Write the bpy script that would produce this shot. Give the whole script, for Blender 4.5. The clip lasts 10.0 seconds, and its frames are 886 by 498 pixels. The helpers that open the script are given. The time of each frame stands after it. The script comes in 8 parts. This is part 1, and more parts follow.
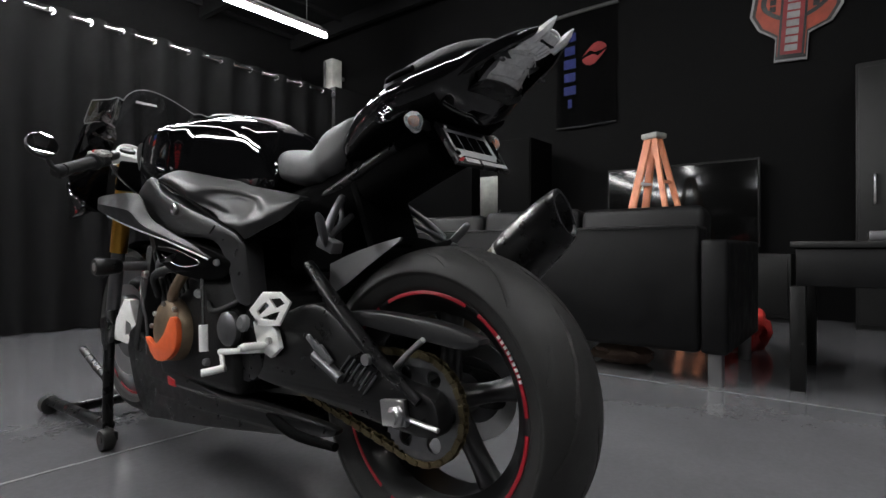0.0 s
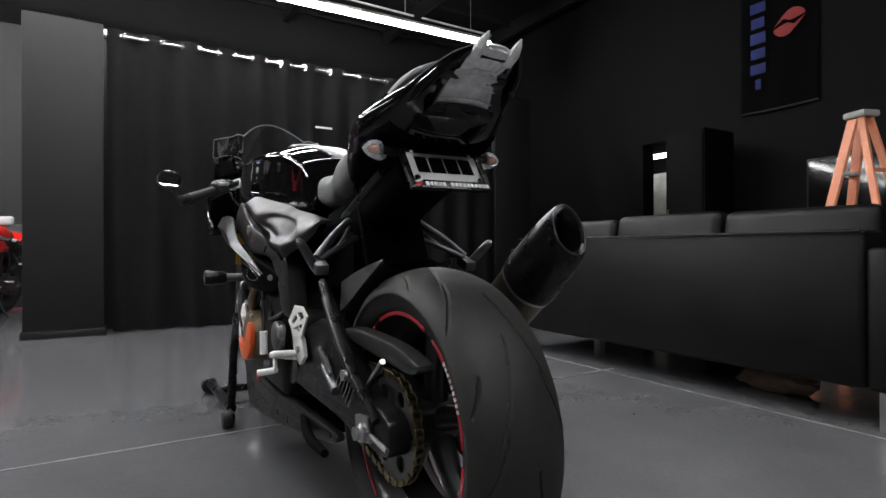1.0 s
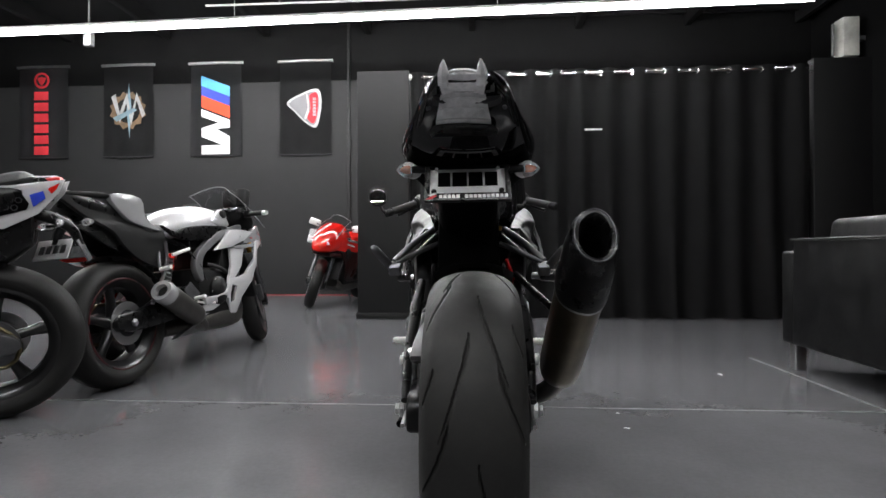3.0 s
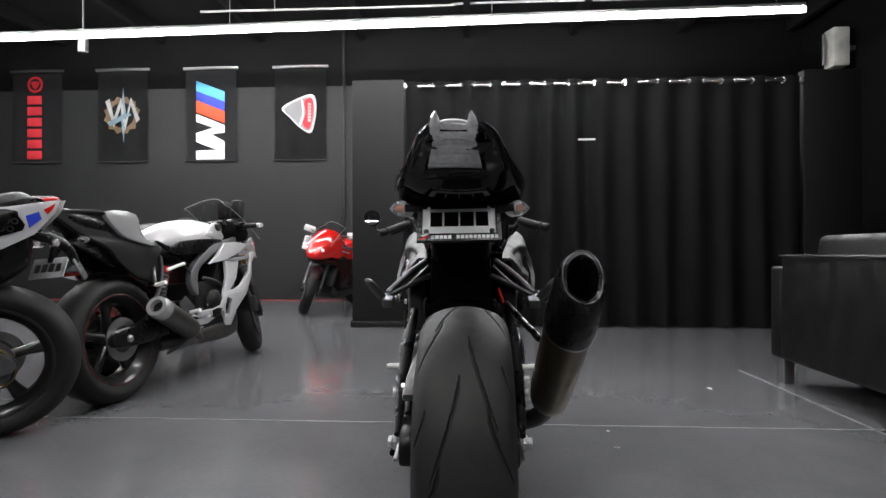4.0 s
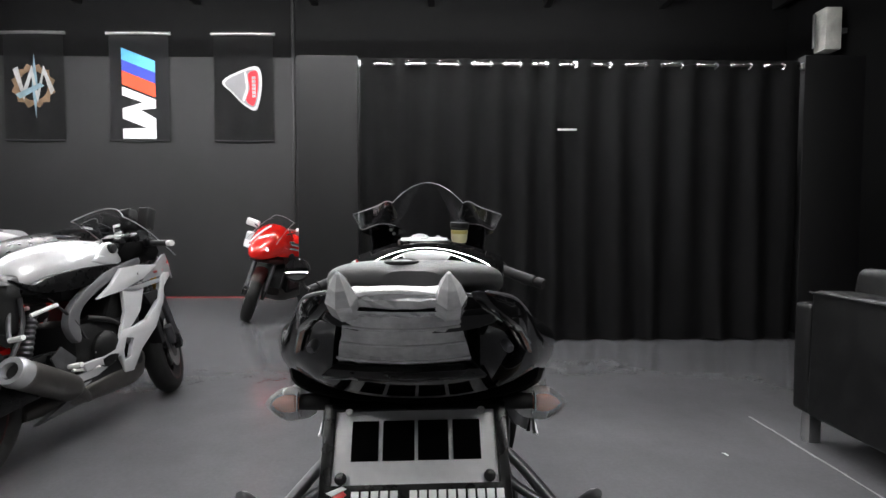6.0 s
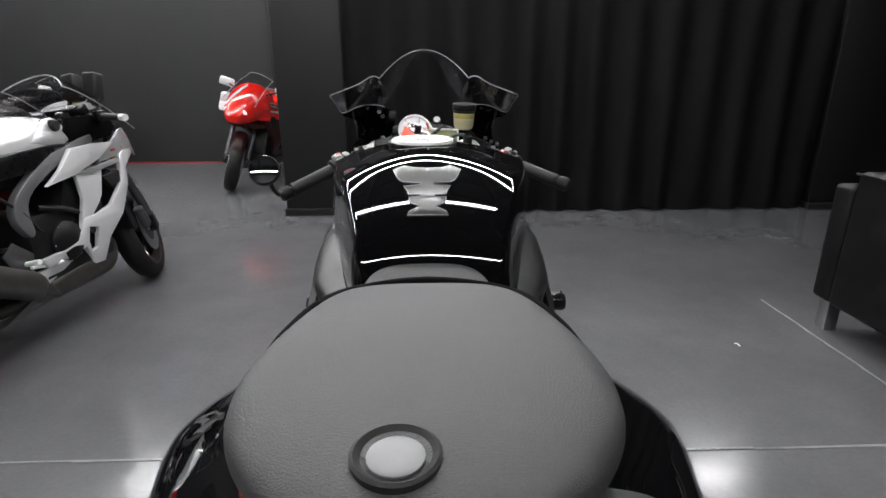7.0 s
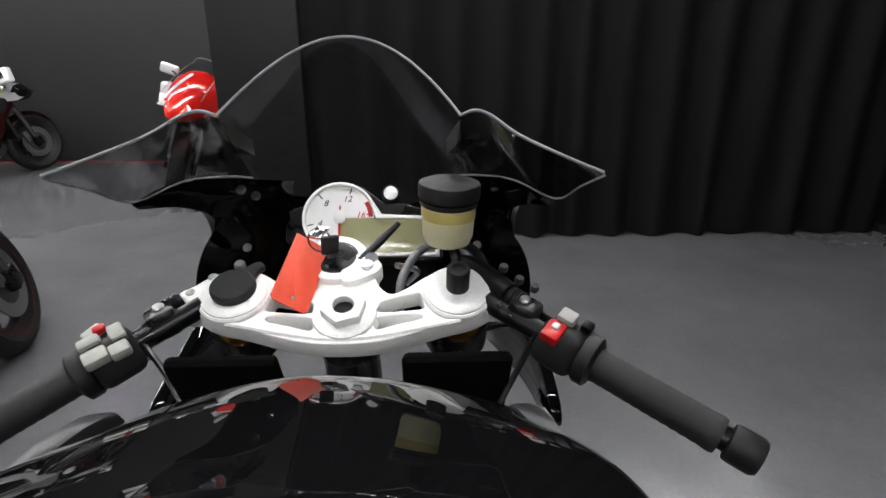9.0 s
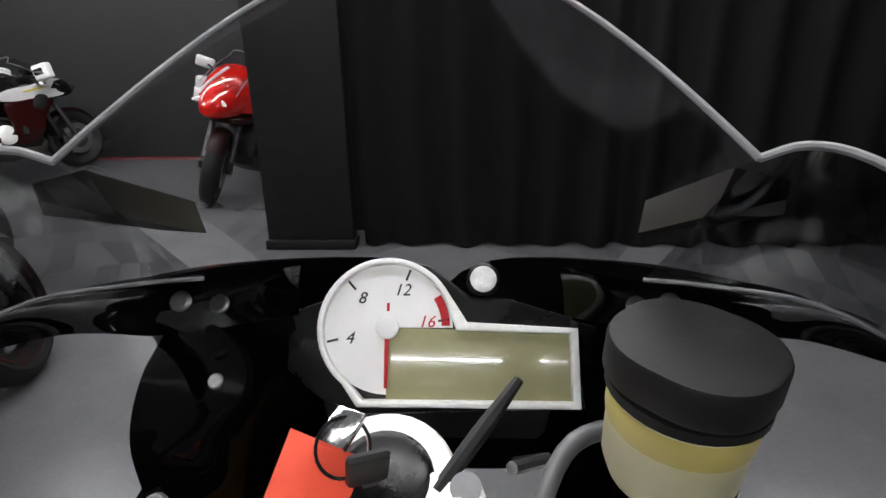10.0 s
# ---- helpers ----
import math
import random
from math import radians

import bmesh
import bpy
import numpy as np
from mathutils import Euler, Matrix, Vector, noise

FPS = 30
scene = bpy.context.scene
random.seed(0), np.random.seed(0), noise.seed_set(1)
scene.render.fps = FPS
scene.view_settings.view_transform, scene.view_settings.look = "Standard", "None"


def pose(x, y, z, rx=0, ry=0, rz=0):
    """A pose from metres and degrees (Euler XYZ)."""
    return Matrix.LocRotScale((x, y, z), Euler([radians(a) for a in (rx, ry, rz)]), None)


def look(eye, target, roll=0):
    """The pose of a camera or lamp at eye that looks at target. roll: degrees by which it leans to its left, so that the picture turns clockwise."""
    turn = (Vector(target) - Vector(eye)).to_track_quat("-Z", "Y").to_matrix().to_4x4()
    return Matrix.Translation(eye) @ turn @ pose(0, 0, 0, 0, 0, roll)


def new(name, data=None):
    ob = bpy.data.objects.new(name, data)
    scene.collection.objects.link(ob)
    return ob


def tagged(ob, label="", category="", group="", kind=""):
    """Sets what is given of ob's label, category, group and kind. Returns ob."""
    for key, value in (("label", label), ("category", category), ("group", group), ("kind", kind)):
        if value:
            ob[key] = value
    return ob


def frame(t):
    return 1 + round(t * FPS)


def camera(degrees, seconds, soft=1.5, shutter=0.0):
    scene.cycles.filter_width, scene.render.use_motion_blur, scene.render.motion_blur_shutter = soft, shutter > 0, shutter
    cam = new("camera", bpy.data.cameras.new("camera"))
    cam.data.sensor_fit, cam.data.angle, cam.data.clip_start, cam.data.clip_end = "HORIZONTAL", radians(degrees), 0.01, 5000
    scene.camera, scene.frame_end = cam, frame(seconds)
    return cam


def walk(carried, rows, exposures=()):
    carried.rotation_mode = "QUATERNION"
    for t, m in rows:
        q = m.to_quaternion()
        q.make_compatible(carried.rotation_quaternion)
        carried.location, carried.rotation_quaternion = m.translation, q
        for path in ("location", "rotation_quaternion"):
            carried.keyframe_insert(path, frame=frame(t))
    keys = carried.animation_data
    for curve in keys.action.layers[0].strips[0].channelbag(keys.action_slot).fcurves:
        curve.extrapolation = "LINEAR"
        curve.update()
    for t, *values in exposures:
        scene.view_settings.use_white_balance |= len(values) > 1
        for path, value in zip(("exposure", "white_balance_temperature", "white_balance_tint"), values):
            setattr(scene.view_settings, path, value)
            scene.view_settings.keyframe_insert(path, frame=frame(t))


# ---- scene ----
cam = camera(78.9, 10.0)
PATH = [
    (0, (-0.892, -0.773, 0.631), (0.687, 0.453, 0.635), -0.0),
    (0.5, (-0.728, -0.912, 0.633), (0.688, 0.5, 0.641), -0.1),
    (1, (-0.564, -1.07, 0.676), (0.477, 0.638, 0.68), -0.2),
    (1.5, (-0.346, -1.282, 0.661), (0.281, 0.617, 0.67), -0.4),
    (2, (-0.132, -1.343, 0.669), (0.19, 0.631, 0.677), -0.3),
    (2.5, (0.0, -1.329, 0.658), (-0.012, 0.671, 0.667), -0.2),
    (2.7, (0.014, -1.322, 0.663), (-0.087, 0.675, 0.671), -0.2),
    (3.8, (0.011, -1.39, 0.764), (-0.112, 0.606, 0.771), -0.2),
    (4, (0.022, -1.364, 0.772), (-0.074, 0.634, 0.78), -0.1),
    (4.5, (0.017, -1.232, 0.829), (-0.008, 0.768, 0.835), -0.0),
    (5, (0.022, -1.057, 0.931), (0.019, 0.943, 0.934), 0.1),
    (5.2, (0.026, -0.96, 0.968), (0.03, 1.04, 0.974), 0.0),
    (6.3, (0.015, -0.613, 1.093), (0.065, 1.369, 0.833), 0.0),
    (6.5, (0.018, -0.559, 1.112), (0.071, 1.393, 0.676), -0.2),
    (7, (0.001, -0.365, 1.15), (0.061, 1.534, 0.525), -0.2),
    (7.5, (0.031, -0.129, 1.205), (0.097, 1.761, 0.553), -0.2),
    (8, (0.051, 0.104, 1.201), (0.132, 1.991, 0.543), -0.0),
    (8.5, (0.062, 0.391, 1.186), (0.15, 2.272, 0.51), 0.2),
    (9, (0.082, 0.629, 1.193), (0.157, 2.507, 0.509), 0.1),
    (9.5, (0.053, 0.847, 1.19), (0.022, 2.717, 0.481), -1.0),
    (10, (0.022, 1.002, 1.171), (-0.048, 2.871, 0.462), -0.7),
]
walk(cam, [(t, look(eye, target, roll)) for t, eye, target, roll in PATH],
     ((0, 0.0), (1.5, 0.0), (2.5, 0.1), (5, 0.1), (6.5, 0.0), (8.5, -0.03), (9.3, -0.18), (10, -0.2)))


# ---- world and light ----
world = bpy.data.worlds.new("world")
scene.world = world
world.use_nodes = True
world.node_tree.nodes["Background"].inputs[0].default_value = (0.012, 0.012, 0.013, 1)
world.node_tree.nodes["Background"].inputs[1].default_value = 0.3
scene.view_settings.exposure = 0.0
LAMP_POWER = 104.0
# ends of each lamp row, as x and y
LAMP_ROWS = (((-6.3, 5.1), (3.74, 4.77)), ((-5.9, 3.63), (2.1, 3.63)), ((-1.9, 1.4), (1.3, 1.4)), ((-3.4, -2.05), (2.6, -2.05)), ((-6.3, 2.9), (-6.3, 5.0)), ((-5.9, 2.3), (-5.9, 3.58)))

# ---- materials ----
def mat(name, colour, rough=0.5, metal=0.0, coat=0.0, emit=0.0, trans=0.0, ior=1.5, grain=0.0, grain_scale=200.0,
        stain=0.0, stain_scale=3.0, rough_var=0.0, bump=0.0, bump_scale=300.0, spec=0.5, vary=0.0):
    """A node material: colour with fine grain and large stains, uneven gloss, and a fine relief."""
    m = bpy.data.materials.new(name)
    m.use_nodes = True
    nt = m.node_tree
    n, l = nt.nodes, nt.links
    b = n["Principled BSDF"]
    b.inputs["Base Color"].default_value = (*colour, 1)
    b.inputs["Roughness"].default_value = rough
    b.inputs["Metallic"].default_value = metal
    b.inputs["IOR"].default_value = ior
    b.inputs["Specular IOR Level"].default_value = spec
    b.inputs["Coat Weight"].default_value = coat
    b.inputs["Coat Roughness"].default_value = 0.03
    b.inputs["Transmission Weight"].default_value = trans
    if emit:
        b.inputs["Emission Color"].default_value = (*colour, 1)
        b.inputs["Emission Strength"].default_value = emit
    if not (grain or stain or rough_var or bump or vary):
        return m
    co = n.new("ShaderNodeTexCoord")

    def noise_node(scale, detail=6.0, rough_in=0.6):
        t = n.new("ShaderNodeTexNoise")
        t.inputs["Scale"].default_value = scale
        t.inputs["Detail"].default_value = detail
        t.inputs["Roughness"].default_value = rough_in
        l.new(co.outputs["Object"], t.inputs["Vector"])
        return t

    def ramp(src, lo, hi):
        r = n.new("ShaderNodeMapRange")
        r.inputs["From Min"].default_value = 0.3
        r.inputs["From Max"].default_value = 0.7
        r.inputs["To Min"].default_value = lo
        r.inputs["To Max"].default_value = hi
        l.new(src, r.inputs["Value"])
        return r.outputs["Result"]

    value = None

    def times(a, other):
        if a is None:
            return other
        k = n.new("ShaderNodeMath")
        k.operation = "MULTIPLY"
        l.new(a, k.inputs[0])
        l.new(other, k.inputs[1])
        return k.outputs[0]

    if grain:
        value = times(value, ramp(noise_node(grain_scale, 3.0).outputs["Fac"], 1 - grain, 1 + grain))
    if stain:
        value = times(value, ramp(noise_node(stain_scale, 8.0, 0.65).outputs["Fac"], 1 - stain, 1 + stain))
    if vary:
        o = n.new("ShaderNodeObjectInfo")
        r = n.new("ShaderNodeMapRange")
        r.inputs["To Min"].default_value, r.inputs["To Max"].default_value = 1 - vary, 1 + vary
        l.new(o.outputs["Random"], r.inputs["Value"])
        value = times(value, r.outputs["Result"])
    if value is not None:
        mix = n.new("ShaderNodeVectorMath")
        mix.operation = "SCALE"
        mix.inputs[0].default_value = colour
        l.new(value, mix.inputs["Scale"])
        l.new(mix.outputs["Vector"], b.inputs["Base Color"])
    if rough_var:
        l.new(ramp(noise_node(stain_scale * 2.3, 7.0).outputs["Fac"], max(0.02, rough - rough_var), rough + rough_var), b.inputs["Roughness"])
    if bump:
        k = n.new("ShaderNodeBump")
        k.inputs["Strength"].default_value = bump
        k.inputs["Distance"].default_value = 0.002
        l.new(noise_node(bump_scale, 4.0).outputs["Fac"], k.inputs["Height"])
        l.new(k.outputs["Normal"], b.inputs["Normal"])
    return m


M = {}
M["floor"] = mat("epoxy_floor", (0.11, 0.11, 0.1165), 0.16, stain=0.16, stain_scale=1.6, rough_var=0.07, grain=0.06, grain_scale=60, bump=0.0, bump_scale=4.0, spec=0.5)
M["joint"] = mat("floor_joint", (0.175, 0.175, 0.18), 0.5, stain=0.4, stain_scale=9)
M["wall"] = mat("dark_wall_paint", (0.0125, 0.0125, 0.0132), 0.68, spec=0.3, stain=0.14, stain_scale=1.3, grain=0.06, grain_scale=90, bump=0.15, bump_scale=70)
# near-black wall colour, well below the charcoal of the other walls
M["wall_black"] = mat("near_black_wall", (0.0026, 0.0026, 0.0028), 0.7, spec=0.1, stain=0.15, stain_scale=1.3, grain=0.06, grain_scale=90, bump=0.15, bump_scale=70)
M["panel"] = mat("charcoal_panel", (0.0098, 0.0098, 0.0104), 0.65, spec=0.3, stain=0.08, stain_scale=2, grain=0.05, grain_scale=150, bump=0.12, bump_scale=120)
M["ceiling"] = mat("dark_ceiling", (0.005, 0.005, 0.0054), 0.8, spec=0.15, stain=0.5, stain_scale=1.1, grain=0.1, grain_scale=40, bump=0.3, bump_scale=20)
# dark header band, its colour deepened to make up for unshaded lamp tops
M["header"] = mat("darkened_header", (0.003, 0.003, 0.0032), 0.8, spec=0.12, stain=0.4, stain_scale=1.1, grain=0.1, grain_scale=40, bump=0.3, bump_scale=20)
# panel charcoal lowered so the right-hand panel reads dim despite the near lamps
M["panel_dimmed"] = mat("dimmed_charcoal_panel", (0.0055, 0.0055, 0.006), 0.65, spec=0.25, stain=0.08, stain_scale=2, grain=0.05, grain_scale=150, bump=0.12, bump_scale=120)
M["bracket"] = mat("dull_grey_bracket", (0.1, 0.1, 0.1), 0.6, 0.3, stain=0.2)
M["conduit"] = mat("galvanised_conduit", (0.35, 0.35, 0.34), 0.5, 0.6, stain=0.2)
M["lightbox"] = mat("pale_enamel", (0.38, 0.38, 0.35), 0.5, stain=0.25, stain_scale=6)
M["lamp"] = mat("lamp_diffuser", (1.0, 1.0, 1.0), 0.5, emit=LAMP_POWER)
M["lamp_dim"] = mat("dim_lamp_diffuser", (1.0, 1.0, 1.0), 0.5, emit=14.0)
M["lamp_body"] = mat("lamp_housing", (0.3, 0.3, 0.3), 0.4, 0.5)
M["curtain"] = mat("black_curtain_cloth", (0.0115, 0.0115, 0.0122), 0.85, grain=0.2, grain_scale=500, stain=0.15, stain_scale=4, bump=0.3, bump_scale=600, spec=0.3)
M["chrome"] = mat("chrome", (0.8, 0.8, 0.8), 0.16, 1.0)
M["steel"] = mat("brushed_steel", (0.5, 0.5, 0.5), 0.32, 1.0, grain=0.1, grain_scale=400)
M["alu"] = mat("cast_aluminium", (0.88, 0.88, 0.86), 0.45, 0.2, grain=0.05, grain_scale=300, stain=0.06, stain_scale=30, bump=0.1, bump_scale=900)
M["alu_dark"] = mat("dark_aluminium", (0.12, 0.12, 0.125), 0.4, 0.8, stain=0.2, stain_scale=20)
M["leather"] = mat("black_leather", (0.0038, 0.0038, 0.0041), 0.46, spec=0.2, stain=0.2, stain_scale=5, rough_var=0.12, bump=0.4, bump_scale=220)
M["gloss"] = mat("gloss_black_paint", (0.003, 0.003, 0.0034), 0.02, coat=0.0)
M["satin"] = mat("satin_black_plastic", (0.0042, 0.0042, 0.0045), 0.3, spec=0.3, rough_var=0.08, stain=0.1, stain_scale=12)
M["matte"] = mat("matte_black_plastic", (0.0075, 0.0075, 0.0078), 0.55, spec=0.35, grain=0.15, grain_scale=700, bump=0.2, bump_scale=900)
M["grey"] = mat("satin_graphite_paint", (0.0135, 0.0135, 0.0142), 0.4, spec=0.34, grain=0.06, grain_scale=900, stain=0.12, stain_scale=9, rough_var=0.06)
M["spar"] = mat("dark_satin_frame_paint", (0.017, 0.017, 0.018), 0.32, spec=0.5, grain=0.08, grain_scale=900, stain=0.12, stain_scale=14, rough_var=0.06)
# black moulding with the shade of undersides and recesses put into its colour
M["deep"] = mat("shaded_black_moulding", (0.0022, 0.0022, 0.0023), 0.8, spec=0.03, stain=0.2, stain_scale=14)
M["arm_black"] = mat("black_coated_alloy", (0.006, 0.006, 0.0063), 0.34, spec=0.3, stain=0.2, stain_scale=14, rough_var=0.1)
M["tail_grey"] = mat("matte_tail_paint", (0.045, 0.045, 0.047), 0.5, grain=0.08, grain_scale=900, stain=0.06, stain_scale=14)
M["hugger"] = mat("matte_dark_moulding", (0.03, 0.03, 0.031), 0.45, stain=0.15, stain_scale=12)
M["rubber"] = mat("tyre_rubber", (0.0145, 0.0141, 0.0137), 0.6, spec=0.4, grain=0.2, grain_scale=500, stain=0.3, stain_scale=9, rough_var=0.08, bump=0.3, bump_scale=700)
M["rubber_dark"] = mat("dark_tyre_rubber", (0.0085, 0.0083, 0.0081), 0.6, spec=0.3, grain=0.2, grain_scale=500, stain=0.3, stain_scale=9, bump=0.3, bump_scale=700)
M["grip"] = mat("grip_rubber", (0.011, 0.011, 0.011), 0.65, grain=0.2, grain_scale=900, bump=0.4, bump_scale=900)
M["seat"] = mat("black_seat_vinyl", (0.04, 0.04, 0.0415), 0.5, stain=0.1, stain_scale=12, grain=0.1, grain_scale=900, bump=0.5, bump_scale=1100)
M["rim"] = mat("black_wheel", (0.009, 0.009, 0.0095), 0.3, coat=0.3, stain=0.1, stain_scale=15)
M["stripe"] = mat("red_rim_tape", (0.33, 0.011, 0.022), 0.35, stain=0.15, stain_scale=30)
M["stripe_dark"] = mat("dark_red_rim_tape", (0.05, 0.004, 0.006), 0.4)
M["dull_red"] = mat("dull_red_strip", (0.22, 0.012, 0.014), 0.5)
M["white_mark"] = mat("white_print", (0.75, 0.75, 0.75), 0.5)
M["gold"] = mat("gold_anodised", (0.62, 0.33, 0.06), 0.3, 1.0)
M["bronze"] = mat("bronze_engine_cover", (0.2, 0.15, 0.1), 0.45, 0.7, stain=0.25, stain_scale=25)
M["orange"] = mat("orange_cover", (0.75, 0.12, 0.03), 0.4, stain=0.1, stain_scale=30)
M["brass"] = mat("chain_brass", (0.12, 0.098, 0.055), 0.4, 0.9, grain=0.3, grain_scale=300)
M["muffler"] = mat("titanium_sleeve", (0.15, 0.125, 0.09), 0.28, 0.9, stain=0.25, stain_scale=12, grain=0.1, grain_scale=500)
M["hole"] = mat("dark_opening", (0.003, 0.003, 0.003), 0.8)
M["lens"] = mat("clear_lens", (0.95, 0.95, 0.95), 0.06, trans=0.75, ior=1.45)
M["lens_upper"] = mat("bright_faceted_lens", (1.0, 1.0, 1.0), 0.2, 0.0, coat=1.0, stain=0.2, stain_scale=60, bump=0.5, bump_scale=90)
M["lens_block"] = mat("faceted_clear_lens", (0.85, 0.85, 0.85), 0.2, 0.0, coat=1.0, stain=0.25, stain_scale=38, bump=0.5, bump_scale=90)
M["reflector"] = mat("lamp_reflector", (0.9, 0.9, 0.9), 0.25, 0.3, stain=0.25, stain_scale=40, bump=0.6, bump_scale=160)
M["amber"] = mat("amber_bulb", (0.5, 0.13, 0.05), 0.25)
M["red"] = mat("red_plastic", (0.5, 0.01, 0.012), 0.3)
M["screen_edge"] = mat("frosted_screen_edge", (0.24, 0.24, 0.25), 0.4)
def thin_clear(name, tint, gloss_rough=0.04, gain=1.0):
    """A thin clear sheet: what is behind shows unbent, with a mirror-like gloss that grows towards grazing views."""
    m = bpy.data.materials.new(name)
    m.use_nodes = True
    n, l = m.node_tree.nodes, m.node_tree.links
    n.remove(n["Principled BSDF"])
    clear, gloss, mix = n.new("ShaderNodeBsdfTransparent"), n.new("ShaderNodeBsdfGlossy"), n.new("ShaderNodeMixShader")
    clear.inputs["Color"].default_value = (*tint, 1)
    gloss.inputs["Roughness"].default_value = gloss_rough
    f, k = n.new("ShaderNodeFresnel"), n.new("ShaderNodeMath")
    f.inputs["IOR"].default_value = 1.45
    k.operation = "MULTIPLY"
    k.inputs[1].default_value = gain
    l.new(f.outputs[0], k.inputs[0])
    l.new(k.outputs[0], mix.inputs[0])
    l.new(clear.outputs[0], mix.inputs[1])
    l.new(gloss.outputs[0], mix.inputs[2])
    l.new(mix.outputs[0], n["Material Output"].inputs[0])
    return m


M["screen"] = thin_clear("smoked_screen", (0.88, 0.88, 0.89), 0.05, 0.16)
M["wing"] = thin_clear("tinted_screen_lip", (0.45, 0.45, 0.46), 0.08, 0.16)
M["cab_black"] = mat("dull_black_laminate", (0.002, 0.002, 0.0021), 0.6, spec=0.05, stain=0.2, stain_scale=4)
M["dial"] = mat("white_dial", (0.88, 0.88, 0.88), 0.45, stain=0.03, stain_scale=40)
M["lcd"] = mat("olive_display", (0.32, 0.31, 0.17), 0.2, stain=0.12, stain_scale=20, coat=0.6)
M["print_black"] = mat("black_print", (0.01, 0.01, 0.01), 0.5)
M["tag"] = mat("red_paper_tag", (0.85, 0.09, 0.045), 0.5, stain=0.08, stain_scale=60)
M["fluid"] = mat("milky_reservoir", (0.66, 0.63, 0.4), 0.28, trans=0.25, stain=0.1, stain_scale=30)
M["fluid_dark"] = mat("brake_fluid", (0.5, 0.43, 0.14), 0.3)
M["pad"] = mat("clear_tank_pad", (0.024, 0.0235, 0.0225), 0.3, coat=0.15, stain=0.1, stain_scale=30, grain=0.05, grain_scale=500, bump=0.04, bump_scale=900)
M["mirror"] = mat("mirror_glass", (0.9, 0.9, 0.9), 0.02, 1.0)
M["plate"] = mat("pale_plate", (0.7, 0.7, 0.71), 0.35, 0.0, stain=0.08, stain_scale=30)
M["fibre"] = mat("orange_fibreglass", (0.78, 0.3, 0.16), 0.5, stain=0.12, stain_scale=8)
M["wood"] = mat("pale_wood_leg", (0.42, 0.3, 0.24), 0.5, stain=0.2, stain_scale=12)
M["tv"] = mat("television_glass", (0.004, 0.004, 0.004), 0.12)
M["cabinet"] = mat("black_lacquer", (0.006, 0.006, 0.006), 0.45, spec=0.3, stain=0.15, stain_scale=4)
M["cloth"] = mat("black_banner_cloth", (0.014, 0.014, 0.016), 0.8, grain=0.15, grain_scale=400, stain=0.1, stain_scale=5, bump=0.2, bump_scale=300)
M["white_cloth"] = mat("white_banner_print", (0.62, 0.62, 0.62), 0.8, stain=0.08, stain_scale=8)
M["pale_cloth"] = mat("pale_grey_print", (0.4, 0.4, 0.4), 0.8, stain=0.2, stain_scale=8)
M["sky_cloth"] = mat("light_blue_print", (0.09, 0.36, 0.62), 0.8, stain=0.08)
M["navy_cloth"] = mat("dark_blue_print", (0.03, 0.05, 0.34), 0.8, stain=0.08)
M["red_cloth"] = mat("orange_red_print", (0.62, 0.06, 0.02), 0.8, stain=0.08)
M["crimson_cloth"] = mat("crimson_print", (0.5, 0.02, 0.03), 0.8, stain=0.08)
M["grey_cloth"] = mat("grey_print", (0.18, 0.18, 0.19), 0.8, stain=0.08)
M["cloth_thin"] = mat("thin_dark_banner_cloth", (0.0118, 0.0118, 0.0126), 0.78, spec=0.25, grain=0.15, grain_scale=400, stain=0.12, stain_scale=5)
M["cloth_black"] = mat("plain_black_banner_cloth", (0.0024, 0.0024, 0.0027), 0.8, spec=0.1, grain=0.15, grain_scale=400)
M["faded_blue"] = mat("faded_blue_print", (0.012, 0.02, 0.12), 0.8, stain=0.3, stain_scale=9)
# sign enamels, set darker than the matching banner prints
M["dull_orange"] = mat("dull_orange_enamel", (0.3, 0.045, 0.02), 0.6, stain=0.25, stain_scale=9)
M["dull_crimson"] = mat("dull_crimson_enamel", (0.2, 0.015, 0.018), 0.6, stain=0.25, stain_scale=9)
# print colours lowered to stand in for the dimness of wrinkled cloth
M["dim_white"] = mat("dim_white_print", (0.26, 0.26, 0.26), 0.8, stain=0.3, stain_scale=9)
M["dim_gold"] = mat("dim_gold_print", (0.12, 0.075, 0.04), 0.8, stain=0.3, stain_scale=9)
M["dim_teal"] = mat("dim_teal_print", (0.13, 0.2, 0.24), 0.8, stain=0.3, stain_scale=9)
M["faded_red"] = mat("faded_red_print", (0.26, 0.03, 0.03), 0.8, stain=0.2, stain_scale=9)
M["frame_silver"] = mat("silver_frame_paint", (0.13, 0.13, 0.135), 0.4, 0.3, stain=0.1)
M["white_paint"] = mat("pearl_white_paint", (0.62, 0.62, 0.63), 0.2, metal=0.15, coat=0.6, stain=0.04, stain_scale=8)
M["silver_paint"] = mat("silver_paint", (0.45, 0.45, 0.46), 0.25, 0.4, coat=0.6, stain=0.05)
M["yellow_paint"] = mat("yellow_paint", (0.5, 0.42, 0.02), 0.3, coat=0.4, stain=0.06)
M["maroon_paint"] = mat("dark_maroon_paint", (0.02, 0.0022, 0.002), 0.3, spec=0.3, stain=0.1)
M["red_paint"] = mat("red_bike_paint", (0.6, 0.012, 0.008), 0.14, coat=0.9, stain=0.06)
M["blue_paint"] = mat("blue_bike_paint", (0.03, 0.06, 0.5), 0.2, coat=0.7)
M["exhaust"] = mat("dull_exhaust_steel", (0.09, 0.085, 0.08), 0.4, 0.8, stain=0.2, stain_scale=14)
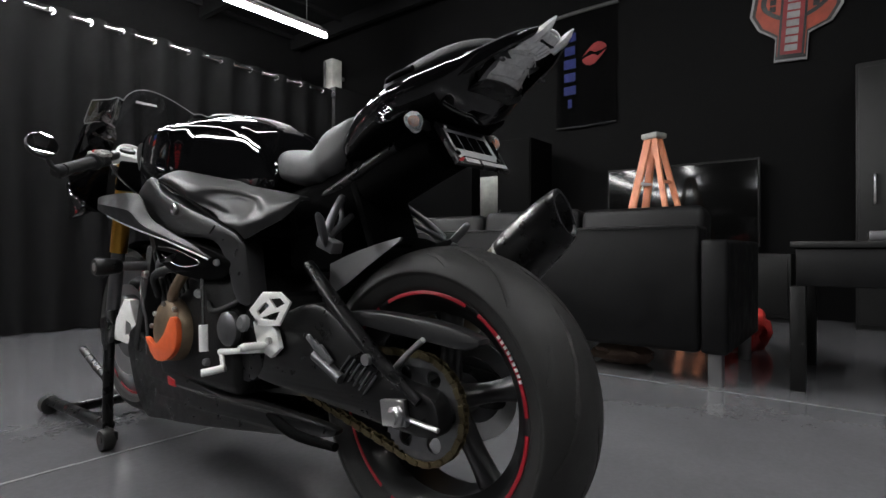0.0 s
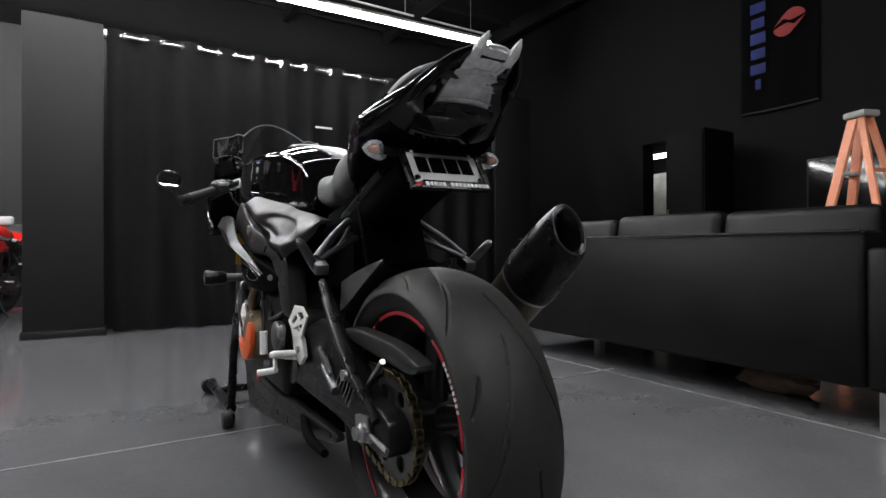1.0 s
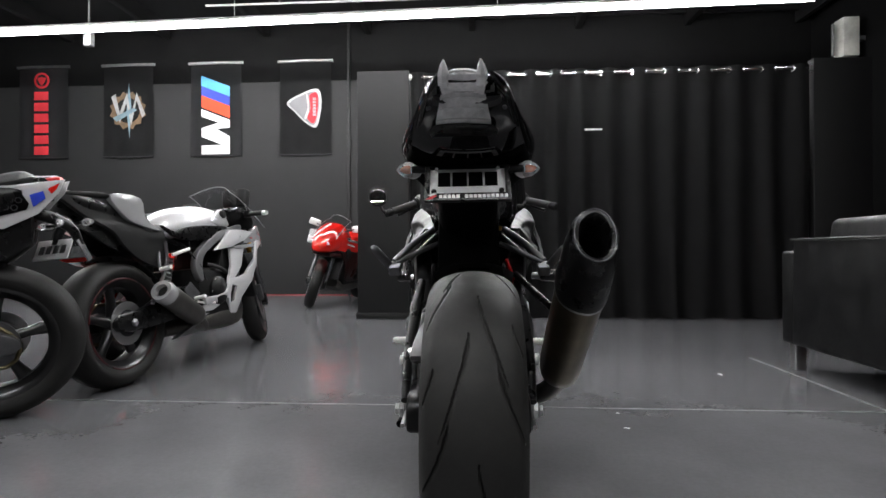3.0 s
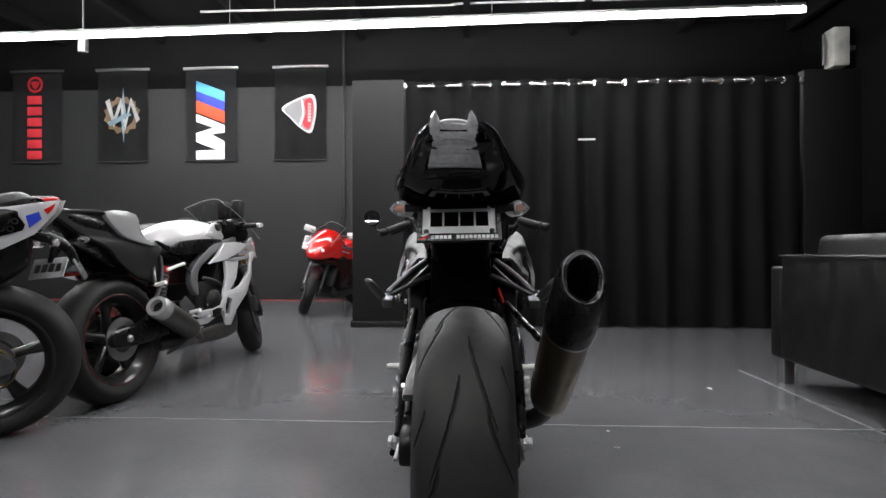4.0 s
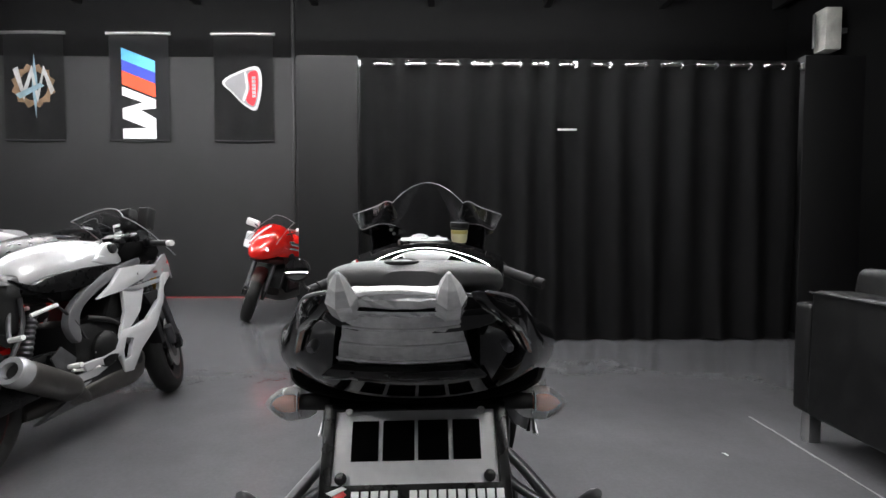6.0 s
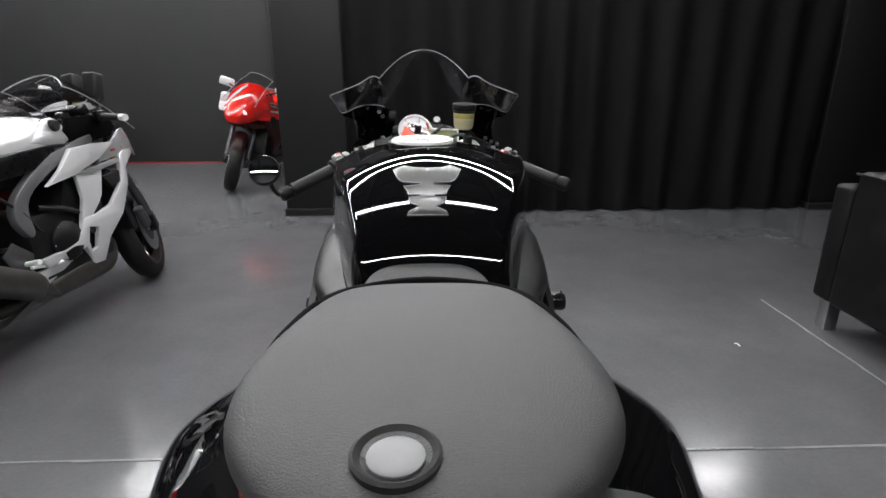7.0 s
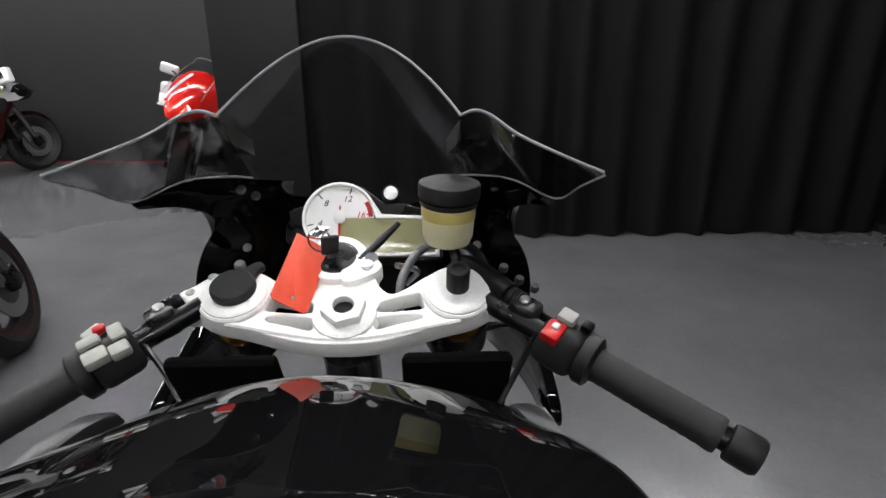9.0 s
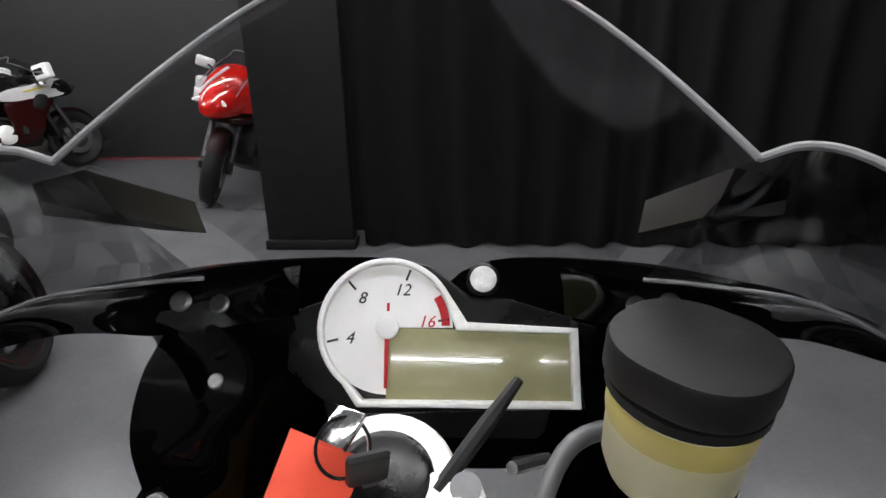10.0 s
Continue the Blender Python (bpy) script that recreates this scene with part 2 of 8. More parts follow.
M["engine"] = mat("dark_engine_casting", (0.006, 0.006, 0.0062), 0.5, 0.3, stain=0.4, stain_scale=18, bump=0.4, bump_scale=150, spec=0.3)
M["red_shoe"] = mat("red_cloth_bag", (0.5, 0.03, 0.025), 0.7, stain=0.2, stain_scale=10, bump=0.4, bump_scale=60)


# ---- mesh tools ----
def part(name, bm, material, parent=None, label="", sharp=38):
    """Links a bmesh as one mesh object, smooth but for edges sharper than that."""
    bmesh.ops.recalc_face_normals(bm, faces=bm.faces)
    me = bpy.data.meshes.new(name)
    bm.to_mesh(me)
    bm.free()
    me.materials.append(M[material])
    me.polygons.foreach_set("use_smooth", [True] * len(me.polygons))
    me.set_sharp_from_angle(angle=radians(sharp))
    ob = new(name, me)
    if parent is not None:
        ob.parent = parent
    return tagged(ob, label)


def thing(name, label, category, m=None, group="", kind=""):
    """An Empty that carries the parts of one thing."""
    ob = new(name)
    ob.empty_display_size = 0.1
    if m is not None:
        ob.matrix_world = m
    return tagged(ob, label, category, group, kind)


def box(bm, size, at, rot=(0, 0, 0), bevel=0.0, seg=2):
    m = pose(*at, *rot) @ Matrix.Diagonal((*size, 1))
    vs = bmesh.ops.create_cube(bm, size=1.0, matrix=m)["verts"]
    if bevel:
        es = list({e for v in vs for e in v.link_edges})
        bmesh.ops.bevel(bm, geom=es, offset=bevel, segments=seg, profile=0.5, affect="EDGES")
    return bm


def boxed(size, at, rot=(0, 0, 0), bevel=0.004, seg=2):
    return box(bmesh.new(), size, at, rot, bevel, seg)


def smooth_path(points, n=6, closed=False):
    """Catmull-Rom through rows of numbers."""
    p = np.array(points, float)
    k = len(p)
    out = []
    for i in range(k if closed else k - 1):
        if closed:
            a, b, c, d = p[i - 1], p[i], p[(i + 1) % k], p[(i + 2) % k]
        else:
            b, c = p[i], p[i + 1]
            a = p[i - 1] if i else 2 * b - c
            d = p[i + 2] if i + 2 < k else 2 * c - b
        for j in range(n):
            t = j / n
            out.append(0.5 * (2 * b + (c - a) * t + (2 * a - 5 * b + 4 * c - d) * t * t + (3 * b - a - 3 * c + d) * t ** 3))
    if not closed:
        out.append(p[-1])
    return [tuple(float(q) for q in v) for v in out]


def skin(bm, rings, closed=True, cap=True):
    """Joins rings of equal length with quads."""
    vs = [[bm.verts.new(tuple(float(q) for q in c)) for c in r] for r in rings]
    k = len(vs[0])
    for a, b in zip(vs, vs[1:]):
        for i in range(k if closed else k - 1):
            j = (i + 1) % k
            bm.faces.new((a[i], a[j], b[j], b[i]))
    if cap and closed:
        bm.faces.new(vs[0][::-1])
        bm.faces.new(vs[-1])
    return bm


def tube(bm, points, radius, seg=10, n=5, smooth=True, cap=True):
    """A round bar along points; radius may be a list, one for each point."""
    rows = [(*p, r) for p, r in zip(points, radius if isinstance(radius, (list, tuple)) else [radius] * len(points))]
    rows = smooth_path(rows, n) if smooth and len(rows) > 2 else rows
    ps = [Vector(r[:3]) for r in rows]
    rings = []
    up = None
    for i, p in enumerate(ps):
        d = (ps[min(i + 1, len(ps) - 1)] - ps[max(i - 1, 0)]).normalized()
        if up is None:
            up = d.orthogonal().normalized()
        up = (up - d * up.dot(d)).normalized()
        side = d.cross(up)
        rings.append([p + rows[i][3] * (math.cos(a) * up + math.sin(a) * side) for a in np.linspace(0, 2 * math.pi, seg, endpoint=False)])
    return skin(bm, rings, True, cap)


def piped(points, radius, seg=10, n=5, smooth=True):
    return tube(bmesh.new(), points, radius, seg, n, smooth)


def lathe(bm, profile, at, axis=(0, 0, 1), seg=32, closed=False):
    """Turns (radius, height) pairs round an axis through at."""
    z = Vector(axis).normalized()
    x = z.orthogonal().normalized()
    y = z.cross(x)
    o = Vector(at)
    rings = [[o + z * h + r * (math.cos(a) * x + math.sin(a) * y) for a in np.linspace(0, 2 * math.pi, seg, endpoint=False)] for r, h in profile]
    if closed:
        rings.append(rings[0])
        skin(bm, rings, True, False)
        bmesh.ops.remove_doubles(bm, verts=bm.verts, dist=1e-6)
        return bm
    return skin(bm, rings, True, True)


def turned(profile, at, axis=(0, 0, 1), seg=32, closed=False):
    return lathe(bmesh.new(), profile, at, axis, seg, closed)


def rounded_profile(r, h0, h1, b=0.003):
    return [(r - b, h0), (r, h0 + b), (r, h1 - b), (r - b, h1)]


def disc(r, at, axis, half, seg=24, b=0.002):
    return turned(rounded_profile(r, -half, half, min(b, half * 0.8)), at, axis, seg)


def plate(outlines, half, bevel, m, bend=None, cuts=0):
    """A flat piece with rounded edges from closed outlines (the later ones are holes), placed by m; bend moves its points."""
    cu = bpy.data.curves.new("outline", "CURVE")
    cu.dimensions, cu.fill_mode = "2D", "BOTH"
    cu.extrude, cu.bevel_depth, cu.bevel_resolution, cu.offset = max(half - bevel, 0.0), bevel, 1, -bevel
    for o in outlines:
        s = cu.splines.new("POLY")
        s.points.add(len(o) - 1)
        for q, (a, b) in zip(s.points, o):
            q.co = (a, b, 0, 1)
        s.use_cyclic_u = True
    ob = bpy.data.objects.new("outline", cu)
    me = bpy.data.meshes.new_from_object(ob)
    bm = bmesh.new()
    bm.from_mesh(me)
    bpy.data.objects.remove(ob)
    bpy.data.curves.remove(cu)
    bpy.data.meshes.remove(me)
    bmesh.ops.remove_doubles(bm, verts=bm.verts, dist=1e-5)
    if cuts:
        bmesh.ops.triangulate(bm, faces=[f for f in bm.faces if len(f.verts) > 4])
        for _ in range(cuts):
            bmesh.ops.subdivide_edges(bm, edges=[e for e in bm.edges if e.calc_length() > 0.025], cuts=1)
            bmesh.ops.triangulate(bm, faces=[f for f in bm.faces if len(f.verts) > 4])
    for v in bm.verts:
        v.co = bend(v.co) if bend else m @ v.co
    return bm


def lettering(words, size, half, m, bend=None):
    """Raised characters in the built-in font."""
    cu = bpy.data.curves.new("words", "FONT")
    cu.body, cu.size, cu.extrude, cu.shear = words, size, half, 0.28
    cu.align_x, cu.align_y = "CENTER", "CENTER"
    cu.resolution_u = 2
    ob = bpy.data.objects.new("words", cu)
    me = bpy.data.meshes.new_from_object(ob)
    bm = bmesh.new()
    bm.from_mesh(me)
    bpy.data.objects.remove(ob)
    bpy.data.curves.remove(cu)
    bpy.data.meshes.remove(me)
    for v in bm.verts:
        v.co = m @ v.co
    return bm


def frame_of(origin, u, n):
    """A pose whose x runs along u and whose z runs along n."""
    z = Vector(n).normalized()
    x = Vector(u)
    x = (x - z * x.dot(z)).normalized()
    y = z.cross(x)
    m = Matrix((x, y, z)).transposed().to_4x4()
    m.translation = Vector(origin)
    return m


def circle(r, n=20, c=(0, 0), start=0.0):
    return [(c[0] + r * math.cos(start + a), c[1] + r * math.sin(start + a)) for a in np.linspace(0, 2 * math.pi, n, endpoint=False)]


def side_panel(outline, x, half, bevel, side, bow=None, cuts=2, smooth=4, holes=()):
    """A body panel seen from the side: outline in (y, z), set off from the middle by x + bow(y, z)."""
    outs = [smooth_path(outline, smooth, True) if smooth else outline]
    outs += [smooth_path(h, smooth, True) if smooth else h for h in holes]

    def bend(c):
        return Vector((side * (x + c.z + (bow(c.x, c.y) if bow else 0.0)), c.x, c.y))
    return plate(outs, half, bevel, None, bend, cuts)


def loft_panel(top, bottom, x_of, side, thick=0.008, nu=44, nv=14):
    """A moulded panel between two edges given as (y, z); x_of(u, v, y, z) gives its distance from the middle."""
    def even(line):
        pts = np.array(smooth_path(line, 6))
        s = np.concatenate(([0], np.cumsum(np.hypot(*np.diff(pts, axis=0).T))))
        w = np.linspace(0, s[-1], nu + 1)
        return np.stack((np.interp(w, s, pts[:, 0]), np.interp(w, s, pts[:, 1])), 1)
    a, b = even(top), even(bottom)
    rows = []
    for i in range(nu + 1):
        row = []
        for j in range(nv + 1):
            v = j / nv
            y, z = a[i] * (1 - v) + b[i] * v
            row.append((side * x_of(i / nu, v, y, z), y, z))
        rows.append(row)
    bm = skin(bmesh.new(), rows, False, False)
    bmesh.ops.recalc_face_normals(bm, faces=bm.faces)
    bmesh.ops.solidify(bm, geom=bm.faces[:], thickness=thick)
    return bm


def superring(y, zt, zb, zc, w, n=2.6, k=40, x0=0.0):
    """A rounded cross-section in the plane of x and z."""
    out = []
    for a in np.linspace(0, 2 * math.pi, k, endpoint=False):
        c, s = math.cos(a), math.sin(a)
        x = w * math.copysign(abs(c) ** (2 / n), c)
        z = zc + (zt - zc if s > 0 else zc - zb) * math.copysign(abs(s) ** (2 / n), s)
        out.append((x0 + x, y, z))
    return out


def body_loft(keys, per=6, n=2.6, k=40):
    """A body lofted along y: rows of y, top, bottom, middle, half width."""
    rows = smooth_path(keys, per)
    return skin(bmesh.new(), [superring(*r, n=n, k=k) for r in rows])

# ---- the room ----
WEST, EAST, SOUTH, NORTH, TOP = -9.0, 5.05, -4.6, 7.0, 4.3


def structure(name, bm, material, label, category):
    return tagged(part(name, bm, material, None, label), label, category, kind="structure")


structure("floor", boxed((EAST - WEST + 0.4, NORTH - SOUTH + 0.4, 0.2), ((EAST + WEST) / 2, (NORTH + SOUTH) / 2, -0.1), bevel=0), "floor",
          "glossy dark grey epoxy floor with pale slab joints", "floor")
for nm, size, at in (("wall_north", (EAST - WEST, 0.2, TOP), ((EAST + WEST) / 2, NORTH + 0.1, TOP / 2)),
                     ("wall_south", (EAST - WEST, 0.2, TOP), ((EAST + WEST) / 2, SOUTH - 0.1, TOP / 2)),
                     ("wall_west", (0.2, NORTH - SOUTH + 0.4, TOP), (WEST - 0.1, (NORTH + SOUTH) / 2, TOP / 2))):
    structure(nm, boxed(size, at, bevel=0), "wall", "wall painted dark charcoal grey", "wall")
# the east wall, with a doorway into a small lit room behind
D0, D1, DH = 2.5, 3.35, 1.97
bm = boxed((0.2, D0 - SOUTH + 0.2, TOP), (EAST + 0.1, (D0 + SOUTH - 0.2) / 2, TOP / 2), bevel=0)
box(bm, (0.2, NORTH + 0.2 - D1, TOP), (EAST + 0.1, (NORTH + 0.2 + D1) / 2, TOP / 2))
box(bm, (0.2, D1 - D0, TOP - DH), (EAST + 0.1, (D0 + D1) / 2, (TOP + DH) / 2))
structure("wall_east", bm, "wall_black", "near-black wall with an open doorway", "wall")
bm = boxed((0.1, 3.0, 2.6), (7.25, 3.5, 1.3), bevel=0)
for y in (2.05, 4.95):
    box(bm, (1.95, 0.1, 2.6), (6.225, y, 1.3))
structure("wall_back_room", bm, "wall", "dark walls of a small room behind the doorway", "wall")
structure("ceiling", boxed((2.05, 3.0, 0.1), (6.275, 3.5, 2.65), bevel=0), "ceiling", "dark ceiling of the small back room", "ceiling")
structure("floor", boxed((1.99, 2.8, 0.1), (6.255, 3.5, -0.05), bevel=0), "floor", "grey floor of the small back room", "floor")
bm = boxed((EAST - WEST + 0.4, NORTH - SOUTH + 0.4, 0.2), ((EAST + WEST) / 2, (NORTH + SOUTH) / 2, TOP + 0.1), bevel=0)
for i in range(9):
    box(bm, (0.09, NORTH - SOUTH, 0.22), (WEST + 0.9 + i * 1.62, (NORTH + SOUTH) / 2, TOP - 0.11), bevel=0.006)
for i in range(10):
    box(bm, (EAST - WEST, 0.05, 0.07), ((EAST + WEST) / 2, SOUTH + 0.7 + i * 1.2, TOP - 0.035), bevel=0.005)
structure("ceiling", bm, "ceiling", "dark painted open ceiling with joists and battens", "ceiling")
for y0, x0, x1 in ((1.05, -8.9, 1.846),):
    bm = bmesh.new()
    for i in range(40):
        a, b = x0 + (x1 - x0) * i / 40, x0 + (x1 - x0) * (i + 1) / 40
        box(bm, (b - a, 0.008 + 0.004 * random.random(), 0.003), ((a + b) / 2, y0 + random.uniform(-0.002, 0.002) - 0.008 * (a + b) / 2, 0.0005))
    structure("floor_joint", bm, "joint", "pale straight joint line across the floor slabs", "floor joint")
bm = bmesh.new()
for i in range(30):
    a = -3.0 + 5.2 * i / 30
    box(bm, (0.012, 5.2 / 30, 0.003), (1.765 + random.uniform(-0.002, 0.002), a + 2.6 / 30, 0.0005))
structure("floor_joint", bm, "joint", "pale joint line running beside the sofa", "floor joint")
structure("baseboard", boxed((8.2, 0.02, 0.014), (-4.9, NORTH - 0.01, 0.007), bevel=0.003), "dull_red", "thin red strip along the foot of the wall", "baseboard")
structure("trim", boxed((0.04, 0.05, TOP), (-1.93, NORTH - 0.025, TOP / 2), bevel=0.006), "matte", "black vertical pipe against the dark wall", "trim")
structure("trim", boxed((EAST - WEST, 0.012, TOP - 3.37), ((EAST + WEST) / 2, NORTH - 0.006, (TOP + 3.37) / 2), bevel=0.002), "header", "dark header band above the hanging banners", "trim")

# sheet added over the charcoal wall to darken the stretch beside the partition
structure("trim", boxed((EAST - 3.9, 0.014, 3.36), ((EAST + 3.9) / 2, NORTH - 0.009, 1.68), bevel=0.002), "wall_black", "thin near-black sheet added to darken the wall beside the partition", "trim")

# small pale flecks that lie on the floor
for nm, x, y, s in (("paint_fleck", 1.36, 1.72, 0.02), ("paint_fleck", 0.62, 0.98, 0.012), ("paint_fleck", 0.6, 0.78, 0.012)):
    bm = bmesh.new()
    for i in range(3):
        a = random.uniform(0, 6.3)
        box(bm, (s, s * 0.35, 0.002), (x + 0.6 * s * math.cos(a), y + 0.5 * s * math.sin(a), 0.001), (0, 0, random.uniform(0, 180)), 0.0005, 1)
    tagged(part(nm, bm, "white_mark"), "small dried fleck of white paint on the floor", "fleck", "flecks on the floor")

# ---- lamps ----
def lamp_row(a, b, z=3.44, hang=TOP + 0.02, r=0.031, glow="lamp"):
    """A lamp from a to b: tube, housing above it, and hangers up to the ceiling."""
    lamp = thing("linear_lamp", "long white linear lamp under the dark ceiling, switched on", "lamp", group="rows of linear lamps")
    d = Vector((b[0] - a[0], b[1] - a[1], 0))
    turn = math.degrees(math.atan2(d.y, d.x))
    mid = ((a[0] + b[0]) / 2, (a[1] + b[1]) / 2)
    part("housing", boxed((d.length, 0.07, 0.04), (*mid, z + 0.05), (0, 0, turn), 0.006), "lamp_body", lamp, "grey metal lamp housing")
    part("diffuser", piped([(*a, z), (*b, z)], r, 14, smooth=False), glow, lamp, "glowing white diffuser tube")
    for k in range(4):
        v = (0.3 + k * (d.length - 0.6) / 3) / d.length
        x, y = a[0] + d.x * v, a[1] + d.y * v
        part("hanger", piped([(x, y, z + 0.06), (x, y, hang)], 0.004, 6, smooth=False), "conduit", lamp)


for a, b in LAMP_ROWS:
    lamp_row(a, b)
lamp_row((6.2, 3.2), (6.2, 4.7), 2.03, 2.62, 0.03, "lamp_dim")
# pale body added to stand in for the lit wall beyond the doorway
locker = thing("pale_panel", "pale grey panel with doors, added for the lit area beyond the doorway", "locker")
part("body", boxed((0.4, 1.5, 1.78), (6.65, 4.05, 0.93), bevel=0.01), "lightbox", locker)
part("plinth", boxed((0.36, 1.46, 0.04), (6.66, 4.05, 0.02), bevel=0.003), "matte", locker)
for y in (3.55, 4.05, 4.55):
    part("door", boxed((0.016, 0.48, 1.7), (6.443, y, 0.93), bevel=0.004), "lightbox", locker)
conduit = thing("conduit", "pale metal conduit below the ceiling joists", "conduit")
part("pipe", piped([(-3.6, 5.75, 4.02), (-0.4, 5.8, 4.05), (0.2, 5.9, 4.12), (4.6, 5.9, 4.12)], 0.016, 8), "conduit", conduit)
for x in (-2.6, 0.9, 3.0):
    part("hanger", piped([(x, 5.8, 4.06), (x, 5.8, 4.3)], 0.006, 6, smooth=False), "conduit", conduit)
vent = thing("wall_box", "pale grey metal box high on the dark wall", "box")
part("body", boxed((0.2, 0.2, 0.5), (4.83, 5.9, 3.41), bevel=0.012), "lightbox", vent)
part("wall_arm", boxed((0.2, 0.06, 0.06), (4.96, 5.9, 3.41), bevel=0.004), "bracket", vent)
part("side_pipe", piped([(4.66, 5.9, 3.2), (4.66, 5.9, 3.6)], 0.018, 12, smooth=False), "bracket", vent)
clamp = thing("lamp_clamp", "grey clamp bracket hanging behind the lamp row", "bracket")
part("body", boxed((0.1, 0.08, 0.3), (-4.95, 5.35, 3.5), bevel=0.01), "bracket", clamp)
part("drop_rod", piped([(-4.95, 5.35, 3.6), (-4.95, 5.35, TOP + 0.02)], 0.012, 8, smooth=False), "bracket", clamp)

# ---- curtain bay ----
CY = 4.14
for nm, x0, x1, h, y in (("partition", -1.168, -0.64, 2.52, 0.0), ("partition", 3.33, 3.88, 2.56, 0.02)):
    p = thing(nm, "tall charcoal partition panel standing beside the black curtain", "partition", group="partition panels")
    part("panel", boxed((x1 - x0, 0.1, h - 0.06), ((x0 + x1) / 2, CY + y, 0.06 + (h - 0.06) / 2), bevel=0.006), "panel" if x0 < 0 else "panel_dimmed", p)
    part("plinth", boxed((x1 - x0 + 0.03, 0.14, 0.06), ((x0 + x1) / 2, CY + y - 0.005, 0.03), bevel=0.008), "matte", p, "black plinth")
tagged(part("partition_wall", boxed((4.9, 0.08, 2.4), (1.35, CY + 0.35, 1.2), bevel=0.004), "panel", None,
            "dark panel wall hidden behind the curtain"), "dark panel wall hidden behind the curtain", "wall", kind="structure")
rod = thing("curtain_rod", "slim steel curtain rod between two partition panels", "curtain rod")
part("rod", piped([(-0.66, CY, 2.462), (3.35, CY, 2.47)], 0.0145, 14, smooth=False), "chrome", rod)
for x in (-0.63, 3.32):
    part("end_bracket", boxed((0.03, 0.05, 0.05), (x, CY, 2.466), bevel=0.006), "steel", rod)
curtain = thing("curtain", "long black grommet curtain hanging in folds from a rod", "curtain")
rng = random.Random(4)
# where the cloth passes behind the rod; two lengths of cloth meet near x = 1.2
GAPS = (-0.7, -0.416, -0.135, 0.158, 0.461, 0.732, 0.964, 1.208, 1.511, 1.825, 2.144, 2.463, 2.766, 3.068, 3.37)
depth = [rng.uniform(0.026, 0.044) for _ in GAPS]
lean = [rng.uniform(-0.05, 0.05) for _ in GAPS]
nx, nz = 300, 26
grid = []
for j in range(nz + 1):
    v = j / nz
    z = 0.012 + v * 2.5
    row = []
    for i in range(nx + 1):
        x = -0.62 + 3.93 * i / nx
        u = float(np.interp(x, GAPS, range(len(GAPS))))
        k = min(int(u), len(GAPS) - 2)
        d = depth[k] * (1 - (u - k)) + depth[k + 1] * (u - k)
        sway = (lean[k] * (1 - (u - k)) + lean[k + 1] * (u - k)) * (1 - v) ** 1.5
        y = CY + d * (0.8 + 0.3 * (1 - v)) * math.cos(2 * math.pi * u) + 0.014 * math.sin(4.3 * u + 3 * v) * (1 - v) + 0.005 * math.sin(9.7 * u + 5 * v) * (1 - v)
        row.append((x + sway, y, z + (0.006 * math.sin(9 * u) if j == 0 else 0)))
    grid.append(row)
bm = skin(bmesh.new(), grid, False, False)
bmesh.ops.solidify(bm, geom=bm.faces[:], thickness=0.003)
part("cloth", bm, "curtain", curtain, sharp=80)
for k in range(1, len(GAPS) - 1):
    for e in (-1, 1):
        x = GAPS[k] + e * 0.25 * (GAPS[k + (e > 0)] - GAPS[k - (e < 0)])
        ring = turned([(0.02, -0.004), (0.03, -0.004), (0.03, 0.004), (0.02, 0.004)], (x, CY, 2.466), (1, 0.9 * e, 0), 18, True)
        part("grommet", ring, "chrome", curtain, "shiny steel grommet")
tape = part("paper_strip", boxed((0.17, 0.003, 0.018), (1.205, CY - 0.05, 1.89), bevel=0.0008), "white_mark")
tagged(tape, "short pale strip of paper pinned to the curtain", "paper strip")


# ---- banners ----
def shape(name, outline, material, parent, m, lift, holes=()):
    return part(name, plate([outline, *holes], 0.0015, 0.0005, m @ Matrix.Translation((0, 0, lift))), material, parent)


def bars(parent, material, m, x, y, w, h, count, lift, along="y"):
    """Unreadable lettering as a row of plain bars."""
    for i in range(count):
        if along == "y":
            c = (x, y - h / 2 + (i + 0.5) * h / count)
            o = [(c[0] - w / 2, c[1] - h / count * 0.38), (c[0] + w / 2, c[1] - h / count * 0.38), (c[0] + w / 2, c[1] + h / count * 0.38), (c[0] - w / 2, c[1] + h / count * 0.38)]
        else:
            c = (x - w / 2 + (i + 0.5) * w / count, y)
            o = [(c[0] - w / count * 0.38, y - h / 2), (c[0] + w / count * 0.38, y - h / 2), (c[0] + w / count * 0.38, y + h / 2), (c[0] - w / count * 0.38, y + h / 2)]
        shape("bar", o, material, parent, m, lift)


def banner(label, m, w=0.82, h=1.44, wave=0.012, rod_material="steel", cloth="cloth"):
    """A hanging cloth with a rod along its top; its middle is the origin, its front looks along z."""
    b = thing("banner", label, "banner", m, "banners on the walls")
    rows = []
    for j in range(13):
        v = j / 12
        rows.append([(-w / 2 + w * i / 24, h / 2 - h * v, wave * v * math.sin(i * 0.52 + 1.3 * v)) for i in range(25)])
    bm = skin(bmesh.new(), rows, False, False)
    bmesh.ops.solidify(bm, geom=bm.faces[:], thickness=0.004)
    part("cloth", bm, cloth, b, sharp=80)
    part("rod", piped([(-w / 2 - 0.03, h / 2 + 0.025, 0.006), (0, h / 2 + 0.035, 0.006), (w / 2 + 0.03, h / 2 + 0.03, 0.006)], 0.022, 10), rod_material, b, "pale metal hanging rod")
    part("hem", piped([(-w / 2, -h / 2, 0.01), (0, -h / 2 - 0.008, 0.016), (w / 2, -h / 2, 0.008)], 0.011, 8), "cloth", b)
    return b


LIFT = 0.02
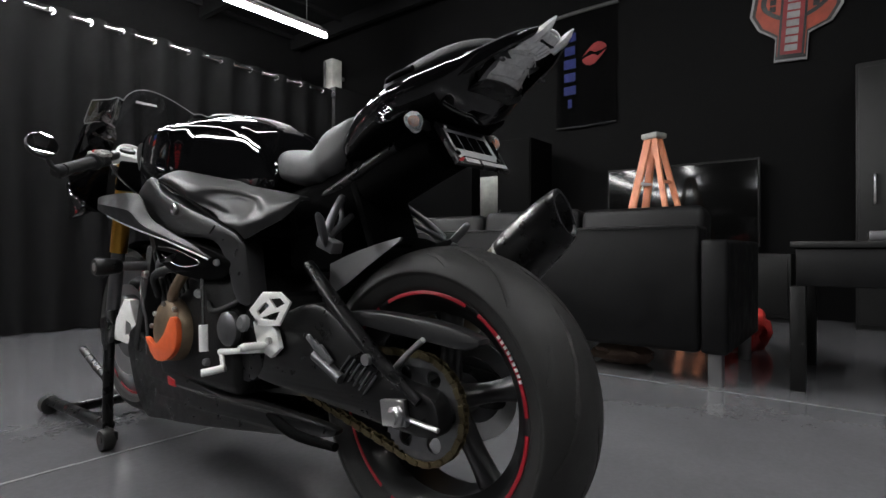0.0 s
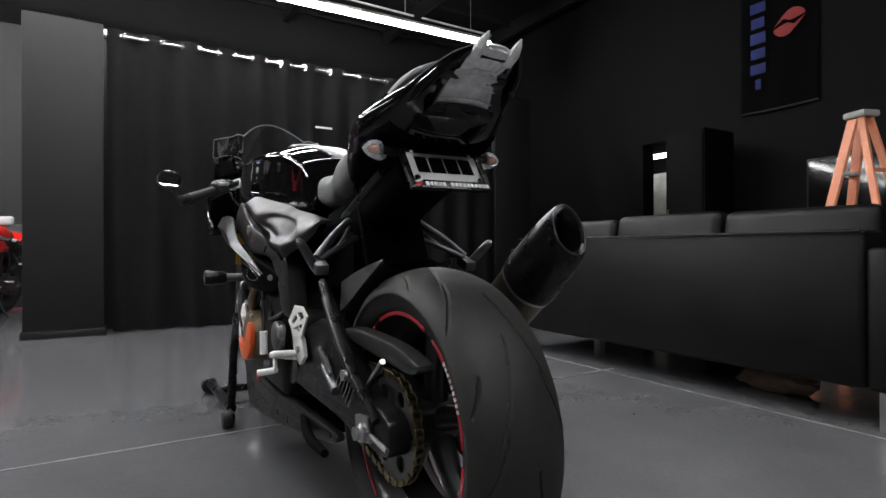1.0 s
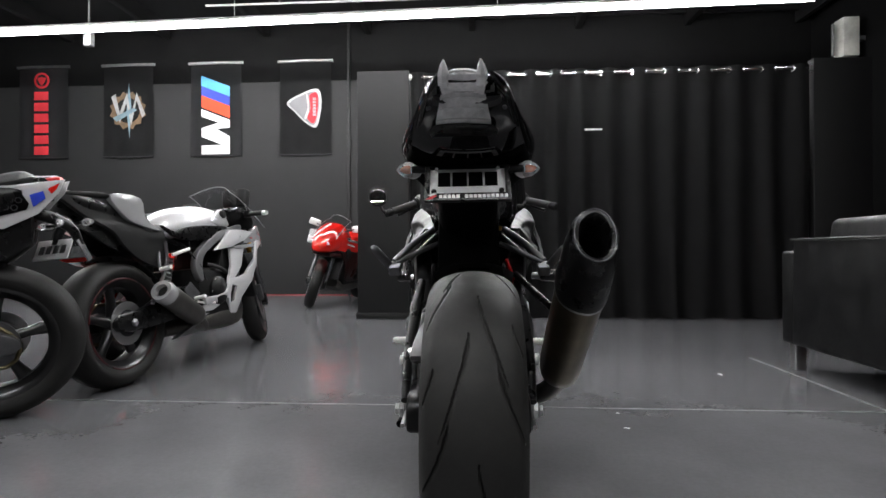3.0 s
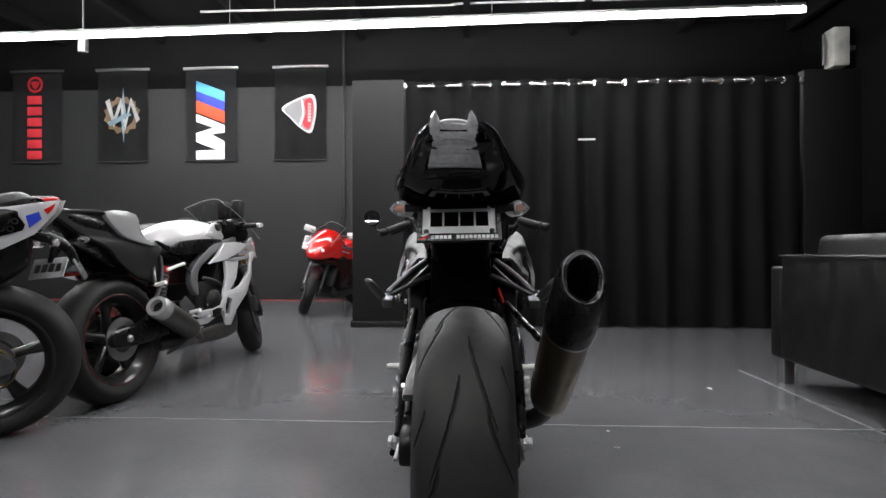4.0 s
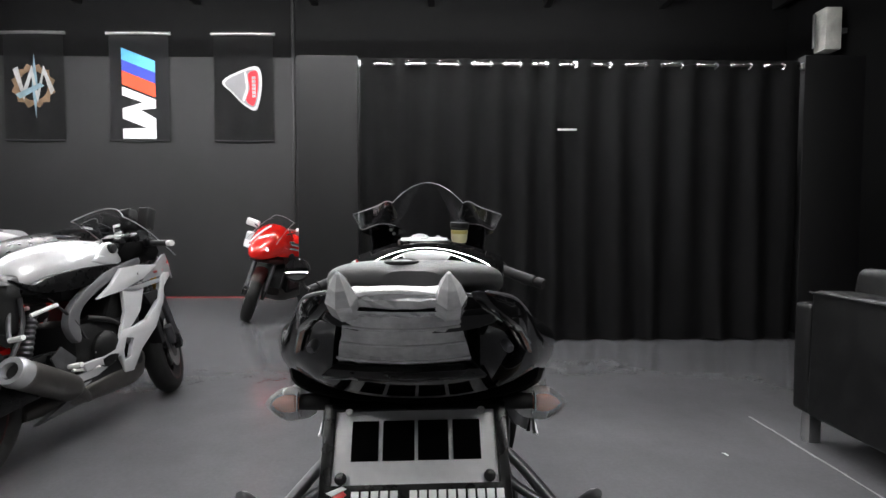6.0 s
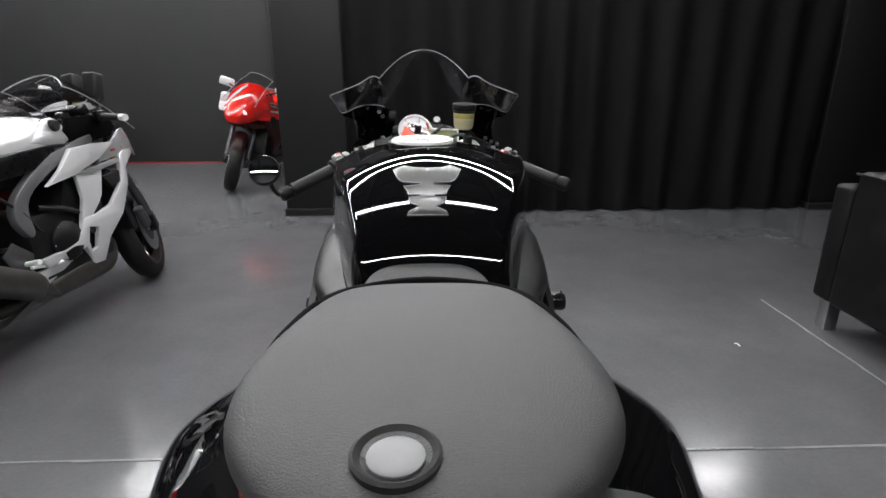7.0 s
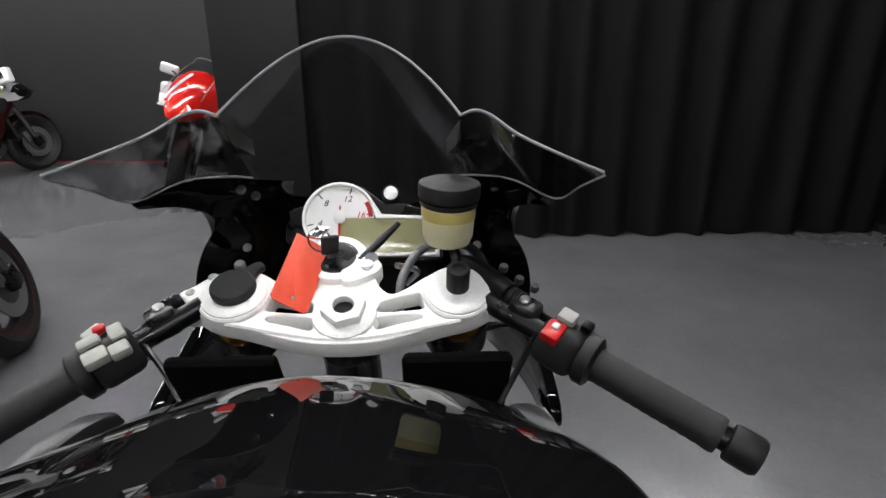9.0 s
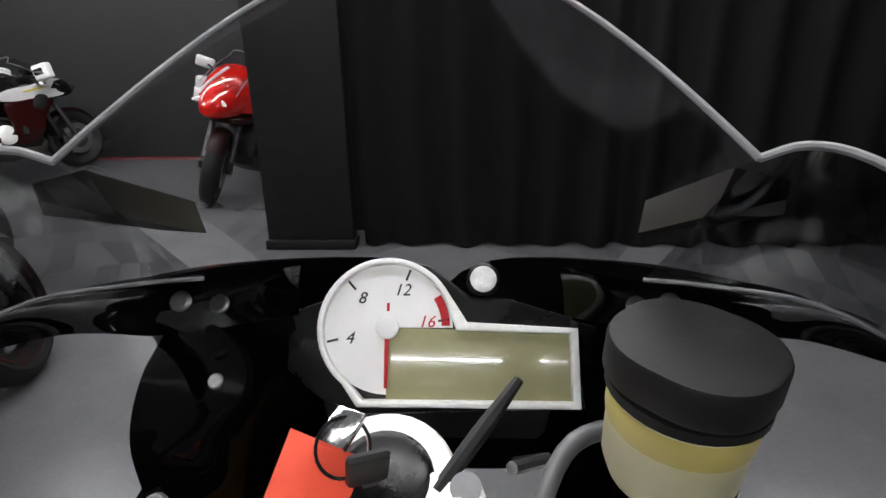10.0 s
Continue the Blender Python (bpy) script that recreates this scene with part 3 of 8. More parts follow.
north = Matrix(((1, 0, 0, 0), (0, 0, -1, 0), (0, 1, 0, 0), (0, 0, 0, 1)))


def on_north(x, z):
    return Matrix.Translation((x, NORTH - 0.02, z)) @ north


I4 = Matrix.Identity(4)
b = banner("black banner with blue and red stripes over a white zigzag", on_north(-4.06, 2.93))
lx = 0.23
for (y1, y2), c in zip(((0.56, 0.4), (0.4, 0.25), (0.25, 0.06)), ("sky_cloth", "navy_cloth", "red_cloth")):
    shape("stripe", [(-lx, y1 - 0.01), (lx, y1 - 0.19), (lx, y2 - 0.19), (-lx, y2 - 0.01)], c, b, I4, LIFT)
shape("zigzag", [(-lx, 0.02), (lx, -0.16), (lx, -0.28), (0.02, -0.3), (lx, -0.42), (lx, -0.7), (-lx, -0.7), (-lx, -0.56), (0.1, -0.55), (-lx, -0.42), (-lx, -0.28), (0.05, -0.2), (-lx, -0.1)], "white_cloth", b, I4, LIFT)
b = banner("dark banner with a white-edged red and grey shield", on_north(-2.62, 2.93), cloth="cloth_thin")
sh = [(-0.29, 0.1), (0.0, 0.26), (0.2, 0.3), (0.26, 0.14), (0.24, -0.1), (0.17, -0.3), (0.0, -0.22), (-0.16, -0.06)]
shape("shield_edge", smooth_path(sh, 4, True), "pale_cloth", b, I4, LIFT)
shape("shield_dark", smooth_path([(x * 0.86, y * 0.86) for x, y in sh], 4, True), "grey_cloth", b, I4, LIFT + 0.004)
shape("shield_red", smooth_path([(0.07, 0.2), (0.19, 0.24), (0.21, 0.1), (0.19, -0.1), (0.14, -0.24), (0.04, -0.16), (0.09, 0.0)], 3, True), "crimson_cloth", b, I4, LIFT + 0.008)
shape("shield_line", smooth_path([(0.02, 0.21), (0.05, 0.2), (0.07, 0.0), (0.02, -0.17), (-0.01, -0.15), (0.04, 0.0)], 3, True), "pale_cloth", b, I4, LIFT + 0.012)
bars(b, "dim_white", I4, 0.15, 0.02, 0.05, 0.3, 6, LIFT + 0.012)
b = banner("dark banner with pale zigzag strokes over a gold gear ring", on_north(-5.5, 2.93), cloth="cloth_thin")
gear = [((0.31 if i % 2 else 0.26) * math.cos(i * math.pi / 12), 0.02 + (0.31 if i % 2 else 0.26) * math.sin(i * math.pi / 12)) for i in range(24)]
shape("gear_ring", gear, "dim_gold", b, I4, LIFT, (circle(0.2, 20, (0, 0.02))[::-1],))
shape("star_blade", [(0.02, 0.46), (0.06, 0.08), (0.03, -0.42), (-0.02, 0.0)], "dim_teal", b, I4, LIFT + 0.004)
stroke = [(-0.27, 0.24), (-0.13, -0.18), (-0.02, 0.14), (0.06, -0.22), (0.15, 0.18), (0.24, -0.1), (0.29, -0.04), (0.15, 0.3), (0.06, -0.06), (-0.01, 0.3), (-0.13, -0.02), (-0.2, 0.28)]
shape("zigzag", stroke, "dim_white", b, I4, LIFT + 0.008)
shape("star_blade", [(-0.24, -0.1), (-0.18, -0.16), (0.16, 0.02), (0.1, 0.06)], "dim_teal", b, I4, LIFT + 0.012)
b = banner("black banner with red upright lettering bars below a red ring", on_north(-6.92, 2.93))
shape("ring", circle(0.13, 24, (-0.02, 0.53)), "crimson_cloth", b, I4, LIFT, (circle(0.095, 24, (-0.02, 0.53))[::-1],))
shape("ring_star", [(0.055 * math.cos(i * math.pi / 3 + 0.5) * (1 if i % 2 else 1.5) - 0.02, 0.53 + 0.055 * math.sin(i * math.pi / 3 + 0.5) * (1 if i % 2 else 1.5)) for i in range(6)], "crimson_cloth", b, I4, LIFT)
bars(b, "crimson_cloth", I4, -0.03, -0.16, 0.24, 1.06, 6, LIFT)

east = Matrix(((0, 0, -1, 0), (-1, 0, 0, 0), (0, 1, 0, 0), (0, 0, 0, 1)))


def on_east(y, z):
    return Matrix.Translation((EAST - 0.02, y, z)) @ east


b = banner("black banner with faded blue upright bars and a red mark", on_east(1.74, 2.72), 0.72, 1.3, cloth="cloth_black", rod_material="bracket")
for i, (w, h) in enumerate(((0.15, 0.1), (0.13, 0.1), (0.15, 0.11), (0.14, 0.1), (0.15, 0.1), (0.05, 0.1))):
    y = 0.4 - 0.155 * i
    o = [(-0.185 - w / 2, y - h / 2), (-0.185 + w / 2, y - h / 2), (-0.185 + w / 2, y + h / 2), (-0.185 - w / 2, y + h / 2)]
    shape("letter_bar", o, "faded_blue", b, I4, LIFT)
shape("mark_upper", smooth_path([(-0.03, 0.14), (0.1, 0.27), (0.2, 0.27), (0.26, 0.2), (0.12, 0.17), (0.06, 0.2)], 2, True), "faded_red", b, I4, LIFT)
shape("mark_lower", smooth_path([(0.26, 0.18), (0.12, 0.04), (0.02, 0.04), (-0.03, 0.11), (0.1, 0.15), (0.16, 0.12)], 2, True), "faded_red", b, I4, LIFT + 0.004)
sign = thing("wall_sign", "dull orange, black and white shield-shaped metal sign on the dark wall", "sign", on_east(-0.28, 2.72) @ pose(0, 0, 0, 0, 0, -4))
sh = [(-0.36, 0.12), (-0.34, 0.32), (-0.2, 0.5), (-0.1, 0.56), (0.12, 0.56), (0.22, 0.5), (0.36, 0.32), (0.37, 0.12), (0.3, -0.02), (0.13, -0.1), (0.13, -0.34), (-0.13, -0.34), (-0.13, -0.12), (-0.28, -0.02)]
part("board", plate([sh], 0.012, 0.003, Matrix.Translation((0, 0, 0.012))), "dim_white", sign, "pale sign edge")
shape("dark_border", [(x * 0.94, (y - 0.1) * 0.95 + 0.1) for x, y in sh], "print_black", sign, I4, 0.026)
shape("orange_field", [(x * 0.86, (y - 0.1) * 0.88 + 0.1) for x, y in sh], "dull_orange", sign, I4, 0.029)
shape("dark_ring", smooth_path([(-0.25, 0.15), (0, 0.02), (0.25, 0.15), (0.23, 0.34), (0, 0.44), (-0.23, 0.34)], 4, True), "print_black", sign, I4, 0.032)
shape("inner_field", smooth_path([(-0.21, 0.16), (0, 0.06), (0.21, 0.16), (0.19, 0.32), (0, 0.4), (-0.19, 0.32)], 4, True), "dull_orange", sign, I4, 0.035)
shape("upright_edge", [(-0.105, 0.5), (0.105, 0.5), (0.105, -0.3), (-0.105, -0.3)], "print_black", sign, I4, 0.038)
shape("upright_field", [(-0.085, 0.48), (0.085, 0.48), (0.085, -0.28), (-0.085, -0.28)], "dull_crimson", sign, I4, 0.041)
bars(sign, "dim_white", I4, 0.0, 0.04, 0.1, 0.6, 8, 0.044)
bars(sign, "print_black", I4, -0.17, 0.22, 0.05, 0.2, 3, 0.038)
bars(sign, "print_black", I4, 0.17, 0.22, 0.05, 0.2, 3, 0.038)

# ---- sofa ----
sofa = thing("sofa", "low black leather sofa with loose back cushions, seen from behind", "sofa")
SX, Y0, Y1 = 1.8, -0.3, 1.93
part("back", boxed((0.2, Y1 - Y0 - 0.24, 0.6), (SX + 0.1, (Y0 + Y1) / 2, 0.45), (0, 1.0, 0), 0.025, 3), "leather", sofa)
part("top_seam", piped([(SX - 0.006, Y0 + 0.13, 0.742), (SX - 0.006, Y1 - 0.13, 0.742)], 0.006, 8, smooth=False), "leather", sofa)
for y in (Y0 + 0.06, Y1 - 0.06):
    part("armrest", boxed((0.92, 0.12, 0.53), (SX + 0.47, y, 0.415), (0, 0, 0), 0.02, 3), "leather", sofa)
part("base", boxed((0.86, Y1 - Y0 - 0.25, 0.24), (SX + 0.5, (Y0 + Y1) / 2, 0.28), (0, 0, 0), 0.02), "leather", sofa)
for k in range(3):
    w = (Y1 - Y0 - 0.26) / 3
    y = Y0 + 0.13 + (k + 0.5) * w
    part("seat_cushion", boxed((0.62, w - 0.01, 0.14), (SX + 0.58, y, 0.46), (0, 0, 0), 0.04, 4), "leather", sofa)
    part("back_cushion", boxed((0.2, w - 0.012, 0.36), (SX + 0.27, y, 0.672 + 0.012 * (k % 2)), (0, 8, 0), 0.045, 4), "leather", sofa)
for x in (SX + 0.07, SX + 0.85):
    for y in (Y0 + 0.06, Y1 - 0.06):
        part("leg", boxed((0.06, 0.06, 0.15), (x, y, 0.075), bevel=0.005), "steel", sofa, "square metal leg")
box_ = thing("wooden_block", "pale wooden block on the floor under the sofa", "block")
part("body", boxed((0.05, 0.05, 0.14), (2.1, -0.2, 0.07), bevel=0.004), "wood", box_)
clutter = thing("floor_clutter", "bundle of tan cloth scraps lying under the sofa", "cloth bundle")
bm = bmesh.new()
bmesh.ops.create_icosphere(bm, subdivisions=3, radius=1.0)
for v in bm.verts:
    k = 1 + 0.35 * noise.noise(v.co * 2.3)
    v.co = Vector((v.co.x * 0.1 * k, v.co.y * 0.17 * k, max(0.0, v.co.z * 0.06 * k + 0.045))) + Vector((2.15, 0.3, 0))
part("cloth", bm, "wood", clutter)
bag = thing("red_bag", "crumpled red cloth bag on the floor beside the sofa", "bag")
bm = bmesh.new()
bmesh.ops.create_icosphere(bm, subdivisions=4, radius=1.0)
for v in bm.verts:
    k = 1 + 0.3 * noise.noise(v.co * 1.8) + 0.1 * noise.noise(v.co * 6)
    v.co = Vector((v.co.x * 0.2 * k, v.co.y * 0.16 * k, max(0.0, v.co.z * 0.16 * k + 0.12))) + Vector((3.05, -0.16, 0))
part("body", bm, "red_shoe", bag)

# ---- desk, cabinet, television, ladder ----
desk = thing("desk", "black wooden desk with a deep apron and square legs", "desk")
part("top", boxed((0.75, 1.3, 0.03), (2.35, -1.17, 0.655), bevel=0.006), "cabinet", desk)
part("apron", boxed((0.71, 1.26, 0.17), (2.35, -1.17, 0.555), bevel=0.006), "leather", desk)
for x in (2.0, 2.7):
    for y in (-0.55, -1.79):
        part("leg", boxed((0.06, 0.06, 0.47), (x, y, 0.235), bevel=0.005), "cabinet", desk)
case = thing("document_case", "flat dark grey case lying on the desk", "case")
part("body", boxed((0.3, 0.4, 0.05), (2.45, -1.0, 0.696), bevel=0.01), "alu_dark", case)
part("handle", piped([(2.3, -1.06, 0.696), (2.27, -1.05, 0.7), (2.27, -0.95, 0.7), (2.3, -0.94, 0.696)], 0.007), "matte", case)
cab = thing("tall_cabinet", "tall black lacquered cabinet against the dark wall", "cabinet")
part("body", boxed((0.5, 1.0, 2.12), (4.78, -1.24, 1.06), bevel=0.008), "cabinet", cab)
part("door", boxed((0.02, 0.96, 2.04), (4.52, -1.24, 1.06), bevel=0.004), "cabinet", cab)
part("handle", piped([(4.51, -0.86, 1.0), (4.47, -0.86, 1.02), (4.47, -0.86, 1.2), (4.51, -0.86, 1.22)], 0.008), "steel", cab)
tvs = thing("television", "large black flat television on a low stand, its glass reflecting light", "television")
part("body", boxed((0.05, 1.46, 0.84), (4.92, 0.7, 1.08), bevel=0.01), "matte", tvs)
part("screen", boxed((0.006, 1.42, 0.79), (4.892, 0.7, 1.085), bevel=0.001), "tv", tvs, "glossy black screen glass")
part("stand", boxed((0.25, 0.7, 0.03), (4.88, 0.7, 0.615), bevel=0.006), "matte", tvs)
part("neck", boxed((0.05, 0.2, 0.08), (4.93, 0.7, 0.65), bevel=0.006), "matte", tvs)
board = thing("sideboard", "low black sideboard under the television", "sideboard")
part("body", boxed((0.42, 2.0, 0.56), (4.8, 0.7, 0.32), bevel=0.008), "cabinet", board)
for k in range(4):
    part("door", boxed((0.018, 0.47, 0.5), (4.583, -0.04 + k * 0.493, 0.32), bevel=0.004), "cabinet", board)
part("plinth", boxed((0.38, 1.96, 0.04), (4.81, 0.7, 0.02), bevel=0.003), "matte", board)

lad = thing("step_ladder", "orange fibreglass step ladder standing open with a pale cap", "ladder", pose(4.1, 0.62, 0, 0, 0, -20))
H = 1.64
for s in (-1, 1):
    bm = bmesh.new()
    d = Vector((s * 0.035, 0.125, H)) - Vector((s * 0.19, 0.47, 0))
    m = frame_of((s * 0.19, 0.47, 0), (1, 0, 0), d)
    part("front_rail", plate([[(-0.012, -0.035), (0.012, -0.035), (0.012, 0.035), (-0.012, 0.035)]], d.length / 2, 0.003, m @ Matrix.Translation((0, 0, d.length / 2))), "fibre", lad)
    d = Vector((s * 0.035, 0.065, H)) - Vector((s * 0.18, -0.33, 0))
    m = frame_of((s * 0.18, -0.33, 0), (1, 0, 0), d)
    part("rear_rail", plate([[(-0.01, -0.025), (0.01, -0.025), (0.01, 0.025), (-0.01, 0.025)]], d.length / 2, 0.003, m @ Matrix.Translation((0, 0, d.length / 2))), "fibre", lad)
    part("rubber_foot", boxed((0.04, 0.08, 0.03), (s * 0.19, 0.47, 0.015), bevel=0.004), "matte", lad)
    part("rubber_foot", boxed((0.04, 0.06, 0.03), (s * 0.18, -0.33, 0.015), bevel=0.004), "matte", lad)
for k in range(1, 5):
    v = k / 5.3
    y, w = 0.47 + (0.125 - 0.47) * v, 0.38 - 0.3 * v
    part("step", boxed((w, 0.08, 0.024), (0, y, H * v), bevel=0.004), "alu", lad, "ribbed aluminium step")
    y = -0.33 + 0.395 * v
    part("rear_brace", boxed((w - 0.02, 0.02, 0.03), (0, y, H * v), bevel=0.003), "fibre", lad)
part("cap", boxed((0.15, 0.17, 0.05), (0, 0.095, H + 0.02), bevel=0.015), "lightbox", lad, "pale plastic ladder cap")
for s in (-1, 1):
    part("spreader", piped([(s * 0.125, 0.315, 0.72), (s * 0.115, -0.145, 0.76)], 0.006, 6, smooth=False), "steel", lad)

gloss_cab = thing("display_cabinet", "tall narrow black cabinet beside the doorway", "cabinet")
part("body", boxed((0.5, 0.43, 1.86), (4.55, 2.265, 0.93), bevel=0.01), "cab_black", gloss_cab)
part("front_door", boxed((0.012, 0.4, 1.78), (4.294, 2.265, 0.94), bevel=0.003), "cab_black", gloss_cab)
part("handle", piped([(4.288, 2.43, 0.9), (4.262, 2.43, 0.92), (4.262, 2.43, 1.06), (4.288, 2.43, 1.08)], 0.006, 8), "steel", gloss_cab)

# ---- motorcycle pieces shared by all ----
def tyre_mesh(R, hw, bead, bead_hw, at, seg=96, prof=28, tread=0):
    """A motorcycle tyre about the x axis, with slanting grooves pressed into its tread."""
    keys = [(bead, -bead_hw), (bead + 0.012, -bead_hw - 0.012), (bead + 0.035, -hw * 0.95), (R - 0.048, -hw), (R - 0.022, -hw * 0.82), (R - 0.006, -hw * 0.45), (R, 0.0),
            (R - 0.006, hw * 0.45), (R - 0.022, hw * 0.82), (R - 0.048, hw), (bead + 0.035, hw * 0.95), (bead + 0.012, bead_hw + 0.012), (bead, bead_hw)]
    fine = np.array(smooth_path(keys, max(2, prof // 12)))
    s = np.concatenate(([0], np.cumsum(np.hypot(np.diff(fine[:, 0]), np.diff(fine[:, 1])))))
    u = np.linspace(0, s[-1], prof + 1)
    r, x = np.interp(u, s, fine[:, 0]), np.interp(u, s, fine[:, 1])
    mid = u - s[-1] / 2
    rings = []
    for i in range(seg):
        a = 2 * math.pi * i / seg
        ring = []
        for rr, xx, d in zip(r, x, mid):
            cut = 0.0
            if tread and abs(d) < hw * 1.02:
                for k in range(tread):
                    for sgn, start, length, d0, d1 in ((1, 0.0, 0.6, 0.008, 0.062), (-1, 0.3, 0.6, 0.008, 0.062), (1, 0.5, 0.42, 0.045, 0.1), (-1, 0.8, 0.42, 0.045, 0.1), (1, 0.2, 0.22, 0.075, 0.105), (-1, 0.5, 0.22, 0.075, 0.105)):
                        b = (a / (2 * math.pi) * tread - k - start) % tread
                        if b < length:
                            f = b / length
                            want = sgn * (d0 + (d1 - d0) * f ** 1.4)
                            if abs(d - want) < 0.0023 * min(1.0, 6 * f + 0.3, 6 * (1 - f) + 0.3):
                                cut = 0.005
            q = rr - cut
            ring.append((at[0] + xx, at[1] + q * math.cos(a), at[2] + q * math.sin(a)))
        rings.append(ring)
    rings.append(rings[0])
    bm = skin(bmesh.new(), rings, False, False)
    bmesh.ops.remove_doubles(bm, verts=bm.verts, dist=1e-6)
    return bm


def arc_strip(at, x, r0, r1, a0, a1, half, n=14):
    """A thin band on a wheel's side, between two radii and two angles (degrees from straight ahead)."""
    A = np.radians(np.linspace(a0, a1, n))
    out = [(r1 * math.cos(a), r1 * math.sin(a)) for a in A] + [(r0 * math.cos(a), r0 * math.sin(a)) for a in A[::-1]]
    m = Matrix(((0, 0, 1, at[0] + x), (1, 0, 0, at[1]), (0, 1, 0, at[2]), (0, 0, 0, 1)))
    return plate([out], half, half * 0.4, m)


def wheel(owner, word, at, R, hw, spokes, rim_material="rim", stripe=None, tread=0, discs=(), disc_r=0.15, seg=96, prof=28, bead=0.235, rubber="rubber"):
    """Tyre, rim with spokes and hub, brake discs; named after where it sits."""
    ax, ay, az = at
    bh = hw * 0.72
    part(f"{word}_tyre", tyre_mesh(R, hw, bead, bh, at, seg, prof, tread), rubber, owner, "worn black rubber tyre with slanting grooves", 50)
    rim = part(f"{word}_rim", turned([(bead - 0.004, -bh - 0.004), (bead + 0.006, -bh - 0.006), (bead + 0.006, -bh + 0.004), (bead - 0.03, -bh * 0.5), (bead - 0.032, bh * 0.5), (bead + 0.006, bh - 0.004), (bead + 0.006, bh + 0.006), (bead - 0.004, bh + 0.004),
                                      (bead - 0.02, bh * 0.8), (bead - 0.042, bh * 0.5), (bead - 0.04, -bh * 0.5), (bead - 0.02, -bh * 0.8)], at, (1, 0, 0), 64, True), rim_material, owner)
    part("hub", turned([(0.03, -bh * 0.95), (0.042, -bh * 0.8), (0.048, -bh * 0.3), (0.048, bh * 0.3), (0.042, bh * 0.8), (0.03, bh * 0.95)], at, (1, 0, 0), 28), rim_material, rim)
    for k in range(spokes):
        a = 2 * math.pi * (k + 0.28) / spokes
        rows = []
        for v in np.linspace(0, 1, 7):
            r = 0.04 + (bead - 0.036 - 0.04) * v
            w = 0.026 - 0.008 * math.sin(math.pi * v) + 0.006 * v
            th = 0.03 - 0.012 * v
            c, s = math.cos(a), math.sin(a)
            ring = []
            for q in np.linspace(0, 2 * math.pi, 12, endpoint=False):
                t, xx = w * math.cos(q), th * math.sin(q)
                ring.append((ax + xx, ay + r * c - t * s, az + r * s + t * c))
            rows.append(ring)
        part("spoke", skin(bmesh.new(), rows), rim_material, rim)
    if stripe:
        for side in (-1, 1):
            for k in range(6):
                part("rim_stripe", arc_strip(at, side * (bh + 0.0065), bead - 0.003, bead + 0.0045, 60 * k + 3, 60 * k + 55, 0.0012), stripe, rim, "red reflective rim tape")
    for dx in discs:
        d = part("brake_disc", turned([(disc_r * 0.62, -0.002), (disc_r, -0.002), (disc_r, 0.002), (disc_r * 0.62, 0.002)], (ax + dx, ay, az), (1, 0, 0), 48, True), "steel", owner, "drilled steel brake disc")
        part("disc_carrier", turned([(0.035, -0.003), (disc_r * 0.66, -0.003), (disc_r * 0.66, 0.003), (0.035, 0.003)], (ax + dx * 0.97, ay, az), (1, 0, 0), 24, True), "alu_dark", d)
    return rim


def fender(at, x0, hw, r, a0, a1, material, owner, name, label="", drop=0.03, thick=0.004):
    """A mudguard that follows a wheel between two angles (degrees, from straight ahead, upward)."""
    rows = []
    for a in np.radians(np.linspace(a0, a1, 18)):
        c, s = math.cos(a), math.sin(a)
        ring = []
        for u in np.linspace(-1, 1, 13):
            rr = r - drop * abs(u) ** 2.6
            ring.append((at[0] + x0 + hw * u, at[1] + rr * c, at[2] + rr * s))
        rows.append(ring)
    bm = skin(bmesh.new(), rows, False, False)
    bmesh.ops.solidify(bm, geom=bm.faces[:], thickness=thick)
    return part(name, bm, material, owner, label)


def bolt(owner, at, axis, r=0.006, h=0.004, material="steel", name="bolt"):
    bm = turned([(r * 0.92, 0), (r, h * 0.3), (r, h * 0.75), (r * 0.8, h)], at, axis, 12)
    return part(name, bm, material, owner)


def teardrop(at, side, length, r, material, name, owner, label="", n=9):
    """A lamp body that lies along x, blunt inside and pointed outside."""
    rows = []
    for v in np.linspace(0, 1, n):
        k = math.sin(math.pi * min(1.0, 0.32 + 0.68 * v)) ** 0.7 if v < 0.999 else 0.06
        k = max(k, 0.06)
        rows.append([(at[0] + side * length * v, at[1] + 0.8 * r * k * math.cos(q), at[2] + r * k * math.sin(q)) for q in np.linspace(0, 2 * math.pi, 16, endpoint=False)])
    return part(name, skin(bmesh.new(), rows), material, owner, label)

# ---- the black sport motorcycle ----
bike = thing("sport_motorcycle", "black and graphite sport motorcycle held upright on a front stand", "motorcycle")
RA = (0.012, -0.09, 0.32)   # rear axle
FA = (0.0, 1.29, 0.35)    # front axle

# wheels
rear_rim = wheel(bike, "rear", RA, 0.32, 0.1, 5, stripe="stripe", tread=6, discs=(0.09,), disc_r=0.11, seg=420, prof=150, bead=0.226)
for k in range(9):
    part("print_bar", arc_strip(RA, -0.0815, 0.2265, 0.2325, 137 + 2.7 * k, 138.6 + 2.7 * k, 0.0012, 3), "white_mark", rear_rim)
part("caliper", boxed((0.05, 0.11, 0.06), (0.11, 0.0, 0.27), (-40, 0, 0), 0.012, 3), "gold", bike, "bronze brake caliper")
wheel(bike, "front", FA, 0.3, 0.06, 5, stripe="stripe", discs=(-0.065, 0.065), disc_r=0.16, seg=96, prof=24, bead=0.226)
for s in (-1, 1):
    part("caliper", boxed((0.05, 0.07, 0.13), (s * 0.095, 1.2, 0.41), (20, 0, 0), 0.014, 3), "alu_dark", bike)

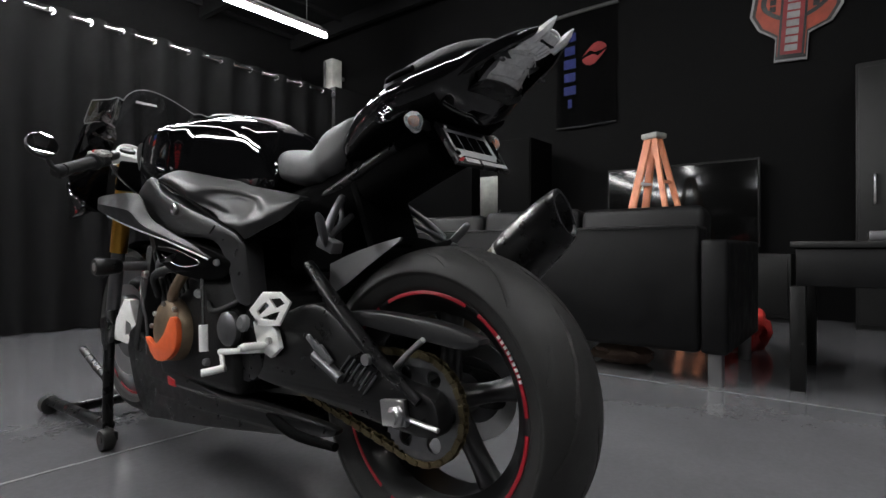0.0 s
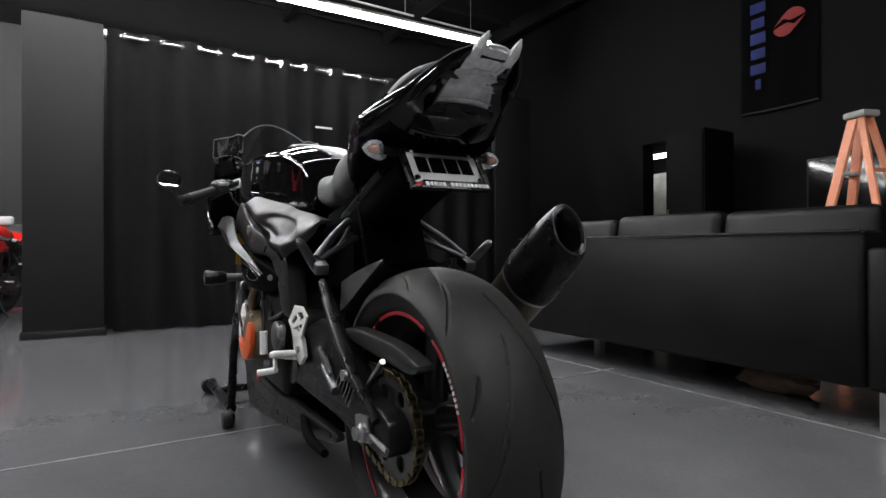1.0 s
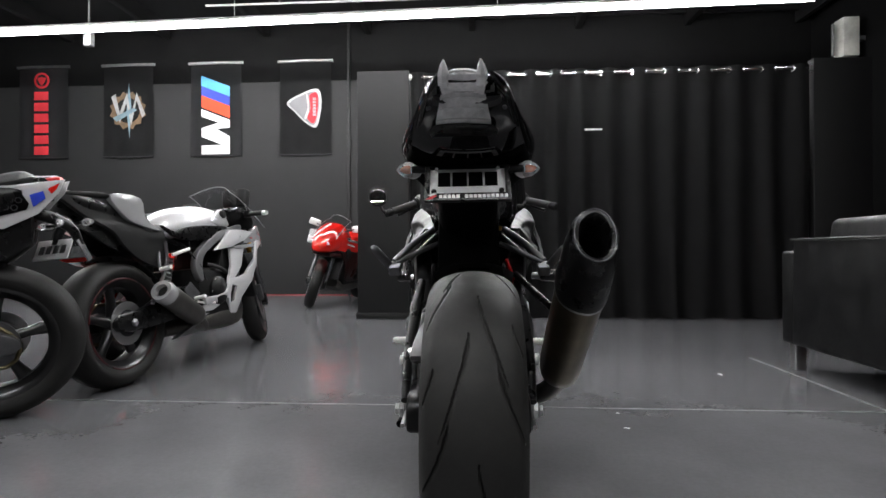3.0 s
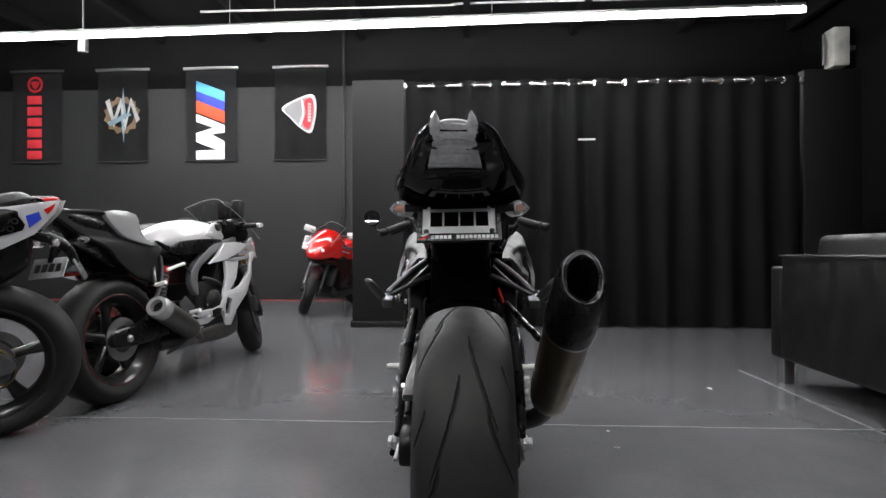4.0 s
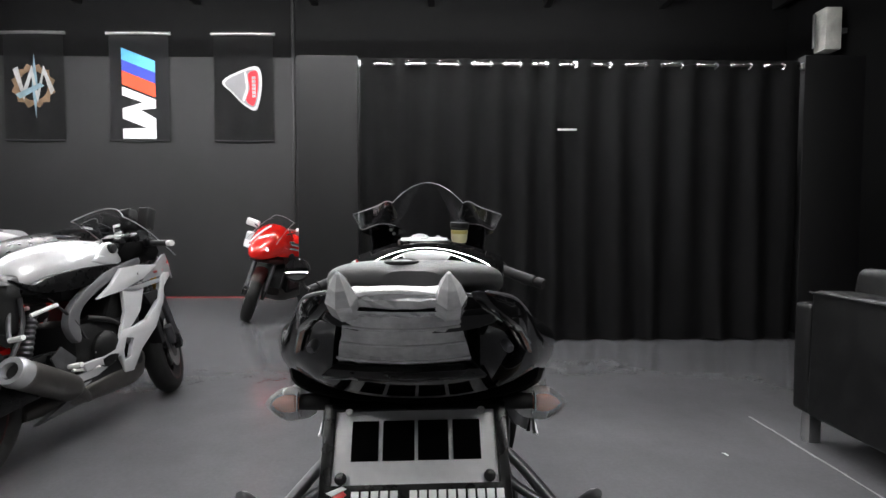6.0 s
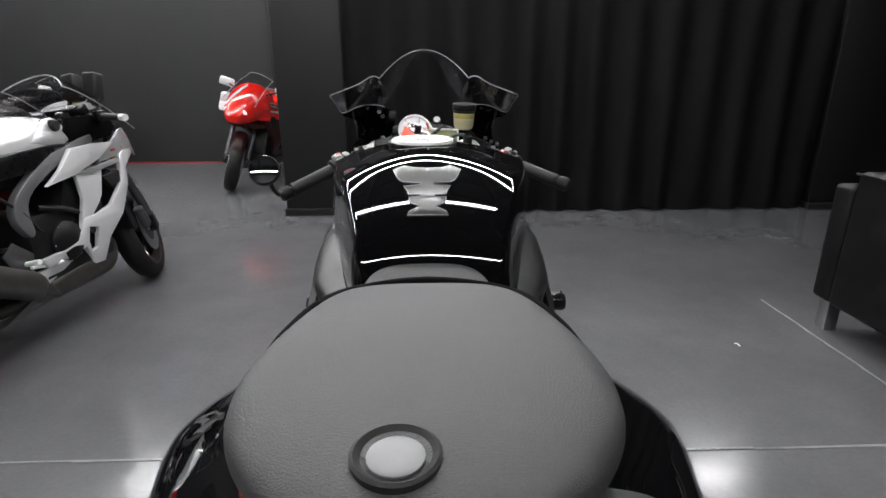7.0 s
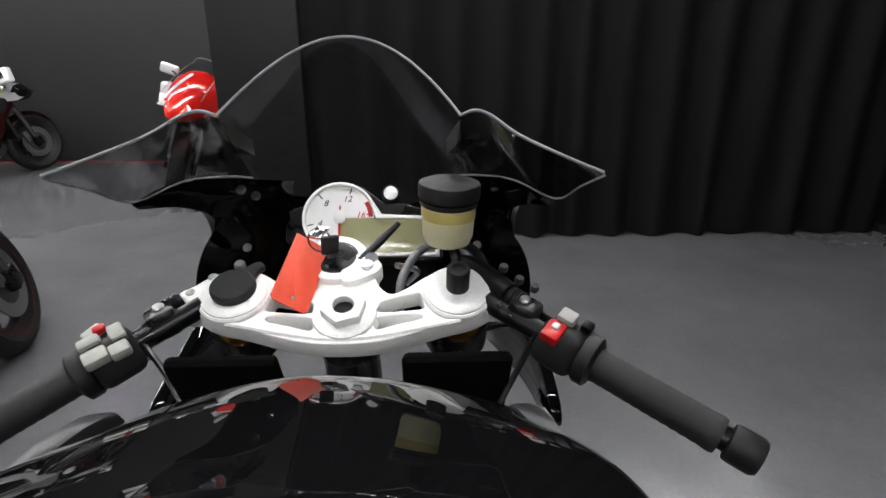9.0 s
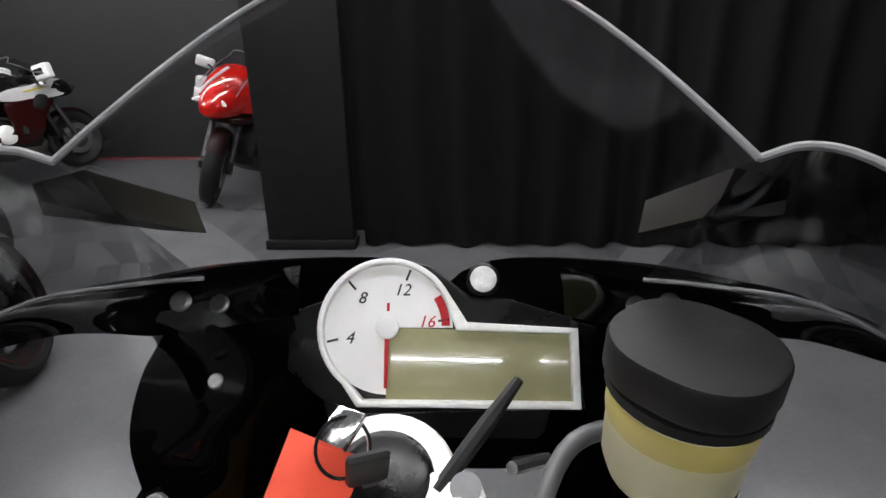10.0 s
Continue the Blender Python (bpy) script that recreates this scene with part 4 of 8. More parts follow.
# sprocket and chain
SP, FS = (-0.085, -0.09, 0.32), (-0.085, 0.4, 0.37)
teeth = []
for i in range(90):
    a = 2 * math.pi * i / 90
    teeth.append((0.106 if i % 2 else 0.1, a))
m = Matrix(((0, 0, 1, SP[0]), (1, 0, 0, SP[1]), (0, 1, 0, SP[2]), (0, 0, 0, 1)))
holes = [circle(0.017, 12, (0.072 * math.cos(a), 0.072 * math.sin(a)))[::-1] for a in np.linspace(0, 2 * math.pi, 6, endpoint=False)]
part("sprocket", plate([[(r * math.cos(a), r * math.sin(a)) for r, a in teeth], *holes], 0.0035, 0.001, m), "alu_dark", bike, "dark rear sprocket")
r1, r2 = 0.106, 0.043
d = math.hypot(FS[1] - SP[1], FS[2] - SP[2])
phi, beta = math.atan2(FS[2] - SP[2], FS[1] - SP[1]), math.acos((r1 - r2) / d)
loop = []
for a in np.linspace(phi + beta, phi + 2 * math.pi - beta, 26):
    loop.append((SP[1] + r1 * math.cos(a), SP[2] + r1 * math.sin(a)))
for a in np.linspace(phi - beta, phi + beta, 10):
    loop.append((FS[1] + r2 * math.cos(a), FS[2] + r2 * math.sin(a)))
pts = np.array(loop + [loop[0]])
s = np.concatenate(([0], np.cumsum(np.hypot(*np.diff(pts, axis=0).T))))
count = int(s[-1] / 0.0159) // 2 * 2
bm = bmesh.new()
for i in range(count):
    u0, u1 = s[-1] * i / count, s[-1] * (i + 1) / count
    a = np.array((np.interp(u0, s, pts[:, 0]), np.interp(u0, s, pts[:, 1])))
    b = np.array((np.interp(u1, s, pts[:, 0]), np.interp(u1, s, pts[:, 1])))
    c, ang = (a + b) / 2, math.degrees(math.atan2(b[1] - a[1], b[0] - a[0]))
    off = 0.0085 if i % 2 else 0.0055
    for k in (-1, 1):
        box(bm, (0.002, 0.021, 0.013), (SP[0] + k * off, c[0], c[1]), (ang, 0, 0), 0.0009, 1)
    lathe(bm, [(0.0048, -0.0085), (0.0048, 0.0085)], (SP[0], a[0], a[1]), (1, 0, 0), 8)
part("chain", bm, "brass", bike, "worn golden drive chain")

# swingarm
def swing_bow(y, z):
    return 0.02 * max(0.0, (y - 0.1) / 0.3)


for s in (-1, 1):
    sw = part("swingarm", side_panel([(0.41, 0.44), (0.3, 0.475), (0.17, 0.515), (0.07, 0.47), (-0.05, 0.385), (-0.15, 0.365), (-0.175, 0.32), (-0.15, 0.285), (-0.02, 0.29), (0.16, 0.305), (0.41, 0.34)],
                                     0.112, 0.024, 0.008, s, swing_bow, 1), "arm_black", bike, "black banana-shaped swingarm")
    part("upper_brace", piped([(s * 0.135, 0.19, 0.6), (s * 0.142, 0.1, 0.525), (s * 0.146, -0.02, 0.43), (s * 0.142, -0.135, 0.352)], [0.012, 0.016, 0.014, 0.009], 10), "satin", sw)
    part("adjuster_block", boxed((0.014, 0.062, 0.05), (s * 0.142, -0.075, 0.323), (-8, 0, 0), 0.003), "steel", sw, "silver chain adjuster block")
    part("axle_nut", turned([(0.021, 0), (0.021, 0.008), (0.014, 0.012), (0.014, 0.02), (0.01, 0.021)], (s * 0.149, -0.088, 0.32), (s, 0, 0), 6), "steel", sw)
    part("adjuster_bolt", piped([(s * 0.142, -0.1, 0.318), (s * 0.142, -0.18, 0.31)], 0.005, 8, smooth=False), "steel", sw)
    bolt(sw, (s * 0.142, -0.045, 0.41), (s, 0, 0), 0.011, 0.01)
    part("bobbin", turned([(0.006, 0), (0.006, 0.015), (0.011, 0.017), (0.011, 0.03)], (s * 0.138, -0.02, 0.42), (s, 0, 0), 14), "steel", sw)
part("info_plate", side_panel([(0.085, 0.39), (0.012, 0.432), (-0.035, 0.4), (0.012, 0.357)], 0.139, 0.002, 0.0008, -1, None, 0, 0), "gloss", bike, "small glossy black sticker plate")
part("guard_strip", piped([(-0.142, 0.16, 0.405), (-0.146, 0.07, 0.365)], 0.012, 10), "alu_dark", bike)
part("cross_brace", boxed((0.2, 0.09, 0.1), (0, 0.27, 0.42), bevel=0.02), "satin", bike)
part("chain_guard", side_panel([(0.09, 0.5), (0.0, 0.506), (-0.155, 0.497), (-0.25, 0.474), (-0.22, 0.453), (-0.114, 0.46), (0.022, 0.472), (0.085, 0.482)], 0.1, 0.018, 0.006, -1, None, 1, 3), "grey", bike, "matte grey chain guard")
part("brake_line", piped([(-0.13, -0.135, 0.465), (-0.125, -0.1, 0.44), (-0.128, -0.066, 0.406), (-0.13, -0.05, 0.38)], 0.006), "steel", bike)
fender(RA, 0.0, 0.1, 0.352, 22, 74, "hugger", bike, "rear_hugger", "matte graphite rear hugger over the tyre", 0.028)
for s in (-1, 1):
    part("hugger_side", loft_panel([(0.16, 0.6), (0.1, 0.622), (0.03, 0.642), (-0.04, 0.658)], [(0.155, 0.53), (0.1, 0.56), (0.04, 0.6), (-0.04, 0.65)], lambda u, v, y, z: 0.1 - 0.016 * u + 0.006 * v, s, 0.004, 16, 6), "hugger", bike, "matte graphite side of the rear hugger")
part("rear_shock", turned([(0.018, 0), (0.018, 0.06), (0.03, 0.065), (0.03, 0.08)] + [(0.032 if i % 2 else 0.026, 0.09 + i * 0.012) for i in range(14)] + [(0.02, 0.27), (0.018, 0.3)], (0.02, 0.27, 0.38), (0, 0.2, 1), 20), "alu_dark", bike)

# engine
eng = part("engine_block", boxed((0.34, 0.42, 0.3), (0, 0.62, 0.42), (0, 0, 0), 0.03, 3), "engine", bike, "dark engine castings")
part("cylinder_head", boxed((0.34, 0.2, 0.24), (0, 0.76, 0.62), (-28, 0, 0), 0.02, 3), "engine", eng)
part("gearbox", boxed((0.3, 0.22, 0.2), (0, 0.4, 0.42), (0, 0, 0), 0.03, 3), "engine", eng)
for k in range(6):
    part("cooling_fin", boxed((0.35, 0.012, 0.17), (0, 0.69 + 0.024 * k, 0.6 - 0.01 * k), (-28, 0, 0), 0.002, 1), "engine", eng)
part("alternator_cover", turned([(0.085, -0.02), (0.085, 0.012), (0.078, 0.026), (0.05, 0.034), (0.03, 0.036), (0.012, 0.036)], (-0.175, 0.71, 0.415), (-1, 0, 0.05), 32), "bronze", eng, "round bronze engine cover")
part("cover_guard", side_panel([(0.805, 0.39), (0.75, 0.375), (0.7, 0.405), (0.66, 0.455), (0.628, 0.44), (0.63, 0.38), (0.68, 0.34), (0.75, 0.335)], 0.208, 0.008, 0.003, -1, None, 0, 3), "orange", eng, "bright orange crash cover")
for y, z in ((0.77, 0.455), (0.72, 0.485), (0.66, 0.475), (0.635, 0.41), (0.79, 0.42)):
    bolt(eng, (-0.2, y, z), (-1, 0, 0), 0.007, 0.008)
part("pickup_cover", turned([(0.042, 0), (0.042, 0.014), (0.034, 0.02), (0.012, 0.022)], (-0.17, 0.44, 0.44), (-1, 0, 0), 24), "alu_dark", eng)
part("sprocket_cover", side_panel([(0.48, 0.45), (0.36, 0.46), (0.33, 0.38), (0.37, 0.32), (0.47, 0.32)], 0.135, 0.02, 0.008, -1, None, 0, 3), "satin", eng)
part("clutch_cover", turned([(0.095, -0.02), (0.095, 0.015), (0.085, 0.03), (0.05, 0.04), (0.02, 0.04)], (0.175, 0.55, 0.4), (1, 0, 0.05), 32), "engine", eng)
part("selector_rod", piped([(-0.2, 0.525, 0.56), (-0.2, 0.519, 0.44)], 0.005, 8, smooth=False), "chrome", bike, "bright quick-shifter rod")
part("quickshifter", piped([(-0.2, 0.519, 0.445), (-0.2, 0.516, 0.38)], 0.011, 12, smooth=False), "alu", bike, "silver shift sensor")
for k, (y, z, r_) in enumerate(((0.359, 0.461, 0.02), (0.56, 0.52, 0.012), (0.6, 0.57, 0.01), (0.47, 0.6, 0.009), (0.52, 0.35, 0.01), (0.86, 0.56, 0.011))):
    cp_ = part("engine_plug", turned([(r_, 0), (r_, 0.008), (0.7 * r_, 0.014), (0.4 * r_, 0.014)], (-0.185, y, z), (-1, 0, 0.1), 16), "steel" if k % 2 else "frame_silver", eng)
part("front_bracket", side_panel([(1.14, 0.47), (1.1, 0.468), (1.06, 0.4), (1.03, 0.342), (1.12, 0.325), (1.223, 0.33), (1.205, 0.4)], 0.122, 0.016, 0.004, -1, None, 0, 0, ([(1.125, 0.4), (1.13, 0.355), (1.075, 0.352), (1.09, 0.39)],)), "alu", bike, "bright cast brake caliper")
part("red_reflector", side_panel([(0.78, 0.275), (0.74, 0.268), (0.735, 0.25), (0.775, 0.252)], 0.162, 0.004, 0.001, -1, None, 0, 0), "red", bike, "red sticker")
for y, z in ((0.155, 0.43), (0.135, 0.42), (0.115, 0.412)):
    part("guard_rib", boxed((0.008, 0.012, 0.05), (-0.15, y, z), (-50, 0, 0), 0.002), "frame_silver", bike)
for k in range(6):
    part("swing_rib", boxed((0.004, 0.055, 0.004), (-0.1425, 0.066 - 0.015 * k, 0.395 - 0.006 * k), (-50, 0, 0), 0.001), "alu_dark", bike)
part("clip_wire", piped([(-0.19, 0.88, 0.56), (-0.21, 0.84, 0.5), (-0.2, 0.83, 0.42), (-0.185, 0.86, 0.33)], 0.004, 8), "frame_silver", bike)
part("coolant_pipe", piped([(-0.185, 0.78, 0.56), (-0.2, 0.74, 0.6), (-0.19, 0.68, 0.61)], 0.012, 10), "frame_silver", bike, "pale coolant pipe")
part("side_strip", piped([(-0.225, 0.7, 0.64), (-0.228, 0.6, 0.632), (-0.22, 0.5, 0.6), (-0.22, 0.6, 0.59), (-0.222, 0.69, 0.62)], 0.0018, 6), "chrome", bike, "bright edge on the side pod")
part("hose", piped([(-0.17, 0.82, 0.5), (-0.2, 0.78, 0.56), (-0.19, 0.68, 0.58), (-0.16, 0.58, 0.55), (-0.15, 0.5, 0.5)], 0.011), "matte", bike)
part("hose", piped([(-0.16, 0.56, 0.5), (-0.185, 0.5, 0.48), (-0.17, 0.43, 0.5), (-0.15, 0.37, 0.54)], 0.008), "matte", bike)
part("water_pipe", piped([(-0.18, 0.62, 0.6), (-0.2, 0.66, 0.53), (-0.19, 0.7, 0.5)], 0.014), "bronze", bike)
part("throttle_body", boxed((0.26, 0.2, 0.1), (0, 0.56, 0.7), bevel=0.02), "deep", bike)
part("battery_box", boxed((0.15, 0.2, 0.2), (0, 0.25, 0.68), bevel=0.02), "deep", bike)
part("radiator", boxed((0.3, 0.04, 0.34), (0, 0.98, 0.48), (18, 0, 0), 0.008), "matte", bike)
for k in range(4):
    x = -0.09 + 0.06 * k
    part("header_pipe", piped([(x, 0.86, 0.52), (x, 0.93, 0.42), (x * 0.9, 0.88, 0.27), (x * 0.6, 0.7, 0.2), (0.03, 0.5, 0.19)], 0.02, 12), "exhaust", bike)

# frame and side covers
def cover_x(u, v, y, z):
    """Rolls in to the tank at the top, bulges in the middle, with a scoop pressed into it."""
    top = float(np.interp(y, (0.2, 0.32, 0.42, 0.48, 0.57, 0.68, 0.8), (0.1, 0.112, 0.126, 0.136, 0.157, 0.182, 0.2)))
    low = float(np.interp(y, (0.2, 0.26, 0.32, 0.36, 0.43, 0.56, 0.69, 0.76), (0.108, 0.145, 0.168, 0.187, 0.203, 0.206, 0.204, 0.198)))
    k = math.sin(math.pi / 2 * min(1.0, v * 1.25))
    a, b = (y - 0.45) * 0.98 + (z - 0.74) * 0.2, (z - 0.742) * 0.98 - (y - 0.45) * 0.2
    q = math.hypot(a / 0.125, b / 0.034)
    dip = 0.0 if q >= 1.25 else (1.0 if q < 0.55 else 0.5 + 0.5 * math.cos(math.pi * (q - 0.55) / 0.7))
    return top + (low - top) * k + 0.008 * math.sin(math.pi * v) - 0.026 * dip * min(1.0, (0.62 - y) / 0.12 if y < 0.62 else 0.0)


def fairing_x(u, v, y, z):
    fold = 0.02 * (1 - abs(2 * min(1.0, max(0.0, v)) - 1)) * min(1.0, u * 4, (1 - u) * 3)
    return 0.222 + fold + 0.012 * math.sin(math.pi * u) - 0.6 * max(0, y - 1.0) ** 2


for s in (-1, 1):
    fr = part("frame_cover", loft_panel([(0.758, 0.828), (0.727, 0.842), (0.667, 0.846), (0.583, 0.828), (0.465, 0.804), (0.42, 0.79), (0.32, 0.771), (0.227, 0.752)],
                                        [(0.747, 0.822), (0.685, 0.804), (0.559, 0.752), (0.431, 0.698), (0.385, 0.677), (0.36, 0.656), (0.322, 0.676), (0.264, 0.705), (0.225, 0.748)], lambda u, v, y, z, s=s: cover_x(u, v, y, z) + (0.018 if s > 0 else 0.0), s, 0.007, 60, 26), "grey", bike, "satin graphite frame cover with a scooped recess", 50)
    part("cover_edge", piped([(s * (cover_x(0, 1, y, z) + (0.02 if s > 0 else 0.002)), y, z - 0.003) for y, z in ((0.747, 0.822), (0.685, 0.804), (0.559, 0.752), (0.431, 0.698), (0.385, 0.677), (0.36, 0.656))], 0.004, 8), "deep", fr, "dark shut line")
    sp = part("frame_spar", side_panel([(0.79, 0.835), (0.874, 0.785), (0.846, 0.742), (0.66, 0.672), (0.5, 0.655), (0.45, 0.6), (0.425, 0.53), (0.4, 0.5), (0.365, 0.505), (0.372, 0.58), (0.385, 0.65), (0.44, 0.688), (0.62, 0.752), (0.72, 0.79)],
                                       0.185, 0.026, 0.01, s, lambda y, z: -0.045 * min(1.0, max(0.0, (0.6 - y) / 0.25)), 2, 4), "spar", bike, "dark satin frame beam")
    part("spar_seam", piped([(s * 0.207, 0.475, 0.672), (s * 0.207, 0.452, 0.69)], 0.0022, 6, smooth=False), "deep", sp)
    part("frame_bolt", turned([(0.016, 0), (0.016, 0.006), (0.011, 0.008), (0.011, 0.003), (0.003, 0.003)], (s * 0.211, 0.64, 0.738), (s, 0, 0), 18), "steel", sp, "bright engine mount bolt")
    part("upper_fairing", loft_panel([(1.161, 0.798), (0.956, 0.797), (0.83, 0.79), (0.785, 0.772), (0.73, 0.718), (0.621, 0.676), (0.534, 0.649), (0.45, 0.613)],
                                     [(1.171, 0.763), (1.038, 0.738), (0.878, 0.703), (0.72, 0.673), (0.64, 0.657), (0.534, 0.632), (0.45, 0.611)], lambda u, v, y, z, s=s: fairing_x(u, v, y, z) + (0.018 if s > 0 else 0.0), s, 0.006, 60, 16), "grey", bike, "satin graphite upper side fairing with a creased face", 20)
    # steel tube in place of the gloss highlight on the fairing's lower edge
    part("fairing_edge", piped([(s * (fairing_x(0.9 - 0.2 * i, 1, y, z) + (0.018 if s > 0 else 0.0)), y, z - 0.002) for i, (y, z) in enumerate(((0.45, 0.611), (0.64, 0.656), (0.72, 0.672), (0.878, 0.702), (1.038, 0.737)))], 0.0022, 8), "steel", bike, "steel tube painting the gloss highlight on the lower fairing edge")
    part("fairing_wedge", side_panel([(0.73, 0.635), (0.6, 0.625), (0.64, 0.6), (0.7, 0.595)], 0.215, 0.008, 0.003, s, None, 0, 0), "gloss", bike)
    part("side_pod", side_panel([(0.74, 0.7), (0.6, 0.66), (0.47, 0.625), (0.42, 0.6), (0.46, 0.56), (0.56, 0.56), (0.7, 0.6)], 0.205, 0.018, 0.007, s, lambda y, z: -0.05 * max(0.0, (0.6 - y) / 0.2), 1, 4), "deep", bike)
    part("lower_fairing", side_panel([(1.12, 0.34), (1.02, 0.4), (0.97, 0.36), (0.8, 0.305), (0.52, 0.268), (0.36, 0.272), (0.13, 0.258), (0.1, 0.245), (0.14, 0.228), (0.35, 0.2), (0.84, 0.14), (0.95, 0.13), (1.05, 0.2)],
                                     0.125, 0.012, 0.005, s, lambda y, z: 0.03 * math.sin(math.pi * min(1, max(0, (y - 0.1) / 1.0))), 1, 3), "arm_black", bike, "black belly fairing")
    part("nose_side", side_panel([(1.27, 1.04), (1.34, 1.022), (1.45, 0.99), (1.6, 0.93), (1.66, 0.86), (1.58, 0.78), (1.4, 0.74), (1.2, 0.745), (1.18, 0.785), (1.29, 0.82), (1.36, 0.87), (1.355, 0.96), (1.31, 1.01)],
                                 0.243, 0.008, 0.003, s, lambda y, z: -1.2 * max(0, y - 1.22) ** 2 - 0.25 * max(0, z - 0.9), 2, 4), "gloss", bike, "gloss black nose fairing")
for s, x in ((-1, 0.235), (1, 0.285)):
    sl = part("frame_slider", turned([(0.016, 0.0), (0.02, 0.004), (0.022, 0.012), (0.026, 0.062), (0.022, 0.07), (0.012, 0.07)], (s * x, 0.912, 0.584), (s, 0, 0), 28), "arm_black" if s < 0 else "satin", bike, "round black frame slider")
    part("slider_post", piped([(s * 0.17, 0.9, 0.584), (s * (x + 0.005), 0.912, 0.584)], 0.014, 12, smooth=False), "alu_dark", sl)
    bolt(sl, (s * (x + 0.067), 0.912, 0.584), (s, 0, 0), 0.012, 0.004)
part("belly_floor", boxed((0.2, 0.7, 0.02), (0, 0.6, 0.19), (-4, 0, 0), 0.008), "satin", bike)
part("subframe", piped([(0.06, 0.4, 0.72), (0.07, 0.2, 0.76), (0.07, -0.05, 0.86)], 0.014), "satin", bike)
part("subframe", piped([(-0.06, 0.4, 0.72), (-0.07, 0.2, 0.76), (-0.07, -0.05, 0.86)], 0.014), "satin", bike)
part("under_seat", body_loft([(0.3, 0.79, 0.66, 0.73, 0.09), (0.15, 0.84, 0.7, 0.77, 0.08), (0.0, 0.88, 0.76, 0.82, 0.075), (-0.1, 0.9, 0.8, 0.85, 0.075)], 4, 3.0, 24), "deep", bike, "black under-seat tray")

# tank
# rows of y, ridge height, drop to the shoulder, half width, foot height
TANK = [(0.366, 0.848, 0.01, 0.086, 0.79), (0.375, 0.866, 0.01, 0.09, 0.785), (0.39, 0.893, 0.011, 0.096, 0.78), (0.41, 0.92, 0.013, 0.102, 0.777), (0.427, 0.9415, 0.02, 0.106, 0.775), (0.445, 0.953, 0.0203, 0.11, 0.773), (0.48, 0.971, 0.021, 0.119, 0.77), (0.52, 0.9878, 0.026, 0.129, 0.772),
        (0.57, 1.0045, 0.033, 0.141, 0.775), (0.62, 1.0142, 0.039, 0.154, 0.778), (0.66, 1.0185, 0.0435, 0.164, 0.78), (0.7, 1.0203, 0.044, 0.172, 0.783), (0.74, 1.0205, 0.044, 0.18, 0.785),
        (0.82, 1.0105, 0.042, 0.189, 0.79), (0.89, 0.992, 0.036, 0.18, 0.8), (0.95, 0.975, 0.032, 0.145, 0.81), (0.985, 0.962, 0.026, 0.115, 0.82), (1.005, 0.942, 0.022, 0.08, 0.83)]
CROWN = 1.9
tank_rows = smooth_path(TANK, 6)


def tank_top(x, y):
    ys = [r[0] for r in tank_rows]
    zt, drop, w = (float(np.interp(y, ys, [r[i] for r in tank_rows])) for i in (1, 2, 3))
    return zt - drop * (abs(x) / (w + (0.018 if x > 0 else 0.0))) ** CROWN


def tank_ring(y, zt, drop, w, foot):
    us = np.linspace(-1, 1, 61)
    wide = w + 0.018
    ring = [((wide if u > 0 else w) * u, y, zt - drop * abs(u) ** CROWN) for u in us]
    zs = zt - drop
    deep_ = max(0.02, zs - foot)
    side = [(w + 0.0035, zs - 0.004), (w + 0.006, zs - 0.011), (w + 0.0075, zs - 0.02), (w + 0.013, zs - 0.45 * deep_), (w + 0.016, zs - 0.75 * deep_), (w + 0.012, foot)]
    return ring + [(x + wide - w, y, z) for x, z in side] + [(-x, y, z) for x, z in side[::-1]]


tank = part("fuel_tank", skin(bmesh.new(), [tank_ring(*r) for r in tank_rows]), "gloss", bike, "gloss black fuel tank with a crowned top", 60)
for s in (-1, 1):
    part("tank_flank", side_panel([(0.98, 0.93), (0.93, 0.95), (0.84, 0.93), (0.77, 0.885), (0.7, 0.85), (0.8, 0.84), (0.93, 0.86)], 0.2, 0.01, 0.004, s, lambda y, z: -0.02 - 0.25 * max(0, y - 0.88), 1, 4), "grey", bike)
cap_at = (-0.005, 0.717, tank_top(0, 0.717) - 0.005)
tilt = (0, -0.02, 1)
part("cap_seat", turned([(0.068, -0.002), (0.068, 0.003), (0.066, 0.0045), (0.0615, 0.004)], cap_at, tilt, 48), "satin", tank)
cap = part("fuel_cap", turned([(0.0615, 0), (0.0615, 0.006), (0.06, 0.0085), (0.053, 0.0085), (0.0515, 0.0068), (0.03, 0.0076), (0.004, 0.0076)], cap_at, tilt, 48), "alu", tank, "bright brushed fuel cap")
for a in range(8):
    q = a * math.pi / 4 + 0.2
    bolt(cap, (cap_at[0] + 0.0565 * math.cos(q), cap_at[1] + 0.0565 * math.sin(q), cap_at[2] + 0.0085 - 0.0026 * math.sin(q)), tilt, 0.003, 0.002, "steel")
part("key_flap", turned([(0.012, 0.0075), (0.012, 0.0095), (0.01, 0.01)], (-0.005, 0.707, cap_at[2]), tilt, 20), "steel", cap)
half = [(0.0, -0.0016), (0.022, 0.0015), (0.0406, 0.0132), (0.0565, 0.0027), (0.0505, -0.0176), (0.0449, -0.0299), (0.038, -0.0366), (0.0107, -0.0424), (0.0102, -0.0466), (0.0376, -0.0475), (0.0319, -0.0576), (0.0295, -0.0672),
        (0.012, -0.0686), (0.0119, -0.0731), (0.029, -0.0735), (0.0276, -0.0834), (0.013, -0.0926), (0.0278, -0.1004), (0.0313, -0.106), (0.0, -0.107)]
outline = [(x, y) for x, y in half] + [(-x, y) for x, y in half[-2:0:-1]]


